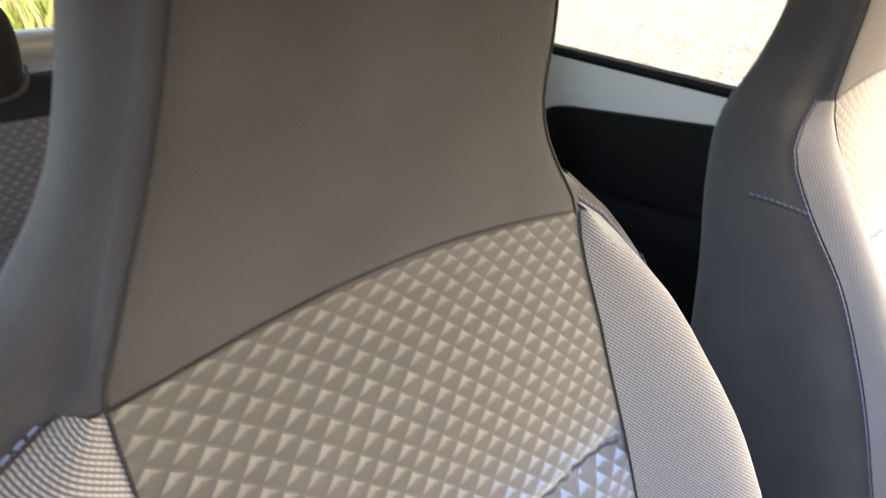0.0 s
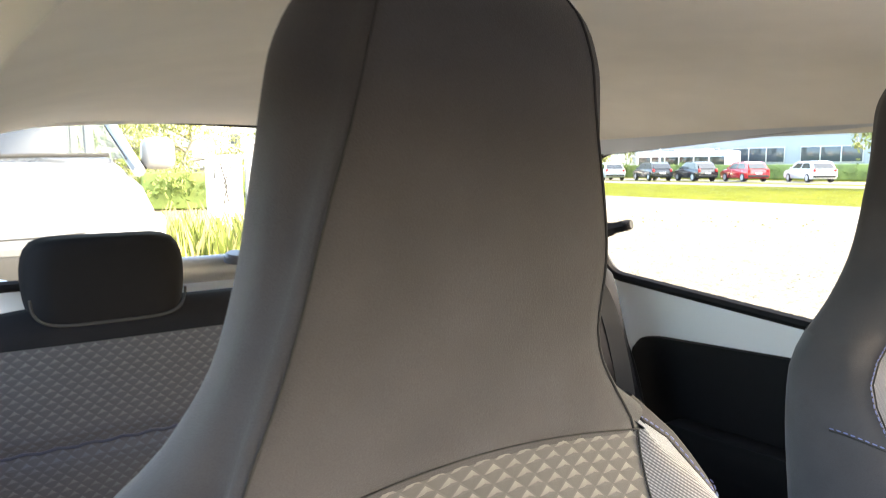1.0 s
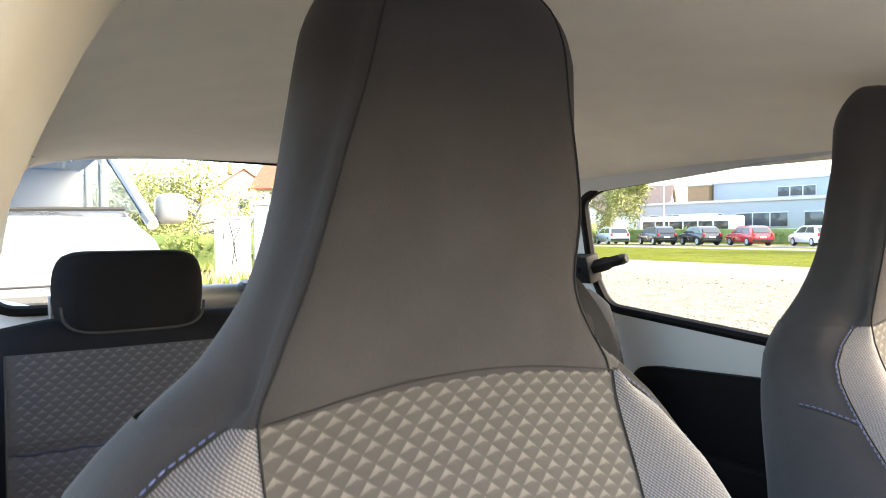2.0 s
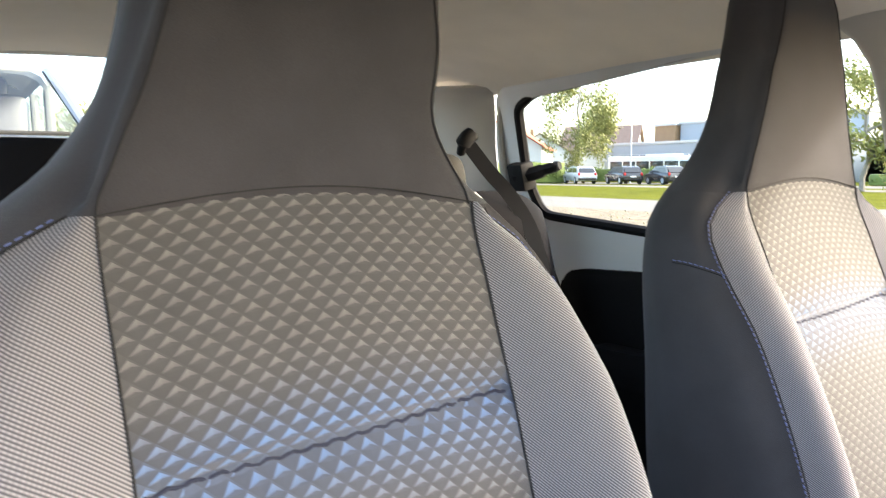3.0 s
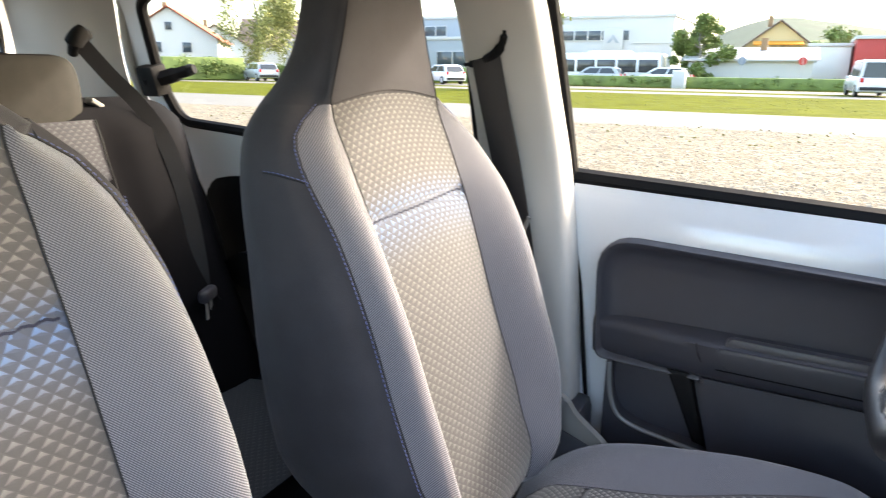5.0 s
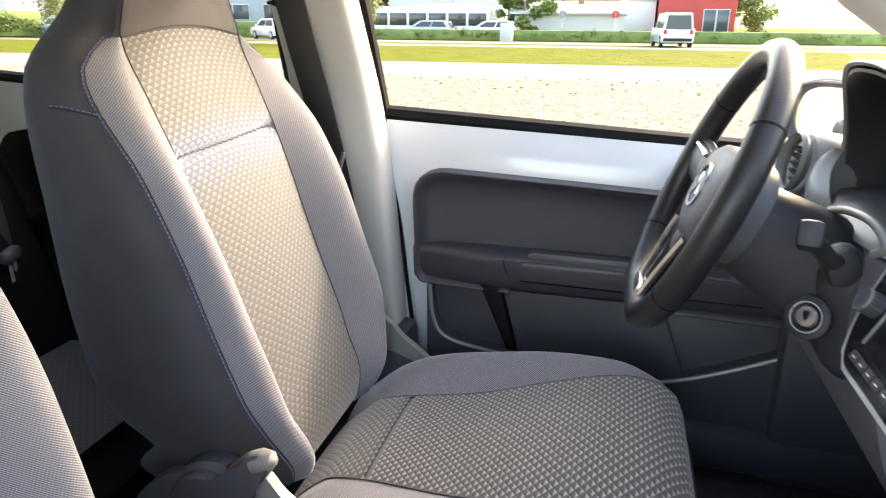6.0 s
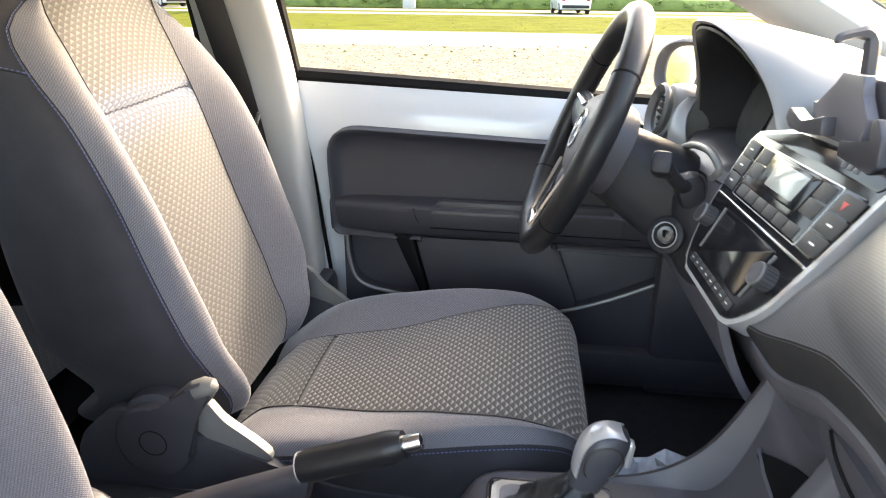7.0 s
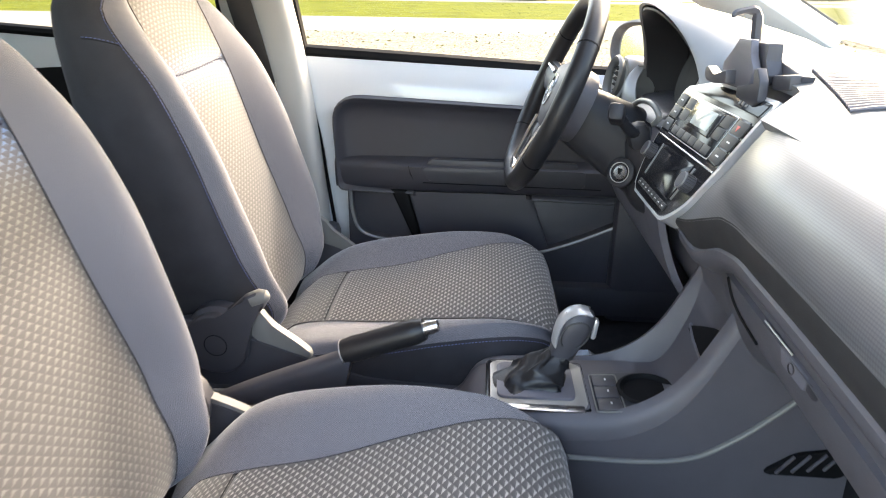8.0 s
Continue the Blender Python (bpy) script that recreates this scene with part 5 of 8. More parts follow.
rows = []
for x in [x for x in np.linspace(-0.70, 0.27, 60)]:
    w = smooth_step(x, -0.19, -0.05)
    rows.append([(x, y0 + (y1 - y0) * w + 0.02 * (x / 0.7) ** 2, z0 + (z1 - z0) * w) for (y0, z0), (y1, z1) in zip(resample(low_prof, 46), resample(mid_prof, 46))])
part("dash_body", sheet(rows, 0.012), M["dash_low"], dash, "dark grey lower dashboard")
part("dash_body", sheet(dash_rows([p for p in low_prof if p[1] < 0.872], [x for x in XS if x > 0.14]), 0.012), M["dark"], dash, "dark grey lower dashboard")
gl = part("glove_box", sheet(dash_rows([(p.x, p.y) for p in smooth_line([(-0.917, 0.790, 0), (-0.927, 0.762, 0), (-0.940, 0.734, 0), (-0.962, 0.706, 0)], 5)], np.linspace(-0.64, -0.135, 16), 0.02), 0.014), M["dash_low"], dash, "dark grey glove box lid")
part("lid_gap", tube(smooth_line([(-0.176, -0.9005, 0.787), (-0.177, -0.909, 0.762), (-0.195, -0.916, 0.744), (-0.243, -0.919, 0.735)], 5), 0.0016, 6), M["rubber"], gl)
part("latch_line", tube([(-0.288, -0.9020, 0.7880), (-0.358, -0.9005, 0.7890)], 0.0011, 6), M["satin"], gl, "thin silver line over the latch")
latch = part("lid_latch", prism(rounded([(-0.335, 0.7865), (-0.398, 0.7865), (-0.392, 0.771), (-0.345, 0.771)], 0.003, 2), -0.906, -0.8985, "y", 0.0015), M["dark"], gl, "grey glove box latch")
part("latch_keyhole", tube([(-0.366 + 0.006 * math.cos(a), -0.8978, 0.7785 + 0.005 * math.sin(a)) for a in np.linspace(0, 2 * math.pi, 14, endpoint=False)], 0.0007, 5, closed=True), M["column"], latch)
part("latch_recess", prism(rounded([(-0.400, 0.786), (-0.424, 0.786), (-0.416, 0.776), (-0.398, 0.776)], 0.003, 3), -0.905, -0.8975, "y", 0.001), M["column"], gl, "black finger recess")
part("glove_latch", rbox((-0.300, -0.924, 0.750), (0.135, 0.012, 0.030), 0.006, (-24, 0, 0)), M["dark"], gl)
part("glove_key", rbox((-0.285, -0.918, 0.753), (0.034, 0.008, 0.020), 0.003, (-24, 0, 0)), M["dark"], gl)
part("driver_knee_panel", sheet(dash_rows([(p.x, p.y) for p in smooth_line([(-0.915, 0.875, 0), (-0.905, 0.80, 0), (-0.925, 0.70, 0), (-0.975, 0.60, 0), (-1.06, 0.54, 0)], 5)], np.linspace(0.16, 0.69, 20), 0.01), 0.012), M["dark"], dash)

# instrument binnacle: a hood over a dark face
hood, inside = [], []


def hood_row(y, s, dz, bow):
    row = []
    for a in np.linspace(0.0, math.pi, 37):
        c, q = math.cos(a), math.sin(a)
        row.append((0.355 + 0.208 * s * math.copysign(abs(c) ** 0.85, c), y - bow * abs(c) ** 2.2, 0.895 + dz + 0.182 * s * q ** 0.72))
    return row


for y, s, dz, bow in ((-0.888, 0.985, 0.0, 0.055), (-0.883, 1.0, 0.001, 0.055), (-0.888, 1.012, 0.002, 0.055), (-0.95, 1.03, -0.004, 0.045), (-1.04, 1.02, -0.022, 0.03), (-1.15, 0.97, -0.045, 0.02), (-1.26, 0.88, -0.075, 0.01)):
    hood.append(hood_row(y, s, dz, bow))
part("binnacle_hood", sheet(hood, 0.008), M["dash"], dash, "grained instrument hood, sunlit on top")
for y, s, bow in ((-0.889, 0.965, 0.055), (-0.94, 0.95, 0.045), (-1.0, 0.92, 0.03)):
    inside.append(hood_row(y, s, 0.0, bow))
part("binnacle_lining", sheet(inside, 0.004), M["column"], dash)
part("instrument_panel", sheet([hood_row(-0.990 - 0.010 * s, s, 0.0, 0.03 * s) for s in (0.93, 0.9, 0.7, 0.45, 0.2, 0.02)], 0.004), M["rubber"], dash, "black instrument panel")
part("instrument_sill", sheet([[(x, y - 0.045 * ((x - 0.355) / 0.2) ** 2, z) for x in np.linspace(0.172, 0.538, 17)] for y, z in ((-0.892, 0.880), (-0.902, 0.892), (-0.94, 0.899), (-1.0, 0.902))], 0.005), M["black"], dash)
dial = part("dial", disc((0.375, -0.986, 0.952), (0, 0.95, 0.30), 0.056, 0.006, 40), M["rubber"], dash, "black round speedometer")
part("dial_rim", ring_profile((0.375, -0.984, 0.953), (0, 0.95, 0.30), [(0.0555, 0), (0.0555, 0.0015), (0.0565, 0.0015), (0.0565, 0)], 40), M["black"], dial)
part("trip_knob", disc((0.225, -0.972, 0.925), (0, 0.93, 0.3), 0.005, 0.014, 12), M["button"], dash)
# silver curve between binnacle and centre panel
part("binnacle_foot", tube(smooth_line([(0.38, -0.886, 0.896), (0.30, -0.882, 0.916), (0.23, -0.885, 0.922), (0.193, -0.889, 0.908), (0.212, -0.886, 0.892)], 5), 0.005, 10), M["silver"], dash, "silver trim arc below the binnacle")
outer = smooth_line([(0.540, -0.932, 0.952), (0.556, -0.912, 0.930), (0.566, -0.902, 0.895), (0.560, -0.905, 0.850)], 5)
inner_line = smooth_line([(0.536, -0.934, 0.948), (0.508, -0.915, 0.924), (0.470, -0.907, 0.898), (0.440, -0.910, 0.870)], 5)
part("binnacle_cheek", sheet([[p.lerp(q, t) + Vector((0, 0.014 * math.sin(math.pi * t), 0)) for t in np.linspace(0, 1, 8)] for p, q in zip(outer, inner_line)], 0.004), M["dash"], dash, "rounded grey cheek between hood and air vent")
# round air vent at the door
av = part("air_vent", ring_profile((0.599, -0.894, 0.9135), (-0.1, 0.97, 0.2), [(0.040, 0.0), (0.050, 0.012), (0.046, 0.018), (0.038, 0.008)], 36), M["silver"], dash, "round air vent with silver ring")
part("vent_core", disc((0.600, -0.910, 0.911), (-0.1, 0.97, 0.2), 0.040, 0.010, 28), M["black"], av)
for k in range(-2, 3):
    part("vent_slat", rbox((0.600, -0.891, 0.913 + 0.012 * k), (0.062 * math.cos(k * 0.4), 0.010, 0.003), 0.001, (-20, 0, 0)), M["rubber"], av)

# ---- centre stack ----
P0, PN = Vector((0.0385, -0.8953, 0.8871)), Vector((0, 0.88, 0.475)).normalized()
PU = Vector((0, -0.475, 0.88)).normalized()


def stack_at(x, up, out=0.0):
    """Place on the centre panel: x across, up along its face, out of it."""
    return P0 + Vector((x, 0, 0)) + PU * (up - 0.025 * x) + PN * out


def stack_plate(poly, lo, hi, r, name, material, parent, label=""):
    bm = prism(poly, lo, hi, "z", r)
    for v in bm.verts:
        v.co = stack_at(v.co.x, v.co.y, v.co.z)
    return part(name, bm, material, parent, label, angle=25)


def plate_box(cx, cy, w, h, lo, hi, r, name, material, parent, label="", lean=0.0):
    """A small key: centre, size; lean slants it like the panel's sides."""
    l = lean * h / 2
    poly = rounded([(cx - w / 2 - l, cy + h / 2), (cx + w / 2 - l, cy + h / 2), (cx + w / 2 + l, cy - h / 2), (cx - w / 2 + l, cy - h / 2)], min(w, h) * 0.12, 2)
    return stack_plate(poly, lo, hi, r, name, material, parent, label)


stack = thing("centre_stack", "silver-framed centre panel with gloss black radio and climate controls", "radio", P0)
frame_poly = rounded([(-0.085, -0.094), (-0.124, -0.058), (-0.141, 0.010), (-0.154, 0.079), (-0.166, 0.106), (0.050, 0.104), (0.158, 0.080), (0.145, 0.006), (0.128, -0.050), (0.088, -0.094)], (0.02, 0.03, 0.02, 0.004, 0.006, 0.01, 0.012, 0.02, 0.03, 0.02), 5)
stack_plate(frame_poly, -0.02, 0.0055, 0.003, "frame", M["satin"], stack, "satin silver frame")
stack_plate([(x * 0.962, (y - 0.005) * 0.957 + 0.005) for x, y in frame_poly], -0.01, 0.0064, 0.0006, "frame_line", M["chrome"], stack, "bright inner edge of the frame")
stack_plate([(x * 0.952, (y - 0.005) * 0.945 + 0.005) for x, y in frame_poly], -0.01, 0.0068, 0.0012, "fascia", M["gloss"], stack, "gloss black fascia")
radio = stack_plate(rounded([(-0.128, 0.006), (-0.139, 0.072), (0.139, 0.072), (0.128, 0.006)], 0.003), 0.004, 0.0080, 0.001, "radio_face", M["gloss"], stack, "gloss black radio face")
for grow, hi, name, material, label in ((0.0016, 0.0082, "module_outline", "satin", "silver hairline round the radio"), (0.0, 0.0086, "radio_module", "gloss", "gloss black radio module")):
    stack_plate(rounded([(-0.0925 - grow, 0.0085 - grow), (-0.0985 - grow, 0.0705 + grow), (0.0985 + grow, 0.0705 + grow), (0.0925 + grow, 0.0085 - grow)], 0.003), 0.0075, hi, 0.0004, name, M[material], radio, label)
stack_plate(rounded([(-0.056, 0.030), (-0.062, 0.068), (0.060, 0.068), (0.054, 0.030)], 0.003), 0.0075, 0.0100, 0.0008, "bezel", M["gloss"], radio)
stack_plate(rounded([(-0.038, 0.036), (-0.042, 0.064), (0.038, 0.064), (0.034, 0.036)], 0.002), 0.0092, 0.0106, 0.0004, "display", M["lcd"], radio, "pale grey display")
for s in (-1, 1):
    for k in range(3):
        plate_box(s * (0.118 + 0.003 * k), 0.0185 + 0.0205 * k, 0.037, 0.0185, 0.0075, 0.0094, 0.0004, "key", M["button"], radio, "", s * -0.16)
    for k in range(2):
        plate_box(s * (0.076 + 0.002 * k), 0.042 + 0.018 * k, 0.031, 0.0165, 0.0075, 0.0094, 0.0004, "key", M["button"], radio, "", s * -0.1)
for k in range(6):
    plate_box(-0.0715 + 0.0286 * k, 0.0165, 0.0265, 0.0130, 0.0075, 0.0094, 0.0004, "preset_key", M["button"], radio)
stack_plate([(-0.119, 0.054), (-0.124, 0.062), (-0.114, 0.062)], 0.0092, 0.0098, 0, "hazard_mark", M["red"], radio, "red hazard triangle")
for s, k in ((-1, 0), (-1, 1), (1, 0), (1, 1), (1, 2)):
    plate_box(s * (0.118 + 0.003 * k), 0.0185 + 0.0205 * k, 0.010, 0.002, 0.0092, 0.0097, 0, "key_mark", M["white"], radio)
plate_box(0.0, -0.001, 0.262, 0.003, 0.005, 0.0088, 0.0005, "chrome_line", M["chrome"], stack, "chrome line")
stack_plate(rounded([(-0.066, -0.066), (-0.073, -0.008), (0.073, -0.008), (0.066, -0.066)], 0.003), 0.005, 0.0082, 0.0006, "climate_glass", M["gloss"], stack, "gloss black climate display")
for s in (-1, 1):
    at = stack_at(s * 0.100, -0.030, 0.005)
    kn = part("dial_knob", disc(at, PN, 0.0118, 0.019, 28, 0.002), M["black"], stack, "black rotary knob with a silver ring")
    for a in range(18):
        u, w = PN.orthogonal().normalized(), PN.cross(PN.orthogonal().normalized())
        e = u * math.cos(a * 0.349) + w * math.sin(a * 0.349)
        part("knob_rib", tube([at + e * 0.0117 + PN * 0.003, at + e * 0.0117 + PN * 0.015], 0.0010, 5), M["button"], kn)
    part("knob_ring", ring_profile(at + PN * 0.0165, PN, [(0.0120, 0), (0.0121, 0.0012), (0.0116, 0.0024), (0.0107, 0.0020)], 28), M["silver"], kn, "silver knob ring")
    part("knob_cap", disc(at + PN * 0.0178, PN, 0.0108, 0.001, 28), M["black"], kn)
    plate_box(s * 0.0775, -0.036, 0.003, 0.052, 0.005, 0.0088, 0.0005, "side_bar", M["silver"], stack, "", s * -0.12)
for k in range(8):
    plate_box(-0.0665 + 0.019 * k, -0.0755, 0.0165, 0.0095, 0.005, 0.0092, 0.0007, "climate_key", M["button"], stack)
    plate_box(-0.0665 + 0.019 * k, -0.0755, 0.006, 0.0012, 0.0090, 0.0095, 0, "key_mark", M["white"], stack)
stack_plate(rounded([(-0.143, 0.080), (-0.152, 0.099), (0.046, 0.098), (0.132, 0.079)], 0.004), 0.004, 0.0078, 0.001, "upper_tray", M["gloss"], stack, "gloss black upper tray")
for k in range(3):
    plate_box(-0.095 + 0.012 * k, 0.089, 0.008, 0.007, 0.007, 0.0085, 0.0005, "vent_tab", M["black"], stack)
part("stack_body", rbox(stack_at(0, 0.0, -0.055), (0.25, 0.085, 0.17), 0.02, (28, 0, 0)), M["dark"], stack)

# ---- phone holder on the dashboard ----
ph = thing("phone_holder", "black plastic phone cradle clamped on the dashboard", "phone holder", (0.04, -0.95, 1.0))
plate = rounded([(0.020, 1.046), (-0.024, 1.047), (-0.028, 1.030), (-0.046, 1.014), (-0.040, 0.992), (-0.011, 0.986), (0.044, 0.984), (0.066, 1.003), (0.064, 1.012), (0.030, 1.034)], 0.002, 2)
part("cradle_back", prism(plate, -0.945, -0.935, "y", 0.0015), M["dark"], ph, "grey cradle plate")
edge_poly = rounded([(0.0, 1.043), (-0.050, 1.045), (-0.050, 1.024), (-0.064, 1.008), (-0.058, 0.998), (-0.03, 0.990), (0.0, 0.990)], 0.002, 2)
part("cradle_edge", prism(edge_poly, -0.966, -0.947, "y", 0.002), M["black"], ph, "black cradle housing")
hook = smooth_line([(0.006, -0.952, 1.036), (0.008, -0.951, 1.058), (0.009, -0.949, 1.076), (0.007, -0.940, 1.081), (-0.001, -0.918, 1.077), (-0.002, -0.916, 1.072)], 4)
part("upper_jaw", tube(hook, [0.0075] * 8 + [0.006] * 5 + [0.0045] * 6 + [0.0035] * 2, 6, flat=0.75), M["black"], ph)
jaw = rounded([(-0.011, 0.988), (-0.067, 0.997), (-0.060, 1.014), (-0.070, 1.018), (-0.084, 1.003), (-0.087, 0.980), (-0.075, 0.972), (-0.012, 0.974)], 0.002, 2)
part("lower_jaw", prism(jaw, -0.942, -0.931, "y", 0.0015), M["black"], ph)
clamp = rounded([(0.100, 0.998), (0.092, 1.002), (0.060, 0.993), (0.012, 1.006), (0.008, 0.988), (0.059, 0.982), (0.088, 0.982), (0.100, 0.988)], 0.002, 2)
part("side_clamp", prism(clamp, -0.936, -0.922, "y", 0.0015), M["black"], ph)
part("holder_foot", rbox((0.0, -0.968, 1.006), (0.10, 0.05, 0.020), 0.004, (6, 0, 8)), M["black"], ph)
wing = rounded([(0.030, 1.026), (-0.006, 1.030), (-0.115, 1.014), (-0.110, 1.002), (-0.060, 0.992), (0.030, 0.992)], 0.002, 2)
part("holder_wing", prism(wing, -0.982, -0.966, "y", 0.002), M["black"], ph)
part("wing_foot", rbox((-0.086, -0.966, 1.003), (0.052, 0.024, 0.018), 0.003, (0, 8, 0)), M["black"], ph)

# ---- centre console ----
con = thing("centre_console", "dark grey centre console with cup holder and silver side line", "console", (0, -0.75, 0.4))
CX0, CX1 = -0.098, 0.088
side_prof = [(p.x, p.y) for p in smooth_line([(0.16, 0.40, 0), (-0.20, 0.425, 0), (-0.40, 0.425, 0), (-0.56, 0.432, 0), (-0.62, 0.500, 0), (-0.72, 0.512, 0), (-0.82, 0.522, 0), (-0.896, 0.572, 0), (-0.950, 0.672, 0), (-0.978, 0.75, 0)], 6)]
floor_prof = [(p.x, p.y) for p in smooth_line([(0.16, 0.40, 0), (-0.20, 0.425, 0), (-0.40, 0.425, 0), (-0.56, 0.432, 0), (-0.62, 0.500, 0), (-0.74, 0.512, 0), (-0.86, 0.518, 0), (-0.912, 0.532, 0), (-0.948, 0.610, 0), (-0.978, 0.74, 0)], 6)]
rows = []
for s, drop, mix in ((CX0, 0.035, 0), (CX0 + 0.002, 0.014, 0), (CX0 + 0.007, 0.003, 0), (CX0 + 0.013, 0.0, 0), (CX0 + 0.019, 0.004, 0.2), (CX0 + 0.026, 0.0, 1.0), (CX1 - 0.026, 0.0, 1.0), (CX1 - 0.019, 0.004, 0.2), (CX1 - 0.013, 0.0, 0), (CX1 - 0.007, 0.003, 0), (CX1 - 0.002, 0.014, 0), (CX1, 0.035, 0)):
    rows.append([(s, y0 + (y1 - y0) * mix, (z0 + (z1 - z0) * mix) - drop) for (y0, z0), (y1, z1) in zip(side_prof, floor_prof)])
part("console_top", sheet(rows, 0.006), M["dash_low"], con)
for s in (CX0, CX1):
    poly = [(y, z - 0.03) for y, z in side_prof] + [(-1.14, 0.70), (-1.16, 0.29), (0.16, 0.29)]
    part("console_side", prism(poly, s - 0.006 if s < 0 else s - 0.004, s + 0.004 if s < 0 else s + 0.006, "x"), M["dash_low"], con, "dark grey console flank")
line = smooth_line([(CX0 - 0.008, -0.55, 0.470), (CX0 - 0.008, -0.74, 0.456), (CX0 - 0.008, -0.90, 0.459), (CX0 - 0.008, -0.98, 0.500), (CX0 - 0.010, -1.055, 0.575)], 8)
part("side_line", tube(line, 0.0042, 8), M["silver"], con, "silver trim line")


def con_wall(x, z, out):
    return (x, spl(z, (0.532, 0.610, 0.74), (-0.912, -0.948, -0.978)) + out, z)


part("storage_wedge", sheet([[con_wall(x, zt + (zb - zt) * t, 0.0085) for t in np.linspace(0, 1, 4)] for x, zt, zb in ((0.030, 0.612, 0.606), (-0.005, 0.630, 0.602), (-0.040, 0.646, 0.600), (-0.068, 0.655, 0.606), (-0.076, 0.652, 0.622))], 0.002), M["rubber"], con, "black storage slot")
part("wedge_rim", tube([con_wall(0.034, 0.613, 0.009), con_wall(0.0, 0.604, 0.010), con_wall(-0.048, 0.597, 0.009)], 0.003, 8), M["dark"], con)
cup = part("cup_holder", ring_profile((-0.030, -0.868, 0.5275), (0, 0.06, 0.998), [(0.040, 0), (0.046, 0.003), (0.040, 0.006), (0.036, 0.0), (0.034, -0.05)], 36), M["rubber"], con, "round black cup holder")
part("cup_floor", disc((-0.030, -0.868, 0.5245), (0, 0.06, 0.998), 0.0365, 0.002, 28), M["rubber"], cup)
part("cup_tray", rbox((-0.030, -0.848, 0.5185), (0.118, 0.120, 0.012), 0.005, (-3, 0, 0)), M["black"], con)
for k in range(3):
    pl = part("switch_block", rbox((-0.006 - 0.032 * k, -0.806, 0.523), (0.030, 0.036, 0.011), 0.002, (-3, 0, 0)), M["black"], con)
    part("switch_mark", rbox((-0.006 - 0.032 * k, -0.808, 0.5298), (0.005, 0.0025, 0.0008), 0, (-3, 0, 0)), M["white"], pl)
part("switch_outline", tube([(x, y, 0.5262 + 0.05 * (-0.806 - y)) for x, y in rounded([(-0.088, -0.785), (0.012, -0.785), (0.012, -0.827), (-0.088, -0.827)], 0.004)], 0.0012, 6, closed=True), M["silver"], con, "thin silver outline of the switch field")
part("tunnel_carpet", rbox((0, -0.05, 0.36), (0.17, 0.55, 0.16), 0.03), M["carpet"], con)

# ---- gear lever ----
gear = thing("gear_lever", "black leather gear lever with a silver-topped knob", "gear lever", (0.0, -0.69, 0.51))
plate = part("shift_plate", prism(rounded([(-0.076, -0.628), (0.052, -0.628), (0.052, -0.775), (-0.076, -0.775)], 0.012), 0.508, 0.521, "z", 0.004), M["plate"], gear, "champagne silver shift plate")
part("plate_rim", tube([(x, y, 0.516) for x, y in rounded([(-0.079, -0.625), (0.055, -0.625), (0.055, -0.778), (-0.079, -0.778)], 0.012)], 0.0042, 8, closed=True), M["gloss"], plate, "glossy black rim")
part("boot_frame", prism(rounded([(-0.058, -0.638), (0.040, -0.638), (0.040, -0.758), (-0.058, -0.758)], 0.014), 0.519, 0.5255, "z", 0.002), M["dark"], plate, "dark frame round the boot")
part("chrome_strip", rbox((-0.0785, -0.703, 0.5195), (0.016, 0.132, 0.007), 0.002), M["chrome"], plate, "bright strip along the plate")
boot = []
random.seed(5)
for t in np.linspace(0, 1, 14):
    w, d = 0.030 * (1 - t) ** 1.0 + 0.014, 0.040 * (1 - t) ** 1.0 + 0.014
    wr = 0.0060 * (abs((t * 3.2) % 1.0 - 0.5) * 2 - 0.5) * (1 - t ** 2)
    c = Vector((-0.008 + 0.012 * t, -0.692 - 0.043 * t ** 1.2, 0.521 + 0.052 * t))
    boot.append([c + Vector(((w + wr + 0.004 * math.sin(3 * a + 9 * t)) * math.copysign(abs(math.cos(a)) ** 0.6, math.cos(a)), (d + wr + 0.004 * math.cos(4 * a - 7 * t)) * math.copysign(abs(math.sin(a)) ** 0.6, math.sin(a)), 0.004 * math.sin(5 * a + 12 * t))) for a in np.linspace(0, 2 * math.pi, 36, endpoint=False)])
part("boot", loft(boot), M["leather"], gear, "wrinkled black leather boot", angle=80)
G0, GA = Vector((0.004, -0.735, 0.569)), Vector((0.02, -0.27, 0.96)).normalized()
part("collar", ring_profile(G0 - GA * 0.004, GA, [(0.014, -0.02), (0.0175, 0.0), (0.0165, 0.006), (0.013, 0.008)], 24), M["black"], gear)
kr = []
for z, y0, y1, w in ((0.560, -0.7135, -0.757, 0.0155), (0.572, -0.717, -0.762, 0.0175), (0.588, -0.7215, -0.770, 0.0200), (0.602, -0.7245, -0.777, 0.0215), (0.618, -0.728, -0.783, 0.0220), (0.630, -0.733, -0.785, 0.0210), (0.639, -0.739, -0.782, 0.0180), (0.645, -0.746, -0.775, 0.0125), (0.6475, -0.754, -0.767, 0.005)):
    ym, h = (y0 + y1) / 2, (y0 - y1) / 2
    kr.append([Vector((0.004 + w * math.copysign(abs(math.cos(a)) ** 0.75, math.cos(a)), ym + h * math.copysign(abs(math.sin(a)) ** 0.8, math.sin(a)), z + 0.10 * h * math.sin(a) * -1)) for a in np.linspace(0, 2 * math.pi, 32, endpoint=False)])
knob = part("knob", loft(kr), M["black"], gear, "black leather knob", angle=70)
trim_line = smooth_line([(0, -0.7215, 0.590, ), (0, -0.7245, 0.612), (0, -0.731, 0.632), (0, -0.742, 0.645), (0, -0.758, 0.6505), (0, -0.775, 0.6475)], 5)
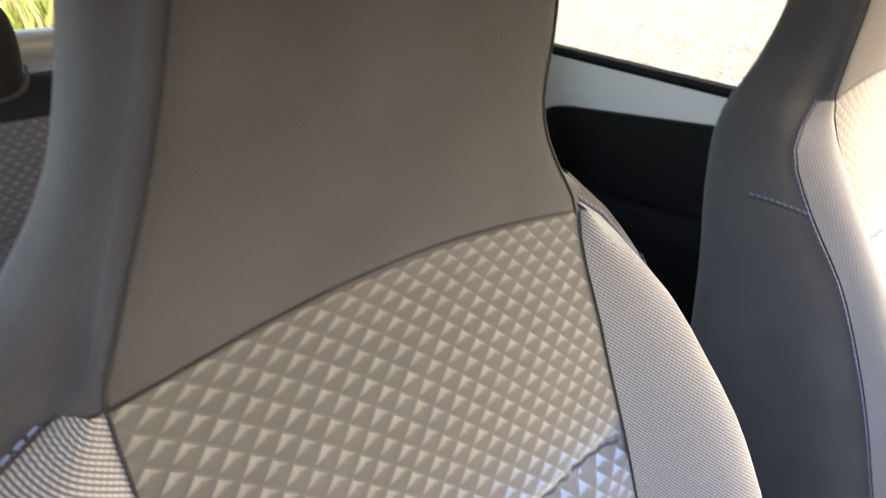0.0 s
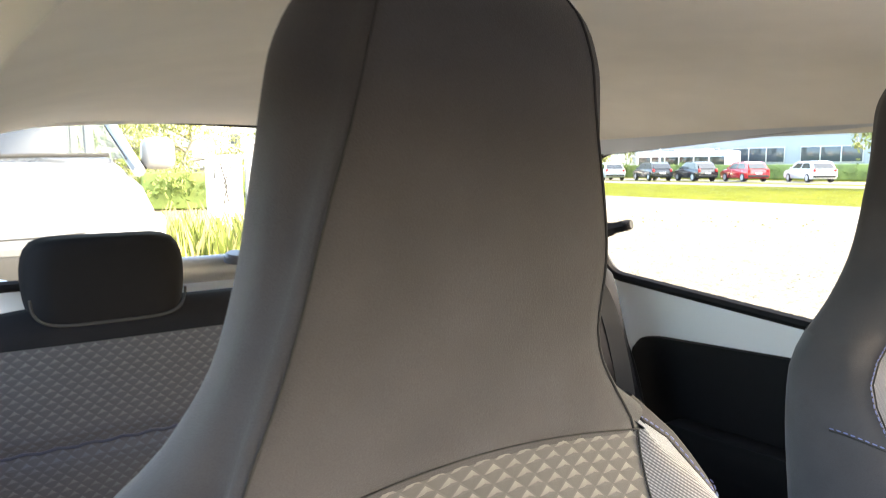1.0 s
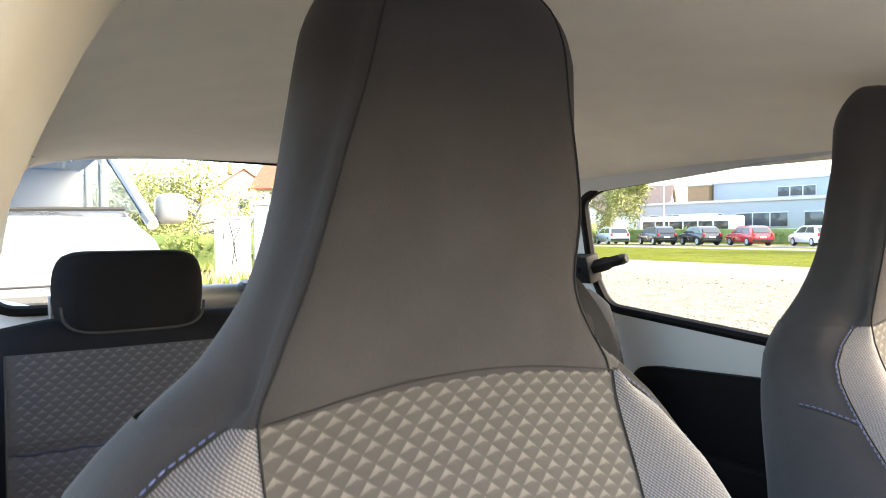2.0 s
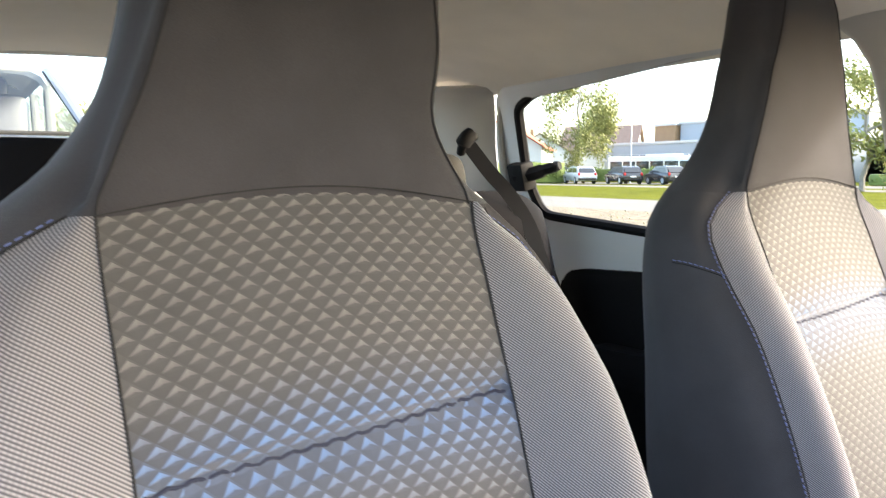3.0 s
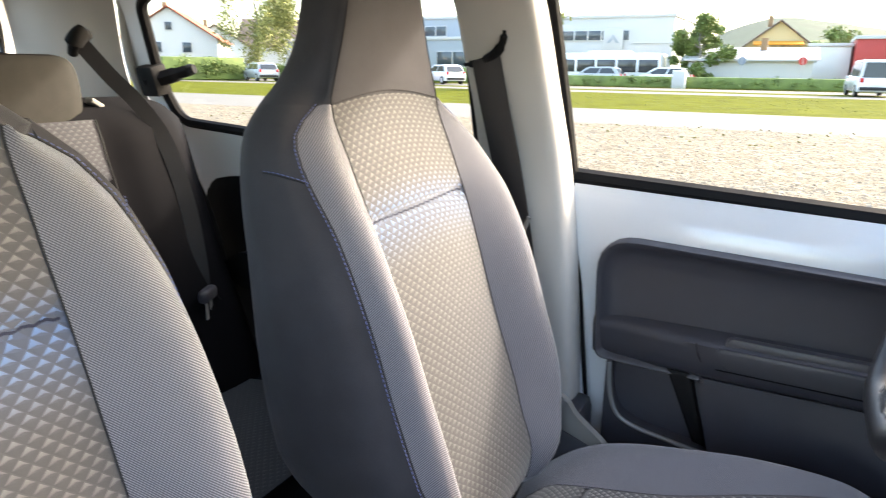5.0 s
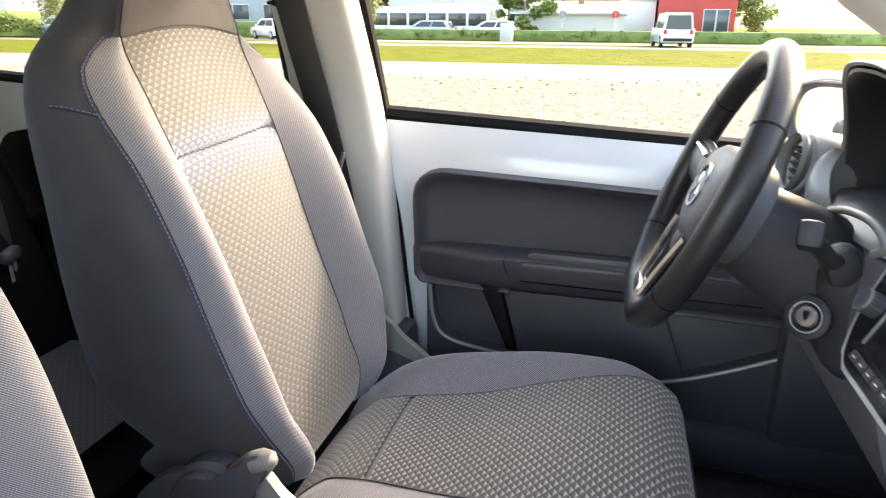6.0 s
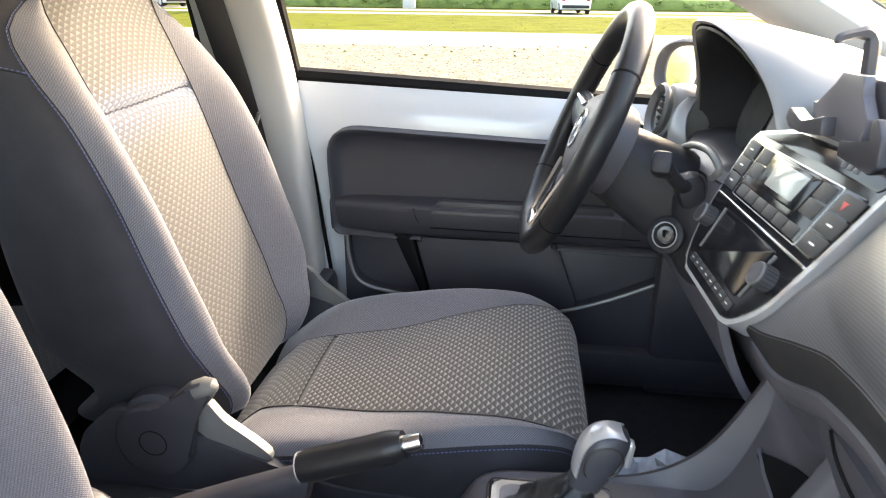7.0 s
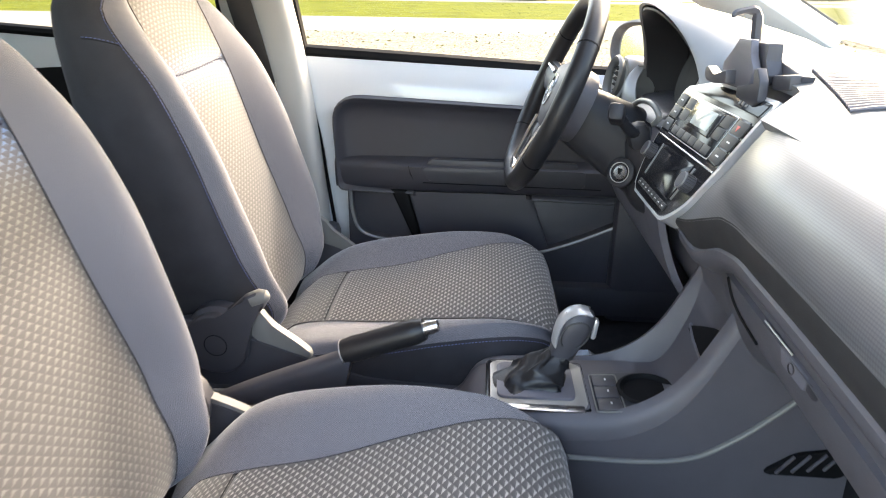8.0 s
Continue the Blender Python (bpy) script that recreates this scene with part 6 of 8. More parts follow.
part("knob_cap", sheet([[(0.004 + 0.0165 * u, p.y + 0.001 - 0.005 * abs(u) ** 3, p.z - 0.005 * abs(u) ** 3) for u in np.linspace(-1, 1, 9)] for p in trim_line], 0.0025), M["satin"], knob, "satin silver knob trim")
for s in (-1, 1):
    oval_line = [(0.004 + s * (0.0205 - 0.003 * max(0.0, -math.cos(a))), -0.754 + 0.0215 * math.copysign(abs(math.sin(a)) ** 0.8, math.sin(a)), 0.610 + 0.022 * math.cos(a) - 0.006 * math.sin(a)) for a in np.linspace(0, 2 * math.pi, 28, endpoint=False)]
    part("knob_inset", tube(oval_line, 0.0014, 6, closed=True), M["button"], knob)
part("release_button", rbox((0.004, -0.785, 0.614), (0.016, 0.009, 0.034), 0.004, (6, 0, 0)), M["satin"], knob, "silver release button")

# ---- handbrake ----
hb = thing("handbrake", "black handbrake lever with a chrome release button", "handbrake", (0, -0.3, 0.47))
body = []
for t in np.linspace(0, 1, 15):
    y = -0.175 - 0.225 * t
    top = 0.462 + 0.104 * t ** 0.92
    low = 0.440 + 0.040 * t
    w = 0.017 + 0.003 * math.sin(math.pi * t)
    body.append([(w * math.copysign(abs(math.cos(a)) ** 0.6, math.cos(a)), y - 0.012 * math.sin(a) * t, (top + low) / 2 + (top - low) / 2 * math.copysign(abs(math.sin(a)) ** 0.7, math.sin(a))) for a in np.linspace(0, 2 * math.pi, 24, endpoint=False)])
part("lever", loft(body), M["black"], hb, "black moulded lever body")
GR = [Vector((0, -0.392, 0.555)).lerp(Vector((0, -0.522, 0.603)), t) for t in np.linspace(0, 1, 12)]
part("grip", tube(GR, [0.0195, 0.021, 0.0215] + [0.021] * 7 + [0.0205, 0.017], 16), M["leather"], hb, "black leather grip")
part("grip_ring", tube([GR[0] + Vector((0, 0.0014, -0.0005)), GR[0] + Vector((0, 0.0, 0.0))], 0.0206, 16), M["satin"], hb, "silver ring")
part("release_button", tube([(0, -0.515, 0.600), (0, -0.532, 0.6065), (0, -0.543, 0.6105), (0, -0.545, 0.611)], [0.0115, 0.0115, 0.010, 0.004], 14), M["chrome"], hb, "chrome release button")
part("lever_gaiter", rbox((0.0, -0.235, 0.435), (0.075, 0.21, 0.02), 0.01, (0, 0, 0)), M["black"], hb)
part("gaiter_ring", tube([(x, y, 0.446) for x, y in rounded([(-0.036, -0.135), (0.036, -0.135), (0.036, -0.32), (-0.036, -0.32)], 0.03)], 0.003, 8, closed=True), M["silver"], hb, "grey ring round the lever slot")
bag = thing("plastic_bag", "crumpled clear plastic wrapping in the driver footwell", "plastic wrap", (0.14, -1.0, 0.40))
random.seed(11)
M["film"] = mat("milky_plastic_film", (0.62, 0.70, 0.82), 0.15, 0, 0.3, 60, 0.4, 90)
rows = [[(0.10 + 0.16 * i / 9, -0.80 - 0.26 * j / 11, 0.405 + 0.03 * random.random() + 0.015 * math.sin(i * 1.7 + j)) for i in range(10)] for j in range(12)]
part("film", sheet(rows, 0.002), M["film"], bag, angle=20)

# footwell: pedals and side carpet behind the wheel
tagged(part("wall_left_footwell", rbox((0.70, -1.12, 0.50), (0.05, 0.36, 0.46), 0.02), M["door"]), "black footwell side", "footwell wall", kind="structure")
# speaker grille low on the passenger side
spk = thing("side_grille", "black slotted grille low on the console flank", "grille", (-0.105, -1.02, 0.47))
part("grille_rim", prism(rounded([(-1.025, 0.448), (-1.070, 0.484), (-1.158, 0.500), (-1.142, 0.446)], 0.012), -0.112, -0.105, "x", 0.002), M["rubber"], spk)
for k in range(4):
    part("slat", rbox((-0.1135, -1.055 - 0.022 * k, 0.467 + 0.003 * k), (0.004, 0.004, 0.038), 0.001, (35, 0, 0)), M["dash_low"], spk)

# ---- rear seats ----
rear = thing("rear_bench", "dark grey cloth rear bench with woven middle panels", "rear seat", (0, 0.6, 0.4))


def rear_y(z):
    return spl(z, (0.45, 0.60, 0.80, 0.95, 1.04, 1.07), (0.52, 0.575, 0.655, 0.705, 0.735, 0.765))


rows = []
for z in list(np.linspace(0.42, 1.045, 20)):
    rows.append([(x, rear_y(z) - 0.032 * math.exp(-(((x - 0.50) / 0.085) ** 4)) * min(1.0, (1.06 - z) / 0.05) + 0.012 * math.exp(-((abs(x) - 0.0) / 0.02) ** 2) + 0.05 * max(0, (abs(x) - 0.56) / 0.09) ** 2, z - 0.03 * max(0, (abs(x) - 0.5) / 0.15) ** 2) for x in np.linspace(-0.65, 0.65, 66)])
for t in (0.25, 0.5, 0.75, 1.0):
    a = t * math.pi / 2
    rows.append([(x, rear_y(1.045) + 0.07 * t + 0.012 * math.exp(-(abs(x) / 0.02) ** 2) + 0.05 * max(0, (abs(x) - 0.56) / 0.09) ** 2, 1.045 + 0.030 * math.sin(a) - 0.03 * max(0, (abs(x) - 0.5) / 0.15) ** 2) for x in np.linspace(-0.65, 0.65, 66)])
rows.append([(x, 0.90, 1.03) for x in np.linspace(-0.65, 0.65, 66)])
part("backrest", sheet(rows, 0.02), M["rear_cover_shaded"], rear, "cloth backrest darkened for cabin shade")
for cx, half in ((-0.315, 0.275), (0.20, 0.185)):
    def rp(u, v, cx=cx, half=half):
        z = 0.50 + 0.535 * v
        s = 2 * u - 1
        fold = 0.008 * math.exp(-(((z - 0.905) / 0.010) ** 2))
        return Vector((cx + s * half, rear_y(z) - 0.012 + 0.008 * s**4 + fold, z)), Vector((0, -0.95, 0.3))
    quilt("backrest_panel", rp, 2 * half, 0.53, 0.0165, rear, 0.757, label="woven triangle cloth darkened for cabin shade, with a blue crease", material="pyramid_shaded")
    part("crease_seam", tube([rp(u, 0.757)[0] + Vector((0, -0.002, 0.0015 * math.sin(u * 90))) for u in np.linspace(0.02, 0.98, 50)], 0.0022, 6), M["crease"], rear, "dark blue stitched crease")
    for s in (-1, 1):
        line = [Vector((cx + s * (half + 0.001), rear_y(z) - 0.008, z)) for z in np.linspace(0.48, 1.035, 16)]
        part("panel_piping", tube(line, 0.0015, 6), M["seam"], rear)
rows = []
for y in np.linspace(0.10, 0.60, 16):
    t = (y - 0.10) / 0.5
    rows.append([(x, y, 0.475 - 0.04 * t + 0.015 * math.sin(math.pi * t) - 0.06 * max(0, 0.12 - t) / 0.12 - 0.012 * math.exp(-(x / 0.03) ** 2)) for x in np.linspace(-0.62, 0.62, 40)])
part("cushion", sheet(rows, 0.08), M["rear_cover_shaded"], rear)
for cx in (-0.33, 0.33):
    def cp(u, v, cx=cx):
        y = 0.14 + 0.38 * v
        t = (y - 0.10) / 0.5
        return Vector((cx + (2 * u - 1) * 0.20, y, 0.482 - 0.04 * t + 0.015 * math.sin(math.pi * t))), Vector((0, 0, 1))
    quilt("cushion_panel", cp, 0.40, 0.38, 0.0165, rear, None, label="woven triangle cloth darkened for the deep shade on the cushion", material="pyramid_deep_shade")


def rear_headrest(cx, y, label, cloth_name="rear_cover_shaded", half=0.126, mid=1.095, tall=0.080, deep=0.048, square=0.36, flare=0.0):
    h = thing("rear_headrest", label, "headrest", (cx, y, 1.03), "rear headrests")
    rings = []
    for t in np.linspace(0, 1, 15):
        a = (t - 0.5) * math.pi
        s = max(0.10, math.cos(a)) ** 0.24
        z = mid + tall * math.sin(a)
        w, d = half * (0.84 + 0.16 * t) * s, deep * s
        rings.append([(cx + w * (1 + flare * math.sin(b)) * math.copysign(abs(math.cos(b)) ** square, math.cos(b)), y - (0.012 + 0.3 * (deep - 0.048)) * (t - 0.5) + d * math.copysign(abs(math.sin(b)) ** 0.6, math.sin(b)), z) for b in np.linspace(0, 2 * math.pi, 36, endpoint=False)])
    part("pad", loft(rings), M["rear_cover_shaded"], h, "cloth headrest pad, shade in its near-black colour", angle=80)
    # lighter front panel: sunlight put into the cloth colour
    if cloth_name != "rear_cover_shaded":
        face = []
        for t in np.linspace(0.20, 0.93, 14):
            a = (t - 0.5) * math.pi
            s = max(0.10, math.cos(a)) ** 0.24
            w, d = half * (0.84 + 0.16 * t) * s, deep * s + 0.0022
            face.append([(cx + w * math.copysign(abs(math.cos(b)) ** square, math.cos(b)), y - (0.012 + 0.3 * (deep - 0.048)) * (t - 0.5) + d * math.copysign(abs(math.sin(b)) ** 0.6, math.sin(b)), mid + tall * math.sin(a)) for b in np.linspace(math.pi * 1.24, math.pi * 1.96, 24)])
        part("front_panel", sheet(face, 0.002), M[cloth_name], h, "cloth front panel in a sunlit tone")
        hem = [Vector(p) + Vector((0, -0.0012, 0.004)) for p in face[0]]
        stitches("panel_stitching", hem, h, 0.008, 0.005, 0.0006)
    line = [(cx + (half - 0.016) * math.copysign(abs(math.cos(b)) ** 0.4, math.cos(b)), y - deep + 0.002 - 0.0015 * abs(math.sin(b)) + (deep - 0.048) * 0.5 * math.cos(b) ** 4, mid + 0.011 + (tall - 0.024) * math.copysign(abs(math.sin(b)) ** 0.5, math.sin(b))) for b in np.linspace(math.pi * 1.02, math.pi * 1.98, 28)]
    part("pad_piping", tube(line, 0.0022, 6), M["seam"], h)
    for s in (-1, 1):
        part("post", tube([(cx + s * 0.06, y + 0.005, 1.0), (cx + s * 0.06, y, 1.06)], 0.006, 10), M["chrome"], h)
    return h


rear_headrest(-0.420, 0.805, "cloth rear headrest raised on its posts, shade in its colour", half=0.117, mid=1.097, tall=0.078, deep=0.055, square=0.28, flare=0.11)
rear_headrest(0.262, 0.805, "cloth rear headrest with sunlight in the colour of its front", "rear_pad_lit", 0.140, 1.052, 0.108, 0.072, 0.46)

# ---- belts ----


def strap(line, width, normal, n=8, thick=0.0022):
    """A flat band along points."""
    pts = smooth_line(line, n)
    bm, rows = bmesh.new(), []
    for i, p in enumerate(pts):
        t = (pts[min(i + 1, len(pts) - 1)] - pts[max(i - 1, 0)]).normalized()
        nn = Vector(normal)
        s = t.cross(nn).normalized() * width / 2
        k = t.cross(s).normalized() * thick / 2
        rows.append([p - s + k, p - s * 0.3 + k * 2, p + s * 0.3 + k * 2, p + s + k, p + s - k, p - s - k])
    return loft(rows)


b1 = thing("front_seat_belt", "black driver seat belt hanging from its pillar slot", "seat belt", (0.63, -0.03, 0.5))
slot = smooth_line([(0.622, 0.012, 1.150), (0.621, -0.016, 1.153), (0.618, -0.046, 1.166), (0.612, -0.064, 1.186), (0.606, -0.070, 1.206)], 6)
part("belt_guide", tube(slot, [0.004] * 3 + [0.008] * 6 + [0.011] * 8 + [0.008] * 5 + [0.004] * 3, 10, flat=0.8), M["rubber"], b1, "black curved belt guide")
part("webbing", strap([(0.612, -0.034, 1.160), (0.628, -0.046, 1.08), (0.648, -0.070, 0.95), (0.660, -0.095, 0.80), (0.664, -0.115, 0.62), (0.664, -0.13, 0.45)], 0.052, (-1, -0.15, 0)), M["belt"], b1)
part("belt_stop", rbox((0.650, -0.105, 0.86), (0.006, 0.008, 0.045), 0.002, (20, 0, 0)), M["silver"], b1)
b2 = thing("rear_seat_belt", "black rear seat belt lying over the backrest with its buckle tongue", "seat belt", (0.45, 0.7, 0.6))
part("belt_guide", tube(smooth_line([(0.437, 0.845, 1.165), (0.428, 0.825, 1.185), (0.445, 0.82, 1.205), (0.462, 0.828, 1.20)], 5), [0.011] * 5 + [0.019] * 6 + [0.012] * 5, 10), M["rubber"], b2, "black belt guide")
part("webbing", strap([(0.445, 0.828, 1.185), (0.466, 0.775, 1.12), (0.488, 0.722, 1.062), (0.508, 0.672, 0.98), (0.515, 0.630, 0.85), (0.502, 0.595, 0.74), (0.490, 0.575, 0.645)], 0.034, (-0.55, -0.8, 0.2)), M["belt"], b2)
part("tongue_grip", rbox((0.482, 0.553, 0.665), (0.060, 0.024, 0.030), 0.010, (0, 0, 25), 3), M["black"], b2, "black tongue grip")
for dx in (-0.010, 0.010):
    part("tongue", rbox((0.482 + dx, 0.552 + 0.47 * dx, 0.633), (0.011, 0.003, 0.044), 0.001, (0, 0, 25)), M["satin"], b2, "steel buckle tongue")
part("lower_webbing", strap([(0.495, 0.575, 0.66), (0.53, 0.56, 0.56), (0.57, 0.545, 0.46)], 0.046, (-0.55, -0.8, 0.2)), M["belt"], b2)
part("belt_latch", rbox((0.415, 0.762, 1.064), (0.04, 0.02, 0.012), 0.004, (0, 25, 20)), M["silver"], b2, "silver backrest latch")
b3 = thing("rear_door_strap", "black webbing running down beside the rear door", "seat belt", (0.62, 0.75, 0.6))
part("webbing", strap([(0.600, 0.835, 1.03), (0.625, 0.78, 0.92), (0.645, 0.735, 0.80), (0.652, 0.70, 0.66), (0.65, 0.67, 0.5)], 0.05, (-0.8, -0.6, 0)), M["belt"], b3)

# ---- outside: ground ----
M["gravel"] = mat("pale_gravel", (0.20, 0.166, 0.120), 0.95, 0, 0.35, 2.2, 0.9, 28, 0.12)
nt = M["gravel"].node_tree
bs, tc, vo = nt.nodes["Principled BSDF"], nt.nodes.new("ShaderNodeTexCoord"), nt.nodes.new("ShaderNodeTexVoronoi")
vo.inputs["Scale"].default_value = 17
nt.links.new(tc.outputs["Object"], vo.inputs["Vector"])
cell, hsv, vb = nt.nodes.new("ShaderNodeMapRange"), nt.nodes.new("ShaderNodeHueSaturation"), nt.nodes.new("ShaderNodeBump")
cell.inputs["To Min"].default_value, cell.inputs["To Max"].default_value = 0.6, 1.4
sp = nt.nodes.new("ShaderNodeSeparateColor")
nt.links.new(vo.outputs["Color"], sp.inputs[0])
nt.links.new(sp.outputs[0], cell.inputs["Value"])
nt.links.new(cell.outputs[0], hsv.inputs["Value"])
nt.links.new(bs.inputs["Base Color"].links[0].from_socket, hsv.inputs["Color"])
nt.links.new(hsv.outputs[0], bs.inputs["Base Color"])
vb.inputs["Strength"].default_value, vb.inputs["Distance"].default_value, vb.invert = 0.9, 0.02, True
nt.links.new(vo.outputs["Distance"], vb.inputs["Height"])
nt.links.new(bs.inputs["Normal"].links[0].from_socket, vb.inputs["Normal"])
nt.links.new(vb.outputs["Normal"], bs.inputs["Normal"])
M["asphalt"] = mat("pale_dusty_asphalt", (0.145, 0.134, 0.12), 0.92, 0, 0.15, 0.7, 0.4, 60)
M["grass"] = mat("meadow_grass", (0.100, 0.106, 0.012), 0.95, 0, 0.45, 0.9, 0.9, 18, 0.02)
BANDS = [(-400, "grass"), (-40, "gravel"), (14.6, "asphalt"), (20.6, "grass"), (36.6, "asphalt"), (40.4, "grass"), (43.5, "asphalt"), (49.5, "grass"), (900, None)]
bm = bmesh.new()
names = ["gravel", "asphalt", "grass"]
ysteps = [-900, -120, -40, -15, 0, 15, 26, 60, 150, 900]
for (x0, k), (x1, _) in zip(BANDS, BANDS[1:]):
    for y0, y1 in zip(ysteps, ysteps[1:]):
        f = bm.faces.new([bm.verts.new(p) for p in ((x0, y0, 0), (x1, y0, 0), (x1, y1, 0), (x0, y1, 0))])
        kk = "grass" if (x0 == -40 and y0 >= 26) else k
        f.material_index = names.index(kk)
bmesh.ops.remove_doubles(bm, verts=bm.verts, dist=1e-4)
ground = part("ground", bm, M["gravel"], shade=False)
ground.data.materials.append(M["asphalt"])
ground.data.materials.append(M["grass"])
tagged(ground, "pale gravel lot with a dusty lane and grass verges", "ground", kind="structure")

# ---- outside: loose stones, vehicles, houses, trees ----
random.seed(21)


def spot(bearing, far):
    """A place on the ground by its bearing from the car's rear axis towards the driver's side, and its distance."""
    return Vector((-0.45 + far * math.sin(radians(bearing)), -0.45 + far * math.cos(radians(bearing)), 0))


def stones(n, xr, yr, smin, smax):
    verts, faces = [], []
    base = [(1, 0, 0), (0, 1, 0), (-1, 0, 0), (0, -1, 0), (0, 0, 1)]
    for _ in range(n):
        x, y = random.uniform(*xr), random.uniform(*yr)
        s, a = random.uniform(smin, smax), random.uniform(0, 6.3)
        k = len(verts)
        for p in base:
            px, py = p[0] * random.uniform(0.6, 1.2), p[1] * random.uniform(0.6, 1.2)
            verts.append((x + s * (px * math.cos(a) - py * math.sin(a)), y + s * (px * math.sin(a) + py * math.cos(a)), s * p[2] * random.uniform(0.25, 0.5) - 0.002))
        faces += [(k, k + 1, k + 4), (k + 1, k + 2, k + 4), (k + 2, k + 3, k + 4), (k + 3, k, k + 4)]
    return verts, faces


M["stone"] = mat("pale_gravel_stone", (0.205, 0.18, 0.14), 0.9, 0, 0.3, 9, 0.4, 60)
nt = M["stone"].node_tree
geo, hs = nt.nodes.new("ShaderNodeNewGeometry"), nt.nodes.new("ShaderNodeHueSaturation")
mr = nt.nodes.new("ShaderNodeMapRange")
mr.inputs["To Min"].default_value, mr.inputs["To Max"].default_value = 0.62, 1.35
nt.links.new(geo.outputs["Random Per Island"], mr.inputs["Value"])
nt.links.new(mr.outputs[0], hs.inputs["Value"])
src_col = nt.nodes["Principled BSDF"].inputs["Base Color"].links[0].from_socket
nt.links.new(src_col, hs.inputs["Color"])
nt.links.new(hs.outputs[0], nt.nodes["Principled BSDF"].inputs["Base Color"])
v1, f1 = stones(12000, (1.6, 7.5), (-5, 7), 0.012, 0.036)
v2, f2 = stones(14000, (6.0, 14.8), (-9, 16), 0.014, 0.045)
off = len(v1)
tagged(mesh_part("gravel", v1 + v2, f1 + [tuple(i + off for i in f) for f in f2], M["stone"], smooth=False), "loose pale gravel stones on the lot", "gravel", kind="stuff")

M["blade"] = mat("grass_blade", (0.11, 0.14, 0.02), 0.8, 0, 0.4, 2.0, 0.1, 60)
M["dry"] = mat("dry_grass_blade", (0.26, 0.22, 0.09), 0.85, 0, 0.4, 3.0, 0.1, 60)


def tufts(n, xr, yr, hmin, hmax, wide=0.012, lean=0.35):
    verts, faces = [], []
    for _ in range(n):
        x, y, h, a = random.uniform(*xr), random.uniform(*yr), random.uniform(hmin, hmax), random.uniform(0, 6.3)
        dx, dy, l = math.cos(a) * wide, math.sin(a) * wide, random.uniform(-lean, lean) * h
        k = len(verts)
        verts += [(x - dx, y - dy, 0), (x + dx, y + dy, 0), (x + dx * 0.6 + l * 0.4, y + dy * 0.6, h * 0.6), (x + l, y - dx, h)]
        faces += [(k, k + 1, k + 2), (k, k + 2, k + 3)]
    return verts, faces


v, f = tufts(6000, (20.7, 36.5), (-22, 34), 0.003, 0.010, 0.05, 9.0)
tagged(mesh_part("grass", v, f, M["blade"], smooth=False), "bright green verge grass beyond the lane", "grass", kind="stuff")
v, f = tufts(2600, (0.9, 4.2), (7.0, 10.2), 0.15, 0.75, 0.014)
tagged(mesh_part("tall_grass", v, f, M["blade"], smooth=False), "tall green weeds round the switch boxes", "grass", kind="stuff")
v, f = tufts(500, (0.9, 4.2), (6.8, 10.0), 0.3, 0.85, 0.010)
tagged(mesh_part("dry_grass", v, f, M["dry"], smooth=False), "dry yellow stalks among the weeds", "grass", kind="stuff")
v, f = tufts(200, (11.0, 15.0), (-8, 12), 0.015, 0.04, 0.04)
tagged(mesh_part("grass", v, f, M["dry"], smooth=False), "thin dry grass along the gravel edge", "grass", kind="stuff")

M["leaf"] = mat("green_leaf", (0.15, 0.20, 0.05), 0.7, 0, 0.5, 1.5, 0.1, 30)
M["birch_leaf"] = mat("yellow_green_birch_leaf", (0.23, 0.24, 0.075), 0.8, 0, 0.5, 1.2, 0.1, 30)
M["bark"] = mat("grey_bark", (0.22, 0.20, 0.17), 0.9, 0, 0.4, 6, 0.8, 40)
M["conifer"] = mat("conifer_needles", (0.085, 0.12, 0.03), 0.8, 0, 0.4, 2, 0.1, 30)


def leaf_cloud(clumps, n, size):
    """Small bent leaf cards scattered in uneven clumps (centre, radii)."""
    verts, faces = [], []
    weight = [c[1][0] * c[1][1] * c[1][2] for c in clumps]
    for (c, r) in random.choices(clumps, weight, k=n):
        while True:
            p = Vector((random.uniform(-1, 1), random.uniform(-1, 1), random.uniform(-1, 1)))
            if 0.15 < p.length < 1:
                break
        p = p * (0.55 + 0.45 * random.random())
        q = Vector((c[0] + p.x * r[0], c[1] + p.y * r[1], c[2] + p.z * r[2]))
        a, b = Vector((random.gauss(0, 1), random.gauss(0, 1), random.gauss(0, 1))).normalized(), Vector((random.gauss(0, 1), random.gauss(0, 1), random.gauss(0, 0.6))).normalized()
        s = size * random.uniform(0.6, 1.4)
        k = len(verts)
        verts += [q - a * s, q + b * s * 0.5, q + a * s, q - b * s * 0.5 + Vector((0, 0, -0.2 * s))]
        faces += [(k, k + 1, k + 2), (k, k + 2, k + 3)]
    return verts, faces


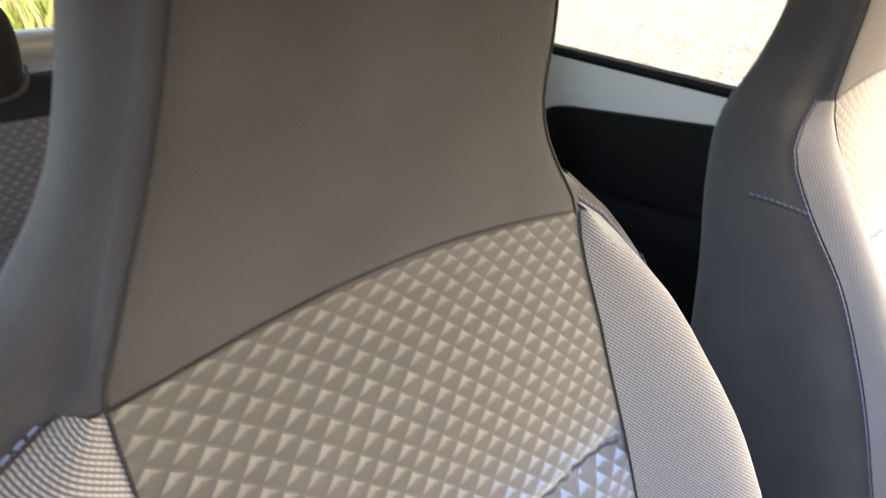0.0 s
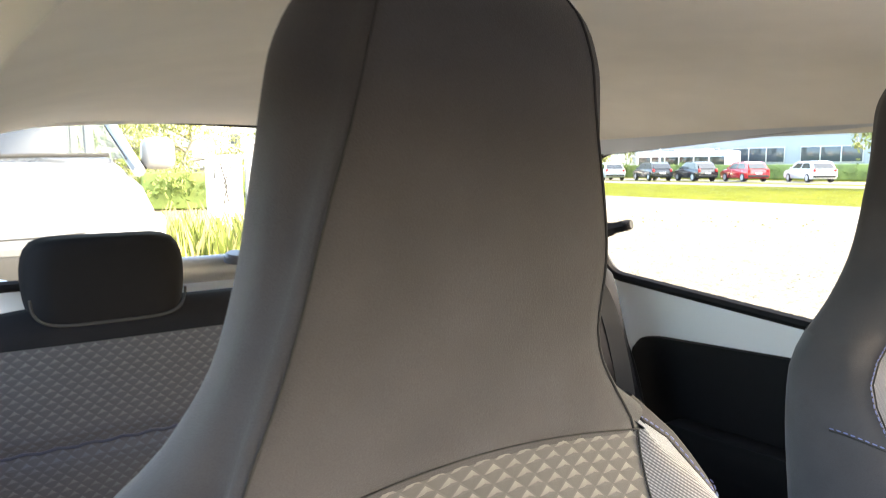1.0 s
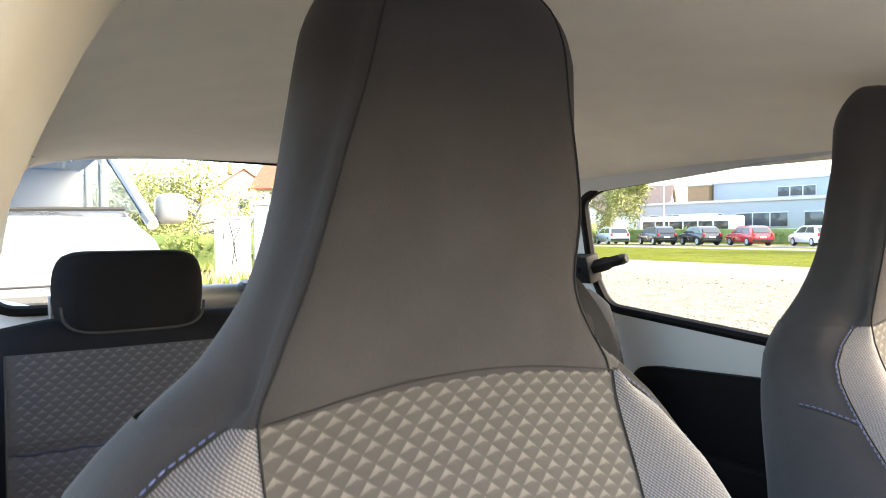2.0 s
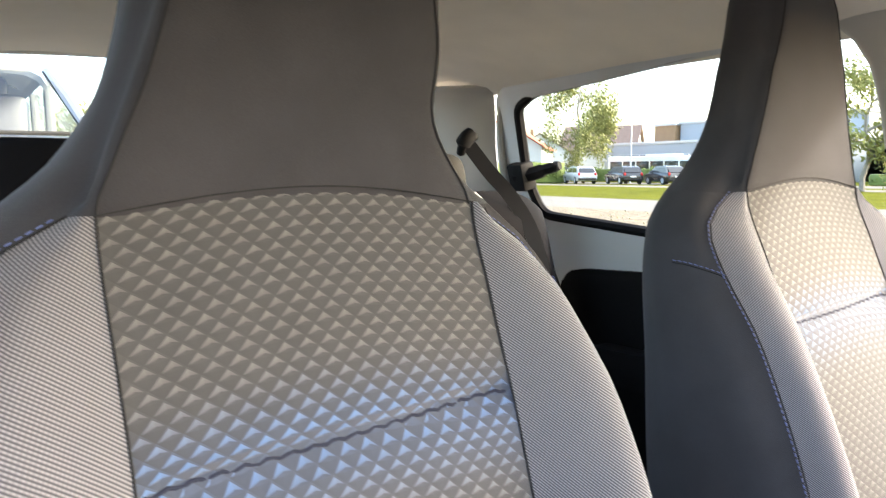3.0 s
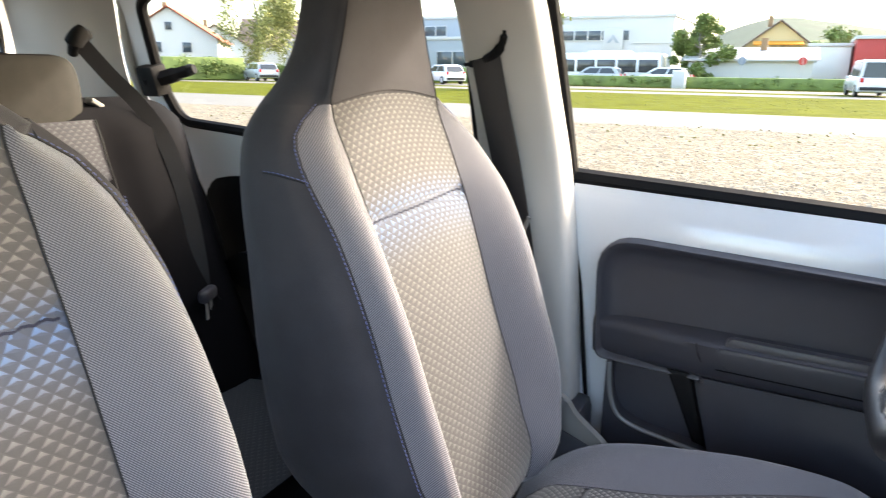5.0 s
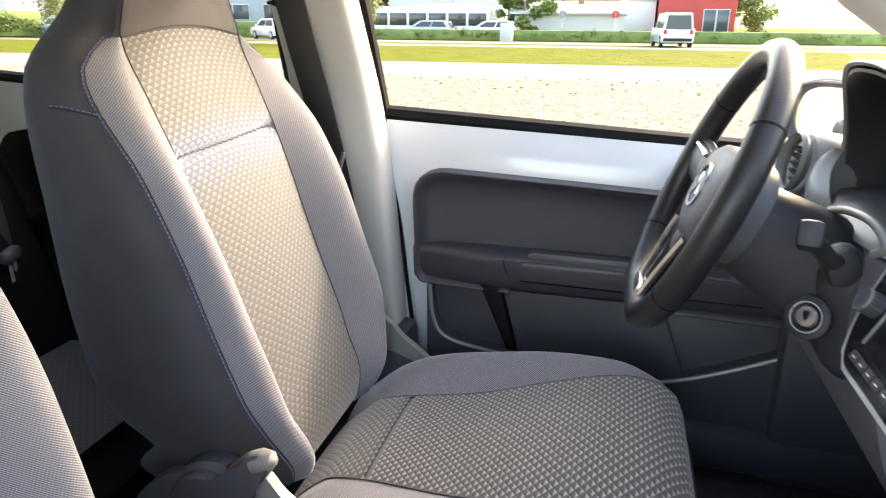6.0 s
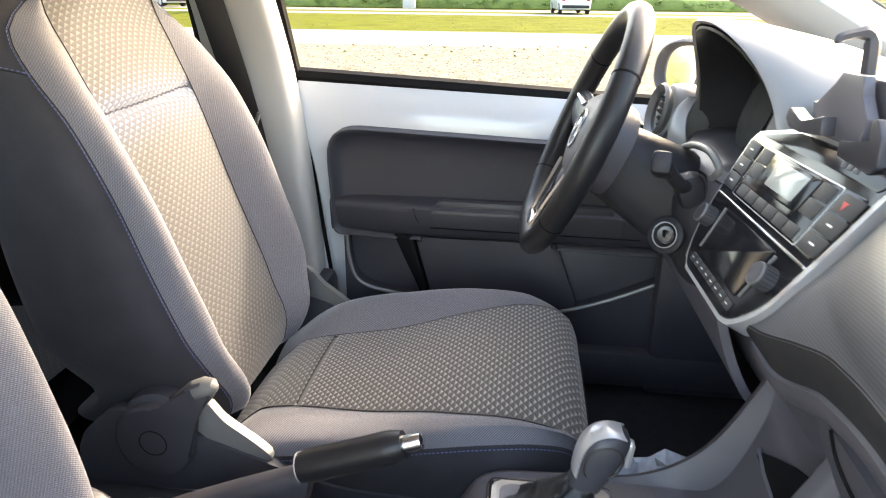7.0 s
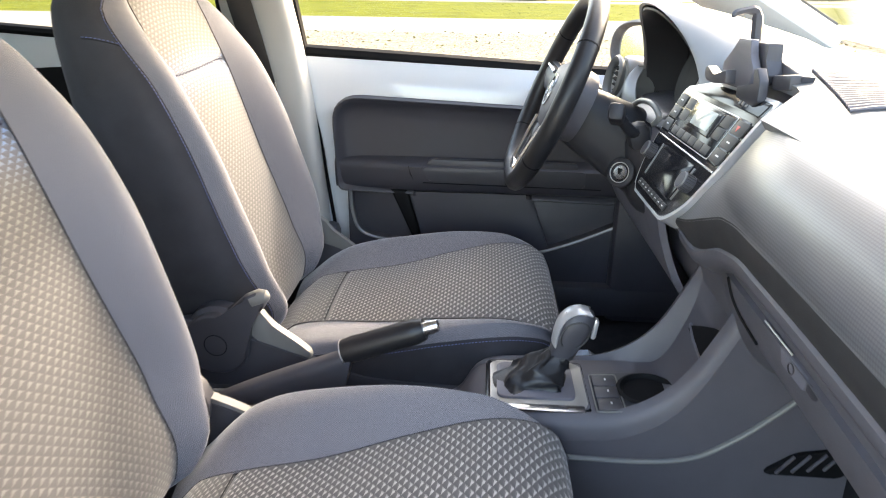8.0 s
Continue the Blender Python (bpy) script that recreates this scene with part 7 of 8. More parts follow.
def tree(name, at, height, width, leaf, label, n=4200, size=0.16, stem=0.35, weep=0.0, seed=1, slim=1.0):
    random.seed(seed)
    t = thing(name, label, "tree", at)
    tr = [at + Vector((0.15 * math.sin(k * 1.3 + seed), 0.12 * math.cos(k * 1.7 + seed), height * 0.92 * k / 8)) for k in range(9)]
    trunk = part("trunk", tube(tr, [0.02 * height * (1 - k / 9) + 0.02 for k in range(9)], 8), M["bark"], t, "grey tapered trunk")
    clumps = []
    for k in range(16):
        u = stem + (1 - stem) * (k + random.random()) / 16
        rad = width * 0.5 * math.sin(math.pi * min(0.98, 0.12 + 0.85 * (u - stem) / (1 - stem) * 0.95)) * slim
        a = random.uniform(0, 6.3)
        tip = at + Vector((math.cos(a) * rad, math.sin(a) * rad, height * u))
        root = tr[min(8, int(u * 8))]
        part("limb", tube([root, root.lerp(tip, 0.5) + Vector((0, 0, 0.15)), tip], [0.05, 0.035, 0.012], 5), M["bark"], trunk)
        rr = width * random.uniform(0.13, 0.24)
        clumps.append((tip, (rr, rr, rr * (0.8 + weep))))
        clumps.append((root.lerp(tip, 0.5), (rr * 0.8, rr * 0.8, rr * 0.7)))
        if weep:
            clumps.append((tip + Vector((0, 0, -0.12 * height)), (rr * 0.55, rr * 0.55, rr * 1.3)))
    v, f = leaf_cloud(clumps, n, size)
    mesh_part("crown", v, f, leaf, t, "loose leafy crown", smooth=False)
    return t


tree("birch_tree", spot(46.8, 70), 10.6, 7.6, M["birch_leaf"], "tall yellow-green birch behind the parked cars", 12000, 0.15, 0.22, 0.5, 3)
tree("tree", spot(67.5, 41), 6.6, 5.0, M["birch_leaf"], "young maple with light green leaves on the verge", 4200, 0.14, 0.30, 0.1, 5)
tree("tree", spot(81.8, 60), 5.2, 4.2, M["leaf"], "dense green tree beside the white hall", 15000, 0.15, 0.10, 0, 21)
tree("tree", spot(91.2, 84), 5.4, 6.0, M["leaf"], "round green tree behind the low white house", 3000, 0.22, 0.1, 0, 8)
tree("tree", spot(99.5, 72), 5.2, 5.0, M["leaf"], "green tree beside the red garage", 2600, 0.2, 0.15, 0, 9)
tree("conifer_tree", spot(21.9, 48), 6.6, 3.6, M["conifer"], "slim green conifer beside the red-roofed house", 4200, 0.12, 0.05, 0.1, 10, 0.9)
tree("tree", spot(12.5, 24), 3.1, 5.6, M["birch_leaf"], "broad light green shrub behind the parked van", 14000, 0.055, 0.05, 0, 12)
tree("tree", spot(7.5, 27), 3.4, 5.0, M["birch_leaf"], "light green shrub behind the parked van", 10000, 0.06, 0.05, 0, 13)


def bush_row(name, a, b, height, depth, leaf, label, n, size, seed):
    random.seed(seed)
    clumps = [(a.lerp(b, random.random()) + Vector((0, 0, height * random.uniform(0.35, 0.62))), (depth, depth, height * random.uniform(0.34, 0.45))) for _ in range(max(8, int((b - a).length / depth)))]
    v, f = leaf_cloud(clumps, n, size)
    core = a.lerp(b, 0.5)
    h = thing(name, label, "hedge", core)
    mesh_part("foliage", v, f, leaf, h, "", smooth=False)
    ang = math.degrees(math.atan2(b.y - a.y, b.x - a.x))
    part("core", rbox(core + Vector((0, 0, height * 0.43)), ((b - a).length, depth * 0.9, height * 0.82), 0.1, (0, 0, ang)), leaf, h)
    return h


V = Vector
bush_row("hedge", V((51.0, 20.5, 0)), V((51.0, -26, 0)), 0.95, 0.5, M["leaf"], "low clipped hedge along the far road", 7000, 0.12, 31)
bush_row("hedge", V((53.0, 58, 0)), V((53.0, 23, 0)), 1.5, 0.6, M["leaf"], "clipped hedge behind the parked cars", 6000, 0.13, 32)
bush_row("hedge", spot(39.5, 60), spot(45.5, 62), 2.2, 1.3, M["leaf"], "dense dark shrubs in front of the white gabled house", 4500, 0.16, 33)
bush_row("hedge", spot(9, 22), spot(19, 22), 1.35, 0.8, M["leaf"], "green hedge behind the switch boxes", 4000, 0.09, 34)
bush_row("hedge", spot(22, 40), spot(34, 46), 1.6, 0.8, M["leaf"], "garden hedge below the red-roofed house", 4000, 0.12, 35)

# ---- buildings ----
M["plaster"] = mat("white_plaster", (0.66, 0.65, 0.62), 0.9, 0, 0.06, 0.7, 0.2, 20)
M["cream"] = mat("cream_yellow_plaster", (0.62, 0.50, 0.27), 0.9, 0, 0.06, 0.7, 0.2, 20)
M["bluegrey"] = mat("blue_grey_cladding", (0.30, 0.33, 0.36), 0.6, 0, 0.06, 0.5, 0.1, 12)
M["roofred"] = mat("red_roof_tiles", (0.36, 0.11, 0.06), 0.85, 0, 0.2, 2.5, 0.8, 6)
M["roofbrown"] = mat("brown_roof_tiles", (0.17, 0.12, 0.10), 0.85, 0, 0.2, 2.5, 0.8, 6)
M["pane"] = mat("dark_window_pane", (0.05, 0.065, 0.08), 0.08, 0, 0.2, 0.8, 0, 10)
M["orange"] = mat("orange_awning", (0.75, 0.30, 0.03), 0.8, 0, 0.1, 4, 0.1, 40)
M["rosso"] = mat("red_garage_door", (0.45, 0.05, 0.04), 0.6, 0, 0.1, 1, 0.1, 20)
M["timber"] = mat("brown_timber_cladding", (0.28, 0.17, 0.09), 0.8, 0, 0.2, 2, 0.3, 10)
M["whitewall"] = mat("white_metal_cladding", (0.50, 0.495, 0.485), 0.6, 0, 0.04, 0.5, 0.1, 10)


def house(name, base, yaw, length, depth, eave, ridge, wall, roof, label, windows=(), over=0.4, rec=0.12):
    """A gabled house; its gable wall faces local -x. windows: (face, along, up, wide, high)."""
    h = thing(name, label, "house", base)
    m = Matrix.Translation(base) @ Matrix.Rotation(radians(yaw), 4, "Z")
    bm = bmesh.new()
    prof = [(-depth / 2, 0), (depth / 2, 0), (depth / 2, eave), (0, ridge), (-depth / 2, eave)]
    rows = [[m @ Vector((x, y, z)) for y, z in prof] for x in (0, length)]
    part("wall", loft(rows, bm), wall, h, shade=False)
    rp = [(-depth / 2 - over, eave - over * (ridge - eave) / (depth / 2)), (0, ridge + 0.04), (depth / 2 + over, eave - over * (ridge - eave) / (depth / 2))]
    sec = [(y, z + 0.16) for y, z in rp] + [(y, z + 0.02) for y, z in rp[::-1]]
    part("roof", loft([[m @ Vector((x, y, z)) for y, z in sec] for x in (-over, length + over)]), roof, h, shade=False)
    part("chimney", rbox(m @ Vector((length * 0.4, depth * 0.12, ridge + 0.3)), (0.5, 0.5, 1.2), 0.03, (0, 0, yaw)), M["timber"], h)
    for face, along, up, w, hh in windows:
        if face == "gable":
            c, size = Vector((0.0, along, up)), (rec, w, hh)
        else:
            c, size = Vector((along, (-1 if face == "side" else 1) * depth / 2, up)), (w, rec, hh)
        fr = part("window", rbox(m @ c, tuple(s + 0.12 for s in size), 0.02, (0, 0, yaw)), M["whitewall"], h)
        part("pane", rbox(m @ c, tuple(s + 0.16 if k == (0 if face == "gable" else 1) else s for k, s in enumerate(size)), 0.01, (0, 0, yaw)), M["pane"], fr)
    return h


def block(name, corner, size, wall, label, bands=(), yaw=0.0, roof=None):
    """A flat-roofed hall. corner: the near right corner (x least, y least). bands: (y0, y1, z0, z1, panes) on the side that faces -x."""
    b = thing(name, label, "building", corner)
    x, y, _ = corner
    part("wall", rbox((x + size[0] / 2, y + size[1] / 2, size[2] / 2), size, 0.05), wall, b)
    part("roof_edge", rbox((x + size[0] / 2, y + size[1] / 2, size[2] + 0.12), (size[0] + 0.3, size[1] + 0.3, 0.28), 0.04), roof or M["whitewall"], b)
    for y0, y1, z0, z1, n in bands:
        fr = part("window_band", rbox((x - 0.03, (y0 + y1) / 2, (z0 + z1) / 2), (0.12, y1 - y0, z1 - z0), 0.02), M["whitewall"], b)
        step = (y1 - y0) / n
        for k in range(n):
            part("pane", rbox((x - 0.08, y0 + step * (k + 0.5), (z0 + z1) / 2), (0.06, step - 0.14, z1 - z0 - 0.16), 0.01), M["pane"], fr)
    return b


house("house", spot(27.4, 58), 140, 9.5, 8, 4.9, 7.7, M["plaster"], M["roofred"], "white house with a red tiled roof and balconies", (("gable", -1.5, 3.6, 1.0, 1.2), ("gable", 1.5, 3.6, 1.0, 1.2), ("gable", 0, 5.9, 0.8, 0.9), ("rear", 2, 3.6, 1.4, 1.3), ("rear", 5, 3.6, 1.4, 1.3), ("rear", 2, 1.3, 1.4, 1.3), ("rear", 5, 1.3, 1.4, 1.3)))
bal = thing("balcony", "white balcony with red flower boxes on the house", "balcony", spot(25.0, 54.0))
q = spot(25.0, 54.5)
part("slab", rbox(q + V((0, 0, 2.5)), (5.0, 1.3, 0.2), 0.03, (0, 0, -40)), M["plaster"], bal)
part("parapet", rbox(q + V((-0.35, -0.45, 2.95)), (5.0, 0.12, 0.85), 0.02, (0, 0, -40)), M["whitewall"], bal)
part("flower_box", rbox(q + V((-1.3, 0.2, 3.45)), (1.2, 0.22, 0.24), 0.05, (0, 0, -40)), M["rosso"], bal)
part("flower_box", rbox(q + V((0.5, -1.3, 3.45)), (1.2, 0.22, 0.24), 0.05, (0, 0, -40)), M["rosso"], bal)
house("house", spot(40.3, 74), 40, 13, 9, 3.7, 6.6, M["plaster"], M["roofred"], "white gabled house with an orange-red roof", (("gable", -1.6, 2.9, 0.8, 0.9), ("gable", 1.2, 2.9, 0.8, 0.9), ("gable", 0, 4.9, 0.6, 0.7), ("gable", 2.8, 1.2, 0.8, 0.9)))
house("house", spot(43.6, 92), 48, 10, 8, 3.6, 6.0, M["plaster"], M["roofbrown"], "white gabled house with a brown roof behind the birch", (("gable", 0, 4.2, 0.7, 0.8),))
house("house", spot(51.6, 98), 120, 10, 8, 4.0, 7.2, M["plaster"], M["roofbrown"], "house with a steep brown roof behind the hall", (("side", 3, 5.0, 0.8, 0.9), ("side", 6, 5.0, 0.8, 0.9)))
house("house", spot(16.3, 70), 80, 9, 8, 4.6, 7.4, M["plaster"], M["roofred"], "distant white house with a red roof behind the shrubs", (("gable", 0, 4.0, 0.9, 1.0),))
block("industrial_hall", (62, 27, 0), (22, 27, 4.0), M["bluegrey"], "low blue-grey industrial hall with window bands", ((28.5, 34, 1.4, 2.9, 3), (35.5, 41, 1.4, 2.9, 3), (42.5, 52, 0.9, 2.9, 6)))
block("industrial_upper_floor", (66, 27, 0), (15, 19.5, 6.3), M["bluegrey"], "blue-grey upper storey of the hall", ((28.5, 32.5, 4.6, 5.7, 3), (35, 39, 4.5, 5.6, 3)))
block("timber_annex", (65.5, 46.8, 0), (8, 2.8, 6.2), M["timber"], "brown timber-clad annex on the hall roof")
block("white_hall", (66, 11.5, 0), (20, 11.0, 6.0), M["whitewall"], "white clad two-storey hall with window bands", ((15.5, 22.2, 3.9, 4.9, 5), (15.5, 22.2, 0.8, 2.0, 5), (11.7, 15.2, 3.6, 3.75, 1)))
sg = thing("hall_sign", "white hall sign with a plain blue peak shape", "sign", (65.7, 18.5, 4))
part("board", rbox((65.85, 17.0, 4.0), (0.12, 1.9, 2.0), 0.03), M["whitewall"], sg)
part("mark", prism([(16.4, 3.7), (17.0, 4.5), (17.6, 3.7), (17.3, 3.7), (17.0, 4.1), (16.7, 3.7)], 65.74, 65.78, "x"), M["bluegrey"], sg)
house("house", spot(87.2, 86), 4, 10, 8.6, 3.3, 6.6, M["cream"], M["roofbrown"], "cream yellow gabled house with an orange awning", (("gable", -2.0, 2.6, 1.0, 1.1), ("gable", 2.0, 2.6, 1.0, 1.1)), 0.6)
q = spot(87.2, 85.6)
aw = thing("awning", "orange awning over a balcony", "awning", q)
part("cloth", rbox(q + V((-0.6, 0, 4.3)), (1.2, 5.0, 0.14), 0.03, (0, -18, 4)), M["orange"], aw)
part("balcony", rbox(q + V((-0.7, 0, 3.05)), (1.0, 5.6, 0.9), 0.04, (0, 0, 4)), M["whitewall"], aw)
house("bungalow", spot(89.6, 63), 92, 9, 6.5, 2.1, 2.95, M["whitewall"], M["whitewall"], "low white bungalow with a pale shallow roof", (("side", 2, 1.3, 0.6, 0.8), ("side", 6.5, 1.3, 1.3, 0.6)), 0.4)
block("garage", (66, -9.5, 0), (10, 6.5, 3.9), M["rosso"], "red garage hall behind the hedge", ((-9, -6.8, 0.4, 2.6, 2),))
block("garage", (68, -2.8, 0), (8, 3.2, 3.4), M["plaster"], "white plastered annex beside the red garage")

# hills on the horizon
M["wood"] = mat("distant_wooded_hill", (0.035, 0.058, 0.034), 0.95, 0, 0.5, 0.02, 0.6, 0.4)
M["field"] = mat("distant_meadow", (0.10, 0.135, 0.05), 0.95, 0, 0.1, 0.01, 0.1, 0.4)
rows = []
for k in range(49):
    b = 76 + k * 0.95
    top = spl(b, (76, 80, 82, 85, 87, 90, 93, 97, 103, 122), (8, 36, 58, 86, 96, 88, 76, 60, 44, 24)) * 1.1
    top += 2.2 * noise.noise(Vector((k * 0.9, 0, 0)))
    rows.append([spot(b, d) + V((0, 0, top * s)) for d, s in ((700, 0.0), (900, 0.25), (1150, 0.6), (1400, 0.92), (1600, 1.0), (1900, 0.8))])
tagged(part("backdrop", sheet(rows), M["wood"]), "wooded green hill on the horizon", "hill", kind="structure")
rows = []
for k in range(14):
    b = 88 + k * 1.2
    top = spl(b, (88, 92, 96, 104), (40, 44, 34, 20))
    rows.append([spot(b, d) + V((0, 0, top * s)) for d, s in ((600, 0.0), (760, 0.35), (880, 0.75), (960, 0.95))])
tagged(part("backdrop", sheet(rows), M["field"]), "pale green meadow slope on the hill", "hill", kind="structure")
v, f = leaf_cloud([(spot(8 + k * 0.7, 190) + V((0, 0, 3.5)), (4, 4, 2.6 + random.random() * 2)) for k in range(64)], 9000, 0.7)
tagged(mesh_part("far_trees", v, f, M["leaf"], smooth=False), "line of distant trees behind the houses", "trees", kind="stuff")

# ---- cars ----
M["carglass"] = mat("dark_car_glass", (0.03, 0.035, 0.04), 0.06, 0, 0.05, 1, 0, 10)
M["tyre"] = mat("tyre_rubber", (0.02, 0.02, 0.02), 0.8, 0, 0.1, 5, 0.1, 50)
M["lamp"] = mat("red_tail_lamp", (0.5, 0.02, 0.02), 0.25, 0, 0.05, 5, 0, 50)
M["headlamp"] = mat("clear_headlamp", (0.6, 0.62, 0.65), 0.1, 0.3, 0.05, 5, 0, 50)
PAINT = {k: mat(k + "_car_paint", c, 0.25, 0, 0.03, 2, 0, 50, 0.5, 0.6) for k, c in (("white", (0.74, 0.75, 0.76)), ("silver", (0.42, 0.44, 0.47)), ("black", (0.02, 0.02, 0.023)), ("red", (0.45, 0.02, 0.025)), ("blue", (0.16, 0.20, 0.28)))}


def car(at, yaw, paint, label, length=4.0, height=1.47, van=False):
    """A parked car, nose towards local +x."""
    c = thing("van" if van else "car", label, "van" if van else "car", at, "parked cars")
    m = Matrix.Translation(at) @ Matrix.Rotation(radians(yaw), 4, "Z")
    L, H = length / 2, height
    low = [(-L, 0.35), (-L - 0.03, 0.6), (-L + 0.02, 0.85), (-L + 0.05, 0.92), (L - 1.15, 0.95), (L - 0.25, 0.82), (L, 0.66), (L + 0.02, 0.4), (L - 0.1, 0.25), (-L + 0.1, 0.25)]
    if van:
        low = [(x, z * (1.1 if 0.7 < z < 1 else 1)) for x, z in low]
    cab = [(-L + 0.06, 0.88), (-L + (0.12 if van else 0.45), H - 0.10), (-L + (0.35 if van else 0.85), H), (L - 1.75, H - 0.02), (L - 1.45, H - 0.12), (L - 0.75, 0.88)]
    bl = []
    for y, s in ((-0.86, 0.9), (-0.82, 0.99), (-0.5, 1.0), (0.5, 1.0), (0.82, 0.99), (0.86, 0.9)):
        bl.append([m @ Vector((x * (0.985 if s < 0.95 else 1), y, 0.55 + (z - 0.55) * s)) for x, z in low])
    part("body", loft(bl), PAINT[paint], c, angle=50)
    part("cabin", loft([[m @ Vector((x, y * (1 - 0.16 * (z - 0.88) / (H - 0.88)), z)) for x, z in cab] for y in (-0.80, -0.74, 0.74, 0.80)]), PAINT[paint], c, angle=50)
    gl = [(-L + 0.42, 0.95), (-L + (0.4 if van else 0.72), H - 0.13), (L - 1.72, H - 0.13), (L - 1.02, 0.95)]
    for s in (-1, 1):
        for a, b in ((0.0, 0.47), (0.51, 1.0)):
            quad = [(gl[0][0] + (gl[3][0] - gl[0][0]) * t, 0.95) for t in (a, b)] + [(gl[1][0] + (gl[2][0] - gl[1][0]) * t, H - 0.13) for t in (b, a)]
            bm = bmesh.new()
            bm.faces.new([bm.verts.new(m @ Vector((x, s * (0.812 - 0.128 * (z - 0.88) / (H - 0.88)), z))) for x, z in quad])
            part("side_window", bm, M["carglass"], c, shade=False)
    for xs, name in (((L - 0.80, L - 1.44), "windscreen"), ((-L + 0.03, -L + (0.09 if van else 0.43)), "rear_window")):
        bm = bmesh.new()
        o = 0.02 if name == "windscreen" else -0.02
        bm.faces.new([bm.verts.new(m @ Vector(p)) for p in ((xs[0] + o, -0.70, 0.97), (xs[0] + o, 0.70, 0.97), (xs[1] + o, 0.60, H - 0.14), (xs[1] + o, -0.60, H - 0.14))])
        part(name, bm, M["carglass"], c, shade=False)
    for x in (-L + 0.68, L - 0.75):
        for s in (-1, 1):
            w = part("wheel", disc(m @ Vector((x, s * 0.70, 0.31)), m.to_3x3() @ Vector((0, s, 0)), 0.31, 0.19, 20, 0.03), M["tyre"], c)
            part("wheel_rim", disc(m @ Vector((x, s * 0.885, 0.31)), m.to_3x3() @ Vector((0, s, 0)), 0.20, 0.012, 16), PAINT["silver"], w)
    for s in (-1, 1):
        part("tail_lamp", rbox(m @ Vector((-L + 0.0, s * 0.70, 0.83)), (0.12, 0.18, 0.22), 0.03, (0, 0, yaw)), M["lamp"], c)
        part("headlight", rbox(m @ Vector((L - 0.10, s * 0.62, 0.72)), (0.14, 0.30, 0.14), 0.04, (0, 0, yaw)), M["headlamp"], c)
        part("mirror", rbox(m @ Vector((L - 1.25, s * 0.93, 0.98)), (0.10, 0.16, 0.12), 0.03, (0, 0, yaw)), PAINT[paint], c)
    part("bumper", rbox(m @ Vector((-L + 0.01, 0, 0.42)), (0.14, 1.55, 0.16), 0.04, (0, 0, yaw)), M["tyre"], c)
    part("plate", rbox(m @ Vector((-L - 0.045, 0, 0.62)), (0.02, 0.5, 0.11), 0.005, (0, 0, yaw)), PAINT["white"], c)
    return c


car(V((46.3, 29.6, 0)), 62, "red", "small red hatchback parked along the far road", 3.9)
car(V((45.2, 33.1, 0)), 66, "black", "small black hatchback parked along the far road", 3.7)
car(V((44.4, 36.6, 0)), 60, "black", "black estate car parked along the far road", 4.4)
car(V((43.0, 40.2, 0)), 60, "silver", "silver estate car parked along the far road", 4.4)
car(V((47.6, 25.4, 0)), 55, "white", "white hatchback parked along the far road", 4.1)
car(V((44.0, 45.0, 0)), 150, "black", "dark parked car in front of the shrubs", 4.3)
car(V((41.5, 47.5, 0)), 150, "blue", "blue-grey parked car in front of the shrubs", 4.0)
car(V((42.5, -3.0, 0)), 6, "white", "white delivery van seen from behind on the far road", 4.4, 1.85, True)
car(V((54.0, 15.0, 0)), 90, "silver", "silver car behind the hedge", 4.2)
car(V((55.0, 10.0, 0)), 90, "white", "white car behind the hedge", 4.2)

bus = thing("bus", "long white and grey bus parked before the halls", "bus", (58.5, 41, 0))
part("body", rbox((58.5, 44.0, 1.45), (2.4, 11, 2.3), 0.2), PAINT["white"], bus)
for k in range(6):
    part("side_window", rbox((57.28, 39.5 + 1.75 * k, 1.55), (0.06, 1.55, 1.0), 0.02), M["carglass"], bus)
part("roof_unit", rbox((58.5, 43.0, 2.68), (1.6, 3.5, 0.22), 0.06), PAINT["white"], bus)
for y in (40.5, 47.5):
    part("wheel", disc((57.4, y, 0.45), (-1, 0, 0), 0.45, 0.1, 20), M["tyre"], bus)
copy_thing(bus, pose(58.9, 13.3, 0))
lamp = thing("street_lamp", "grey street lamp mast", "street lamp", spot(51, 64))
q = spot(51, 64)
part("mast", tube([q, q + V((0, 0, 3.5)), q + V((0, 0, 6.9))], [0.09, 0.07, 0.05], 8), PAINT["silver"], lamp)
part("head", rbox(q + V((-0.25, 0, 6.95)), (0.7, 0.2, 0.1), 0.03), PAINT["silver"], lamp)
copy_thing(lamp, Matrix.Translation(spot(80.6, 62)))
box = thing("cable_cabinet", "pale grey cable cabinet at the hedge", "cabinet", (50.2, 8.0, 0))
part("body", rbox((50.2, 8.0, 0.62), (0.4, 0.9, 1.25), 0.03), M["plaster"], box)
part("door", rbox((49.98, 8.0, 0.62), (0.03, 0.8, 1.05), 0.01), M["whitewall"], box)
for bx, col in ((89.0, "red"), (84.9, "blue")):
    sn = thing("road_sign", "round road sign on a post", "road sign", spot(bx, 58))
    q = spot(bx, 58)
    part("post", tube([q, q + V((0, 0, 2.2))], 0.03, 6), PAINT["silver"], sn)
    part("plate", disc(q + V((0, 0, 2.0)), (-1, 0, 0), 0.3, 0.02, 20), PAINT[col], sn)

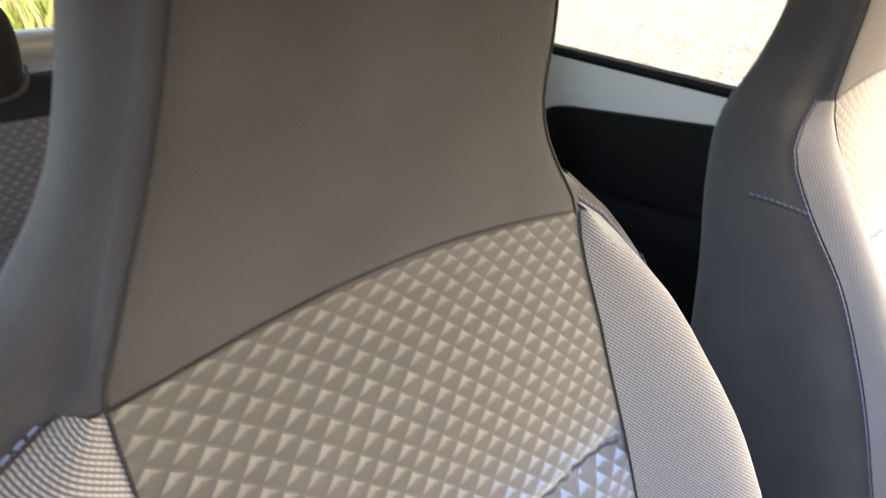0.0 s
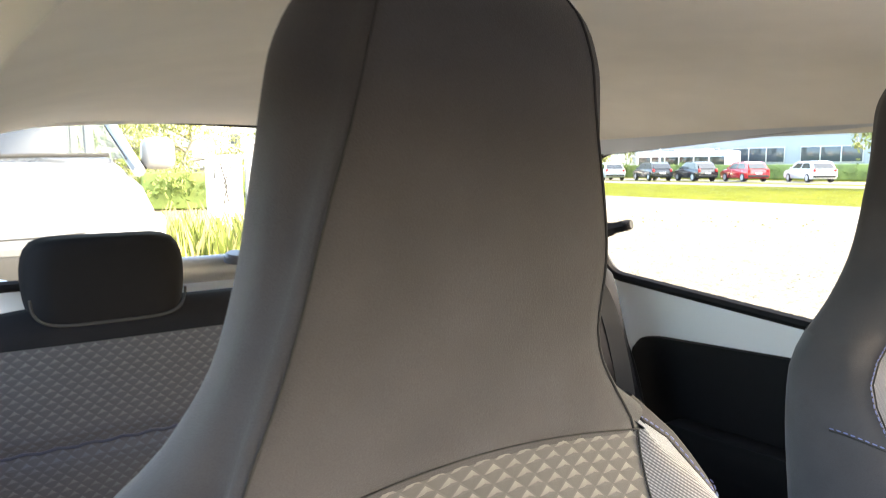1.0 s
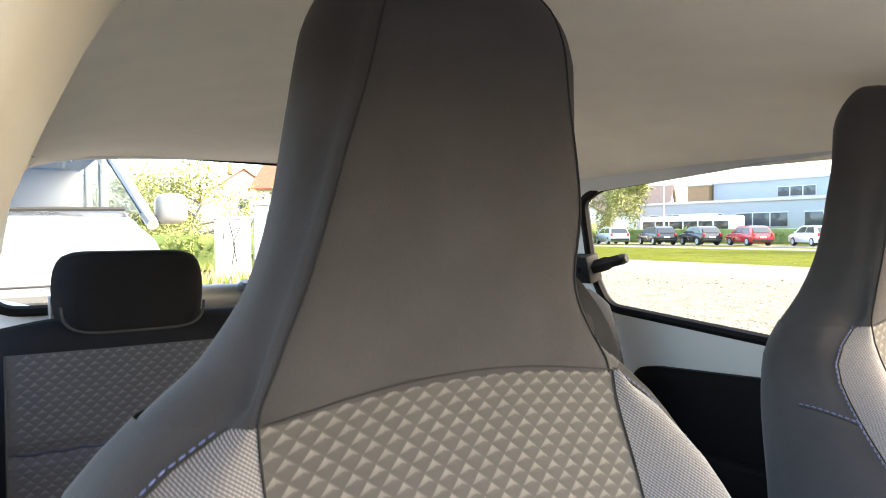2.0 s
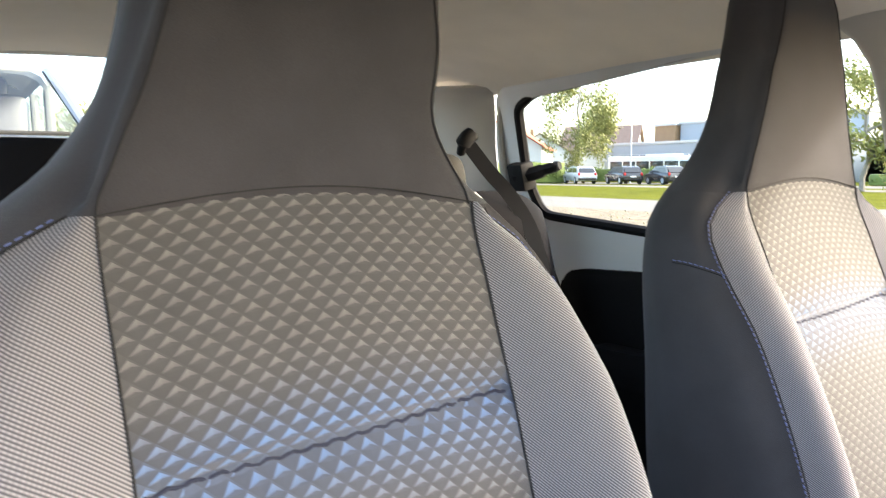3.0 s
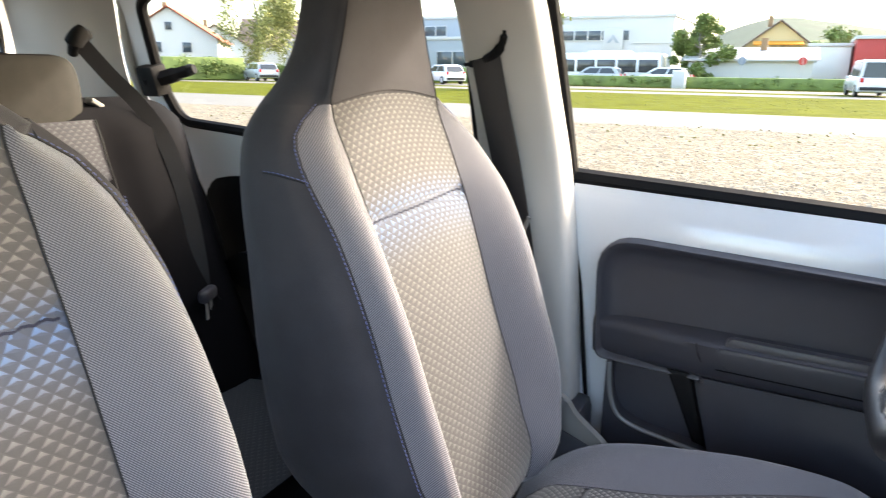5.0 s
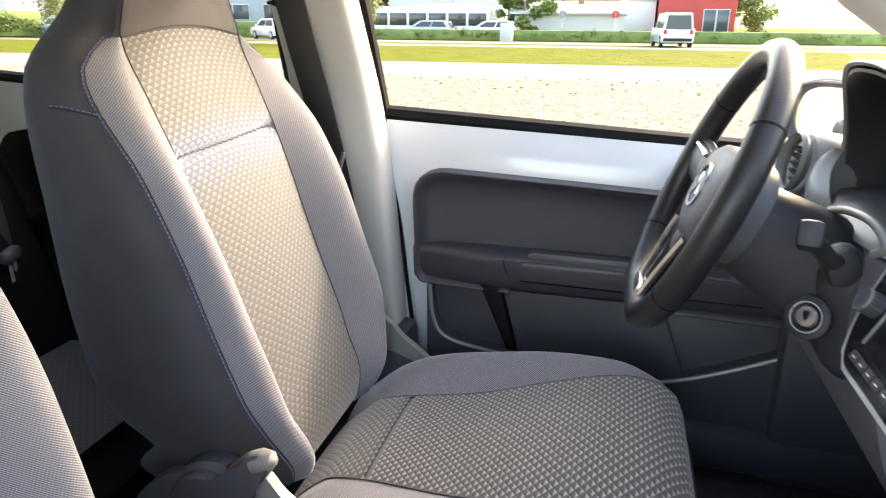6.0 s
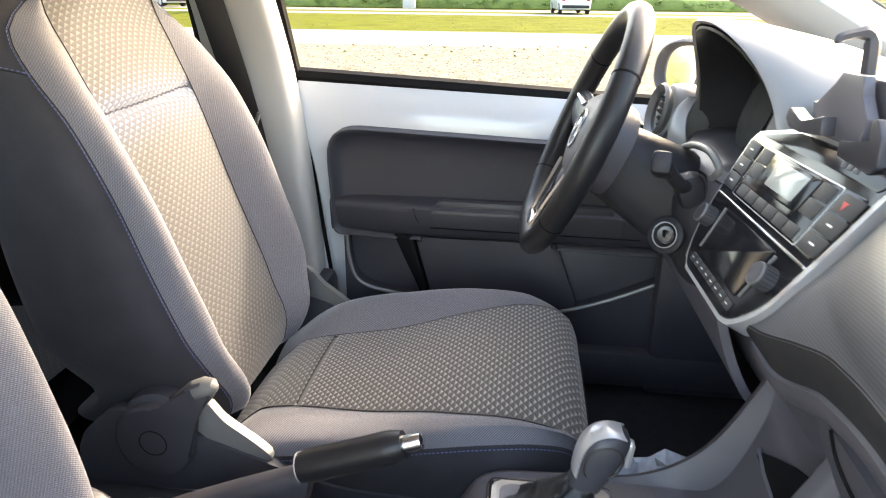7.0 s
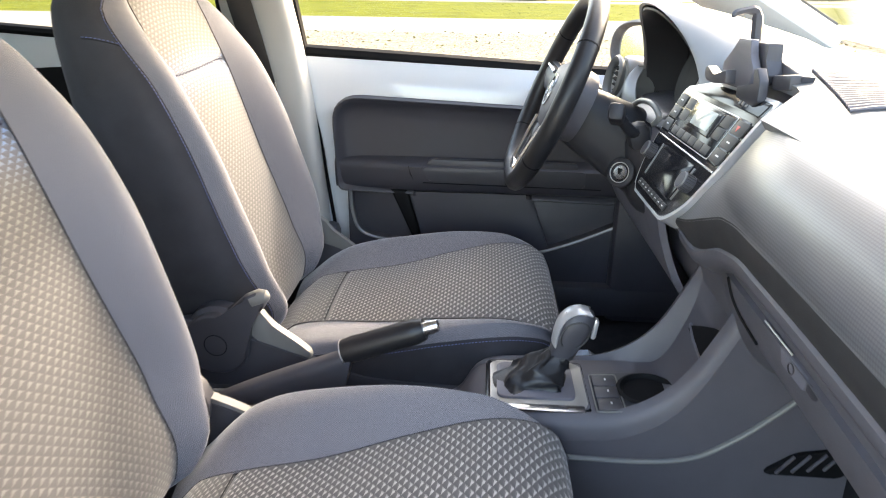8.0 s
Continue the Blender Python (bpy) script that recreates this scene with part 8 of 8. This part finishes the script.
# switch boxes behind the car
sb = thing("switch_box", "white graffiti-scrawled switch box in tall weeds", "switch box", (2.3, 9.9, 0))
part("body", rbox((2.28, 9.95, 0.70), (0.52, 0.36, 1.40), 0.02, (0, 0, -15)), M["plaster"], sb)
part("lid", rbox((2.28, 9.95, 1.42), (0.58, 0.42, 0.05), 0.015, (0, 0, -15)), M["whitewall"], sb)
for pts in (((2.17, 9.735, 1.35), (2.25, 9.72, 1.0), (2.20, 9.73, 0.7)), ((2.33, 9.70, 1.3), (2.22, 9.72, 1.05), (2.27, 9.71, 0.75)), ((2.10, 9.75, 1.25), (2.09, 9.755, 1.1))):
    part("scrawl", tube(pts, 0.009, 5), M["tyre"], sb, "thin black scrawl")
sb2 = thing("transformer_box", "taller white transformer box beside the switch box", "transformer box", (2.95, 9.9, 0))
part("body", rbox((2.95, 9.85, 0.80), (0.72, 0.5, 1.62), 0.02, (0, 0, -15)), M["whitewall"], sb2)
part("lid", rbox((2.95, 9.85, 1.64), (0.80, 0.58, 0.07), 0.015, (0, 0, -15)), M["plaster"], sb2)
part("vent", rbox((2.88, 9.59, 1.45), (0.35, 0.03, 0.12), 0.005, (0, 0, -15)), M["bluegrey"], sb2)

M["van_paint"] = mat("pale_silver_van_paint", (0.19, 0.193, 0.20), 0.3, 0.0, 0.03, 2, 0.01, 100, 0.5, 0.5)
M["van_glass"] = glass("tinted_van_glass", (0.88, 0.93, 0.92))
# ---- white van parked close behind ----
van = thing("parked_van", "pale silver transporter van parked nose-on behind the car", "van", (-0.75, 5.5, 0))
VX = -0.75


def van_ring(y, z0, z1, w0, w1, n=9):
    """A half-round section of the body at y: sill, flank, shoulder, top."""
    right = [(w0, z0), (w0 + 0.02, z0 + (z1 - z0) * 0.45), (w1 + 0.02, z1 - 0.14), (w1 - 0.10, z1 - 0.02), (w1 * 0.45, z1 + 0.012)]
    pts = [(VX + x, y, z) for x, z in right] + [(VX - x, y, z) for x, z in right[::-1]]
    return pts


body = [van_ring(3.30, 0.30, 0.78, 0.80, 0.74), van_ring(3.24, 0.32, 0.90, 0.86, 0.78), van_ring(3.32, 0.32, 1.06, 0.92, 0.83), van_ring(3.6, 0.32, 1.18, 0.95, 0.88), van_ring(4.05, 0.32, 1.30, 0.95, 0.90), van_ring(4.3, 0.32, 1.33, 0.95, 0.90), van_ring(8.0, 0.32, 1.33, 0.95, 0.90)]
part("body", loft(body), M["van_paint"], van, angle=50)


def van_arch(y, ztop, half_top, t):
    """The roof's section at y, t below its outer face."""
    return [(VX + x, y, z - t) for x, z in ((half_top + 0.055, ztop - 0.11), (half_top + 0.02, ztop - 0.05), (half_top - 0.06, ztop - 0.01), (0, ztop + 0.012), (-half_top + 0.06, ztop - 0.01), (-half_top - 0.02, ztop - 0.05), (-half_top - 0.055, ztop - 0.11))]


part("roof", loft([van_arch(y, z, h, 0.0) + van_arch(y, z, h - 0.02, 0.035)[::-1] for y, z, h in ((5.12, 1.84, 0.70), (5.4, 1.92, 0.72), (8.0, 1.95, 0.72))]), M["van_paint"], van, angle=50)
part("rear_wall", rbox((VX, 7.95, 1.60), (1.60, 0.08, 0.62), 0.02), M["van_paint"], van)
for s in (-1, 1):
    part("windscreen_pillar", tube([(VX + s * 0.895, 3.96, 1.25), (VX + s * 0.875, 4.10, 1.325), (VX + s * 0.825, 4.6, 1.58), (VX + s * 0.765, 5.16, 1.83)], 0.036, 8), M["van_paint"], van)
    part("windscreen_seal", tube([(VX + s * 0.845, 4.07, 1.325), (VX + s * 0.735, 5.12, 1.825)], 0.006, 6), M["tyre"], van)
    for y, w in ((5.55, 0.14), (6.75, 0.14)):
        part("door_pillar", prism([(y - w / 2, 1.31), (y + w / 2, 1.31), (y + w / 2, 1.84), (y - w / 2, 1.82)], VX + s * 0.80 - 0.03, VX + s * 0.80 + 0.03, "x", 0.01), M["van_paint"], van)
    for y0, y1, y2 in ((4.35, 5.48, 5.12), (5.62, 6.68, 5.62), (6.82, 7.9, 6.82)):
        bm = bmesh.new()
        bm.faces.new([bm.verts.new(p) for p in ((VX + s * 0.88, y0, 1.33), (VX + s * 0.88, y1, 1.33), (VX + s * 0.785, y1, 1.82), (VX + s * 0.785, y2, 1.80))])
        part("side_window", bm, M["van_glass"], van, shade=False)
    k = part("mirror", rbox((VX + s * 1.065, 4.30, 1.36), (0.20, 0.16, 0.20), 0.06, (0, 0, 0), 3), M["van_paint"], van, "grey door mirror")
    part("mirror_arm", rbox((VX + s * 0.95, 4.33, 1.29), (0.12, 0.08, 0.06), 0.02), M["tyre"], k)
    part("headlight", prism(rounded([(VX + s * 0.50, 0.80), (VX + s * 0.88, 0.84), (VX + s * 0.90, 1.05), (VX + s * 0.56, 0.98)], 0.04), 3.28, 3.5, "y", 0.03), M["headlamp"], van, "clear headlight")
bm = bmesh.new()
bm.faces.new([bm.verts.new(p) for p in ((VX - 0.86, 4.06, 1.325), (VX + 0.86, 4.06, 1.325), (VX + 0.74, 5.14, 1.83), (VX - 0.74, 5.14, 1.83))])
part("windscreen", bm, M["van_glass"], van, facing=(0, -1, 1))
part("wiper", tube([(VX - 0.1, 4.0, 1.325), (VX + 0.35, 4.0, 1.34), (VX + 0.75, 4.03, 1.345)], 0.014, 6), M["tyre"], van)
part("dashboard", rbox((VX, 4.55, 1.27), (1.6, 0.7, 0.14), 0.05), M["dark"], van)
for s in (-1, 1):
    st = part("van_seat", rbox((VX + s * 0.42, 5.6, 1.35), (0.5, 0.18, 0.7), 0.07), M["dark"], van)
    part("van_headrest", rbox((VX + s * 0.42, 5.62, 1.75), (0.26, 0.1, 0.16), 0.05), M["dark"], st)
part("grille", rbox((VX, 3.26, 0.80), (1.05, 0.06, 0.16), 0.02), M["tyre"], van)
part("badge", ring_profile((VX, 3.225, 0.88), (0, -1, 0), [(0.055, 0), (0.055, 0.015), (0.068, 0.015), (0.068, 0)], 28), M["chrome"], van, "chrome round badge")
part("bonnet_gap", tube(smooth_line([(VX - 0.85, 3.42, 1.02), (VX - 0.5, 3.27, 0.965), (VX, 3.22, 0.955), (VX + 0.5, 3.27, 0.965), (VX + 0.85, 3.42, 1.02)], 5), 0.006, 6), M["tyre"], van)
for y in (4.2, 7.3):
    for s in (-1, 1):
        part("wheel", disc((VX + s * 0.75, y, 0.33), (s, 0, 0), 0.33, 0.22, 20, 0.03), M["tyre"], van)
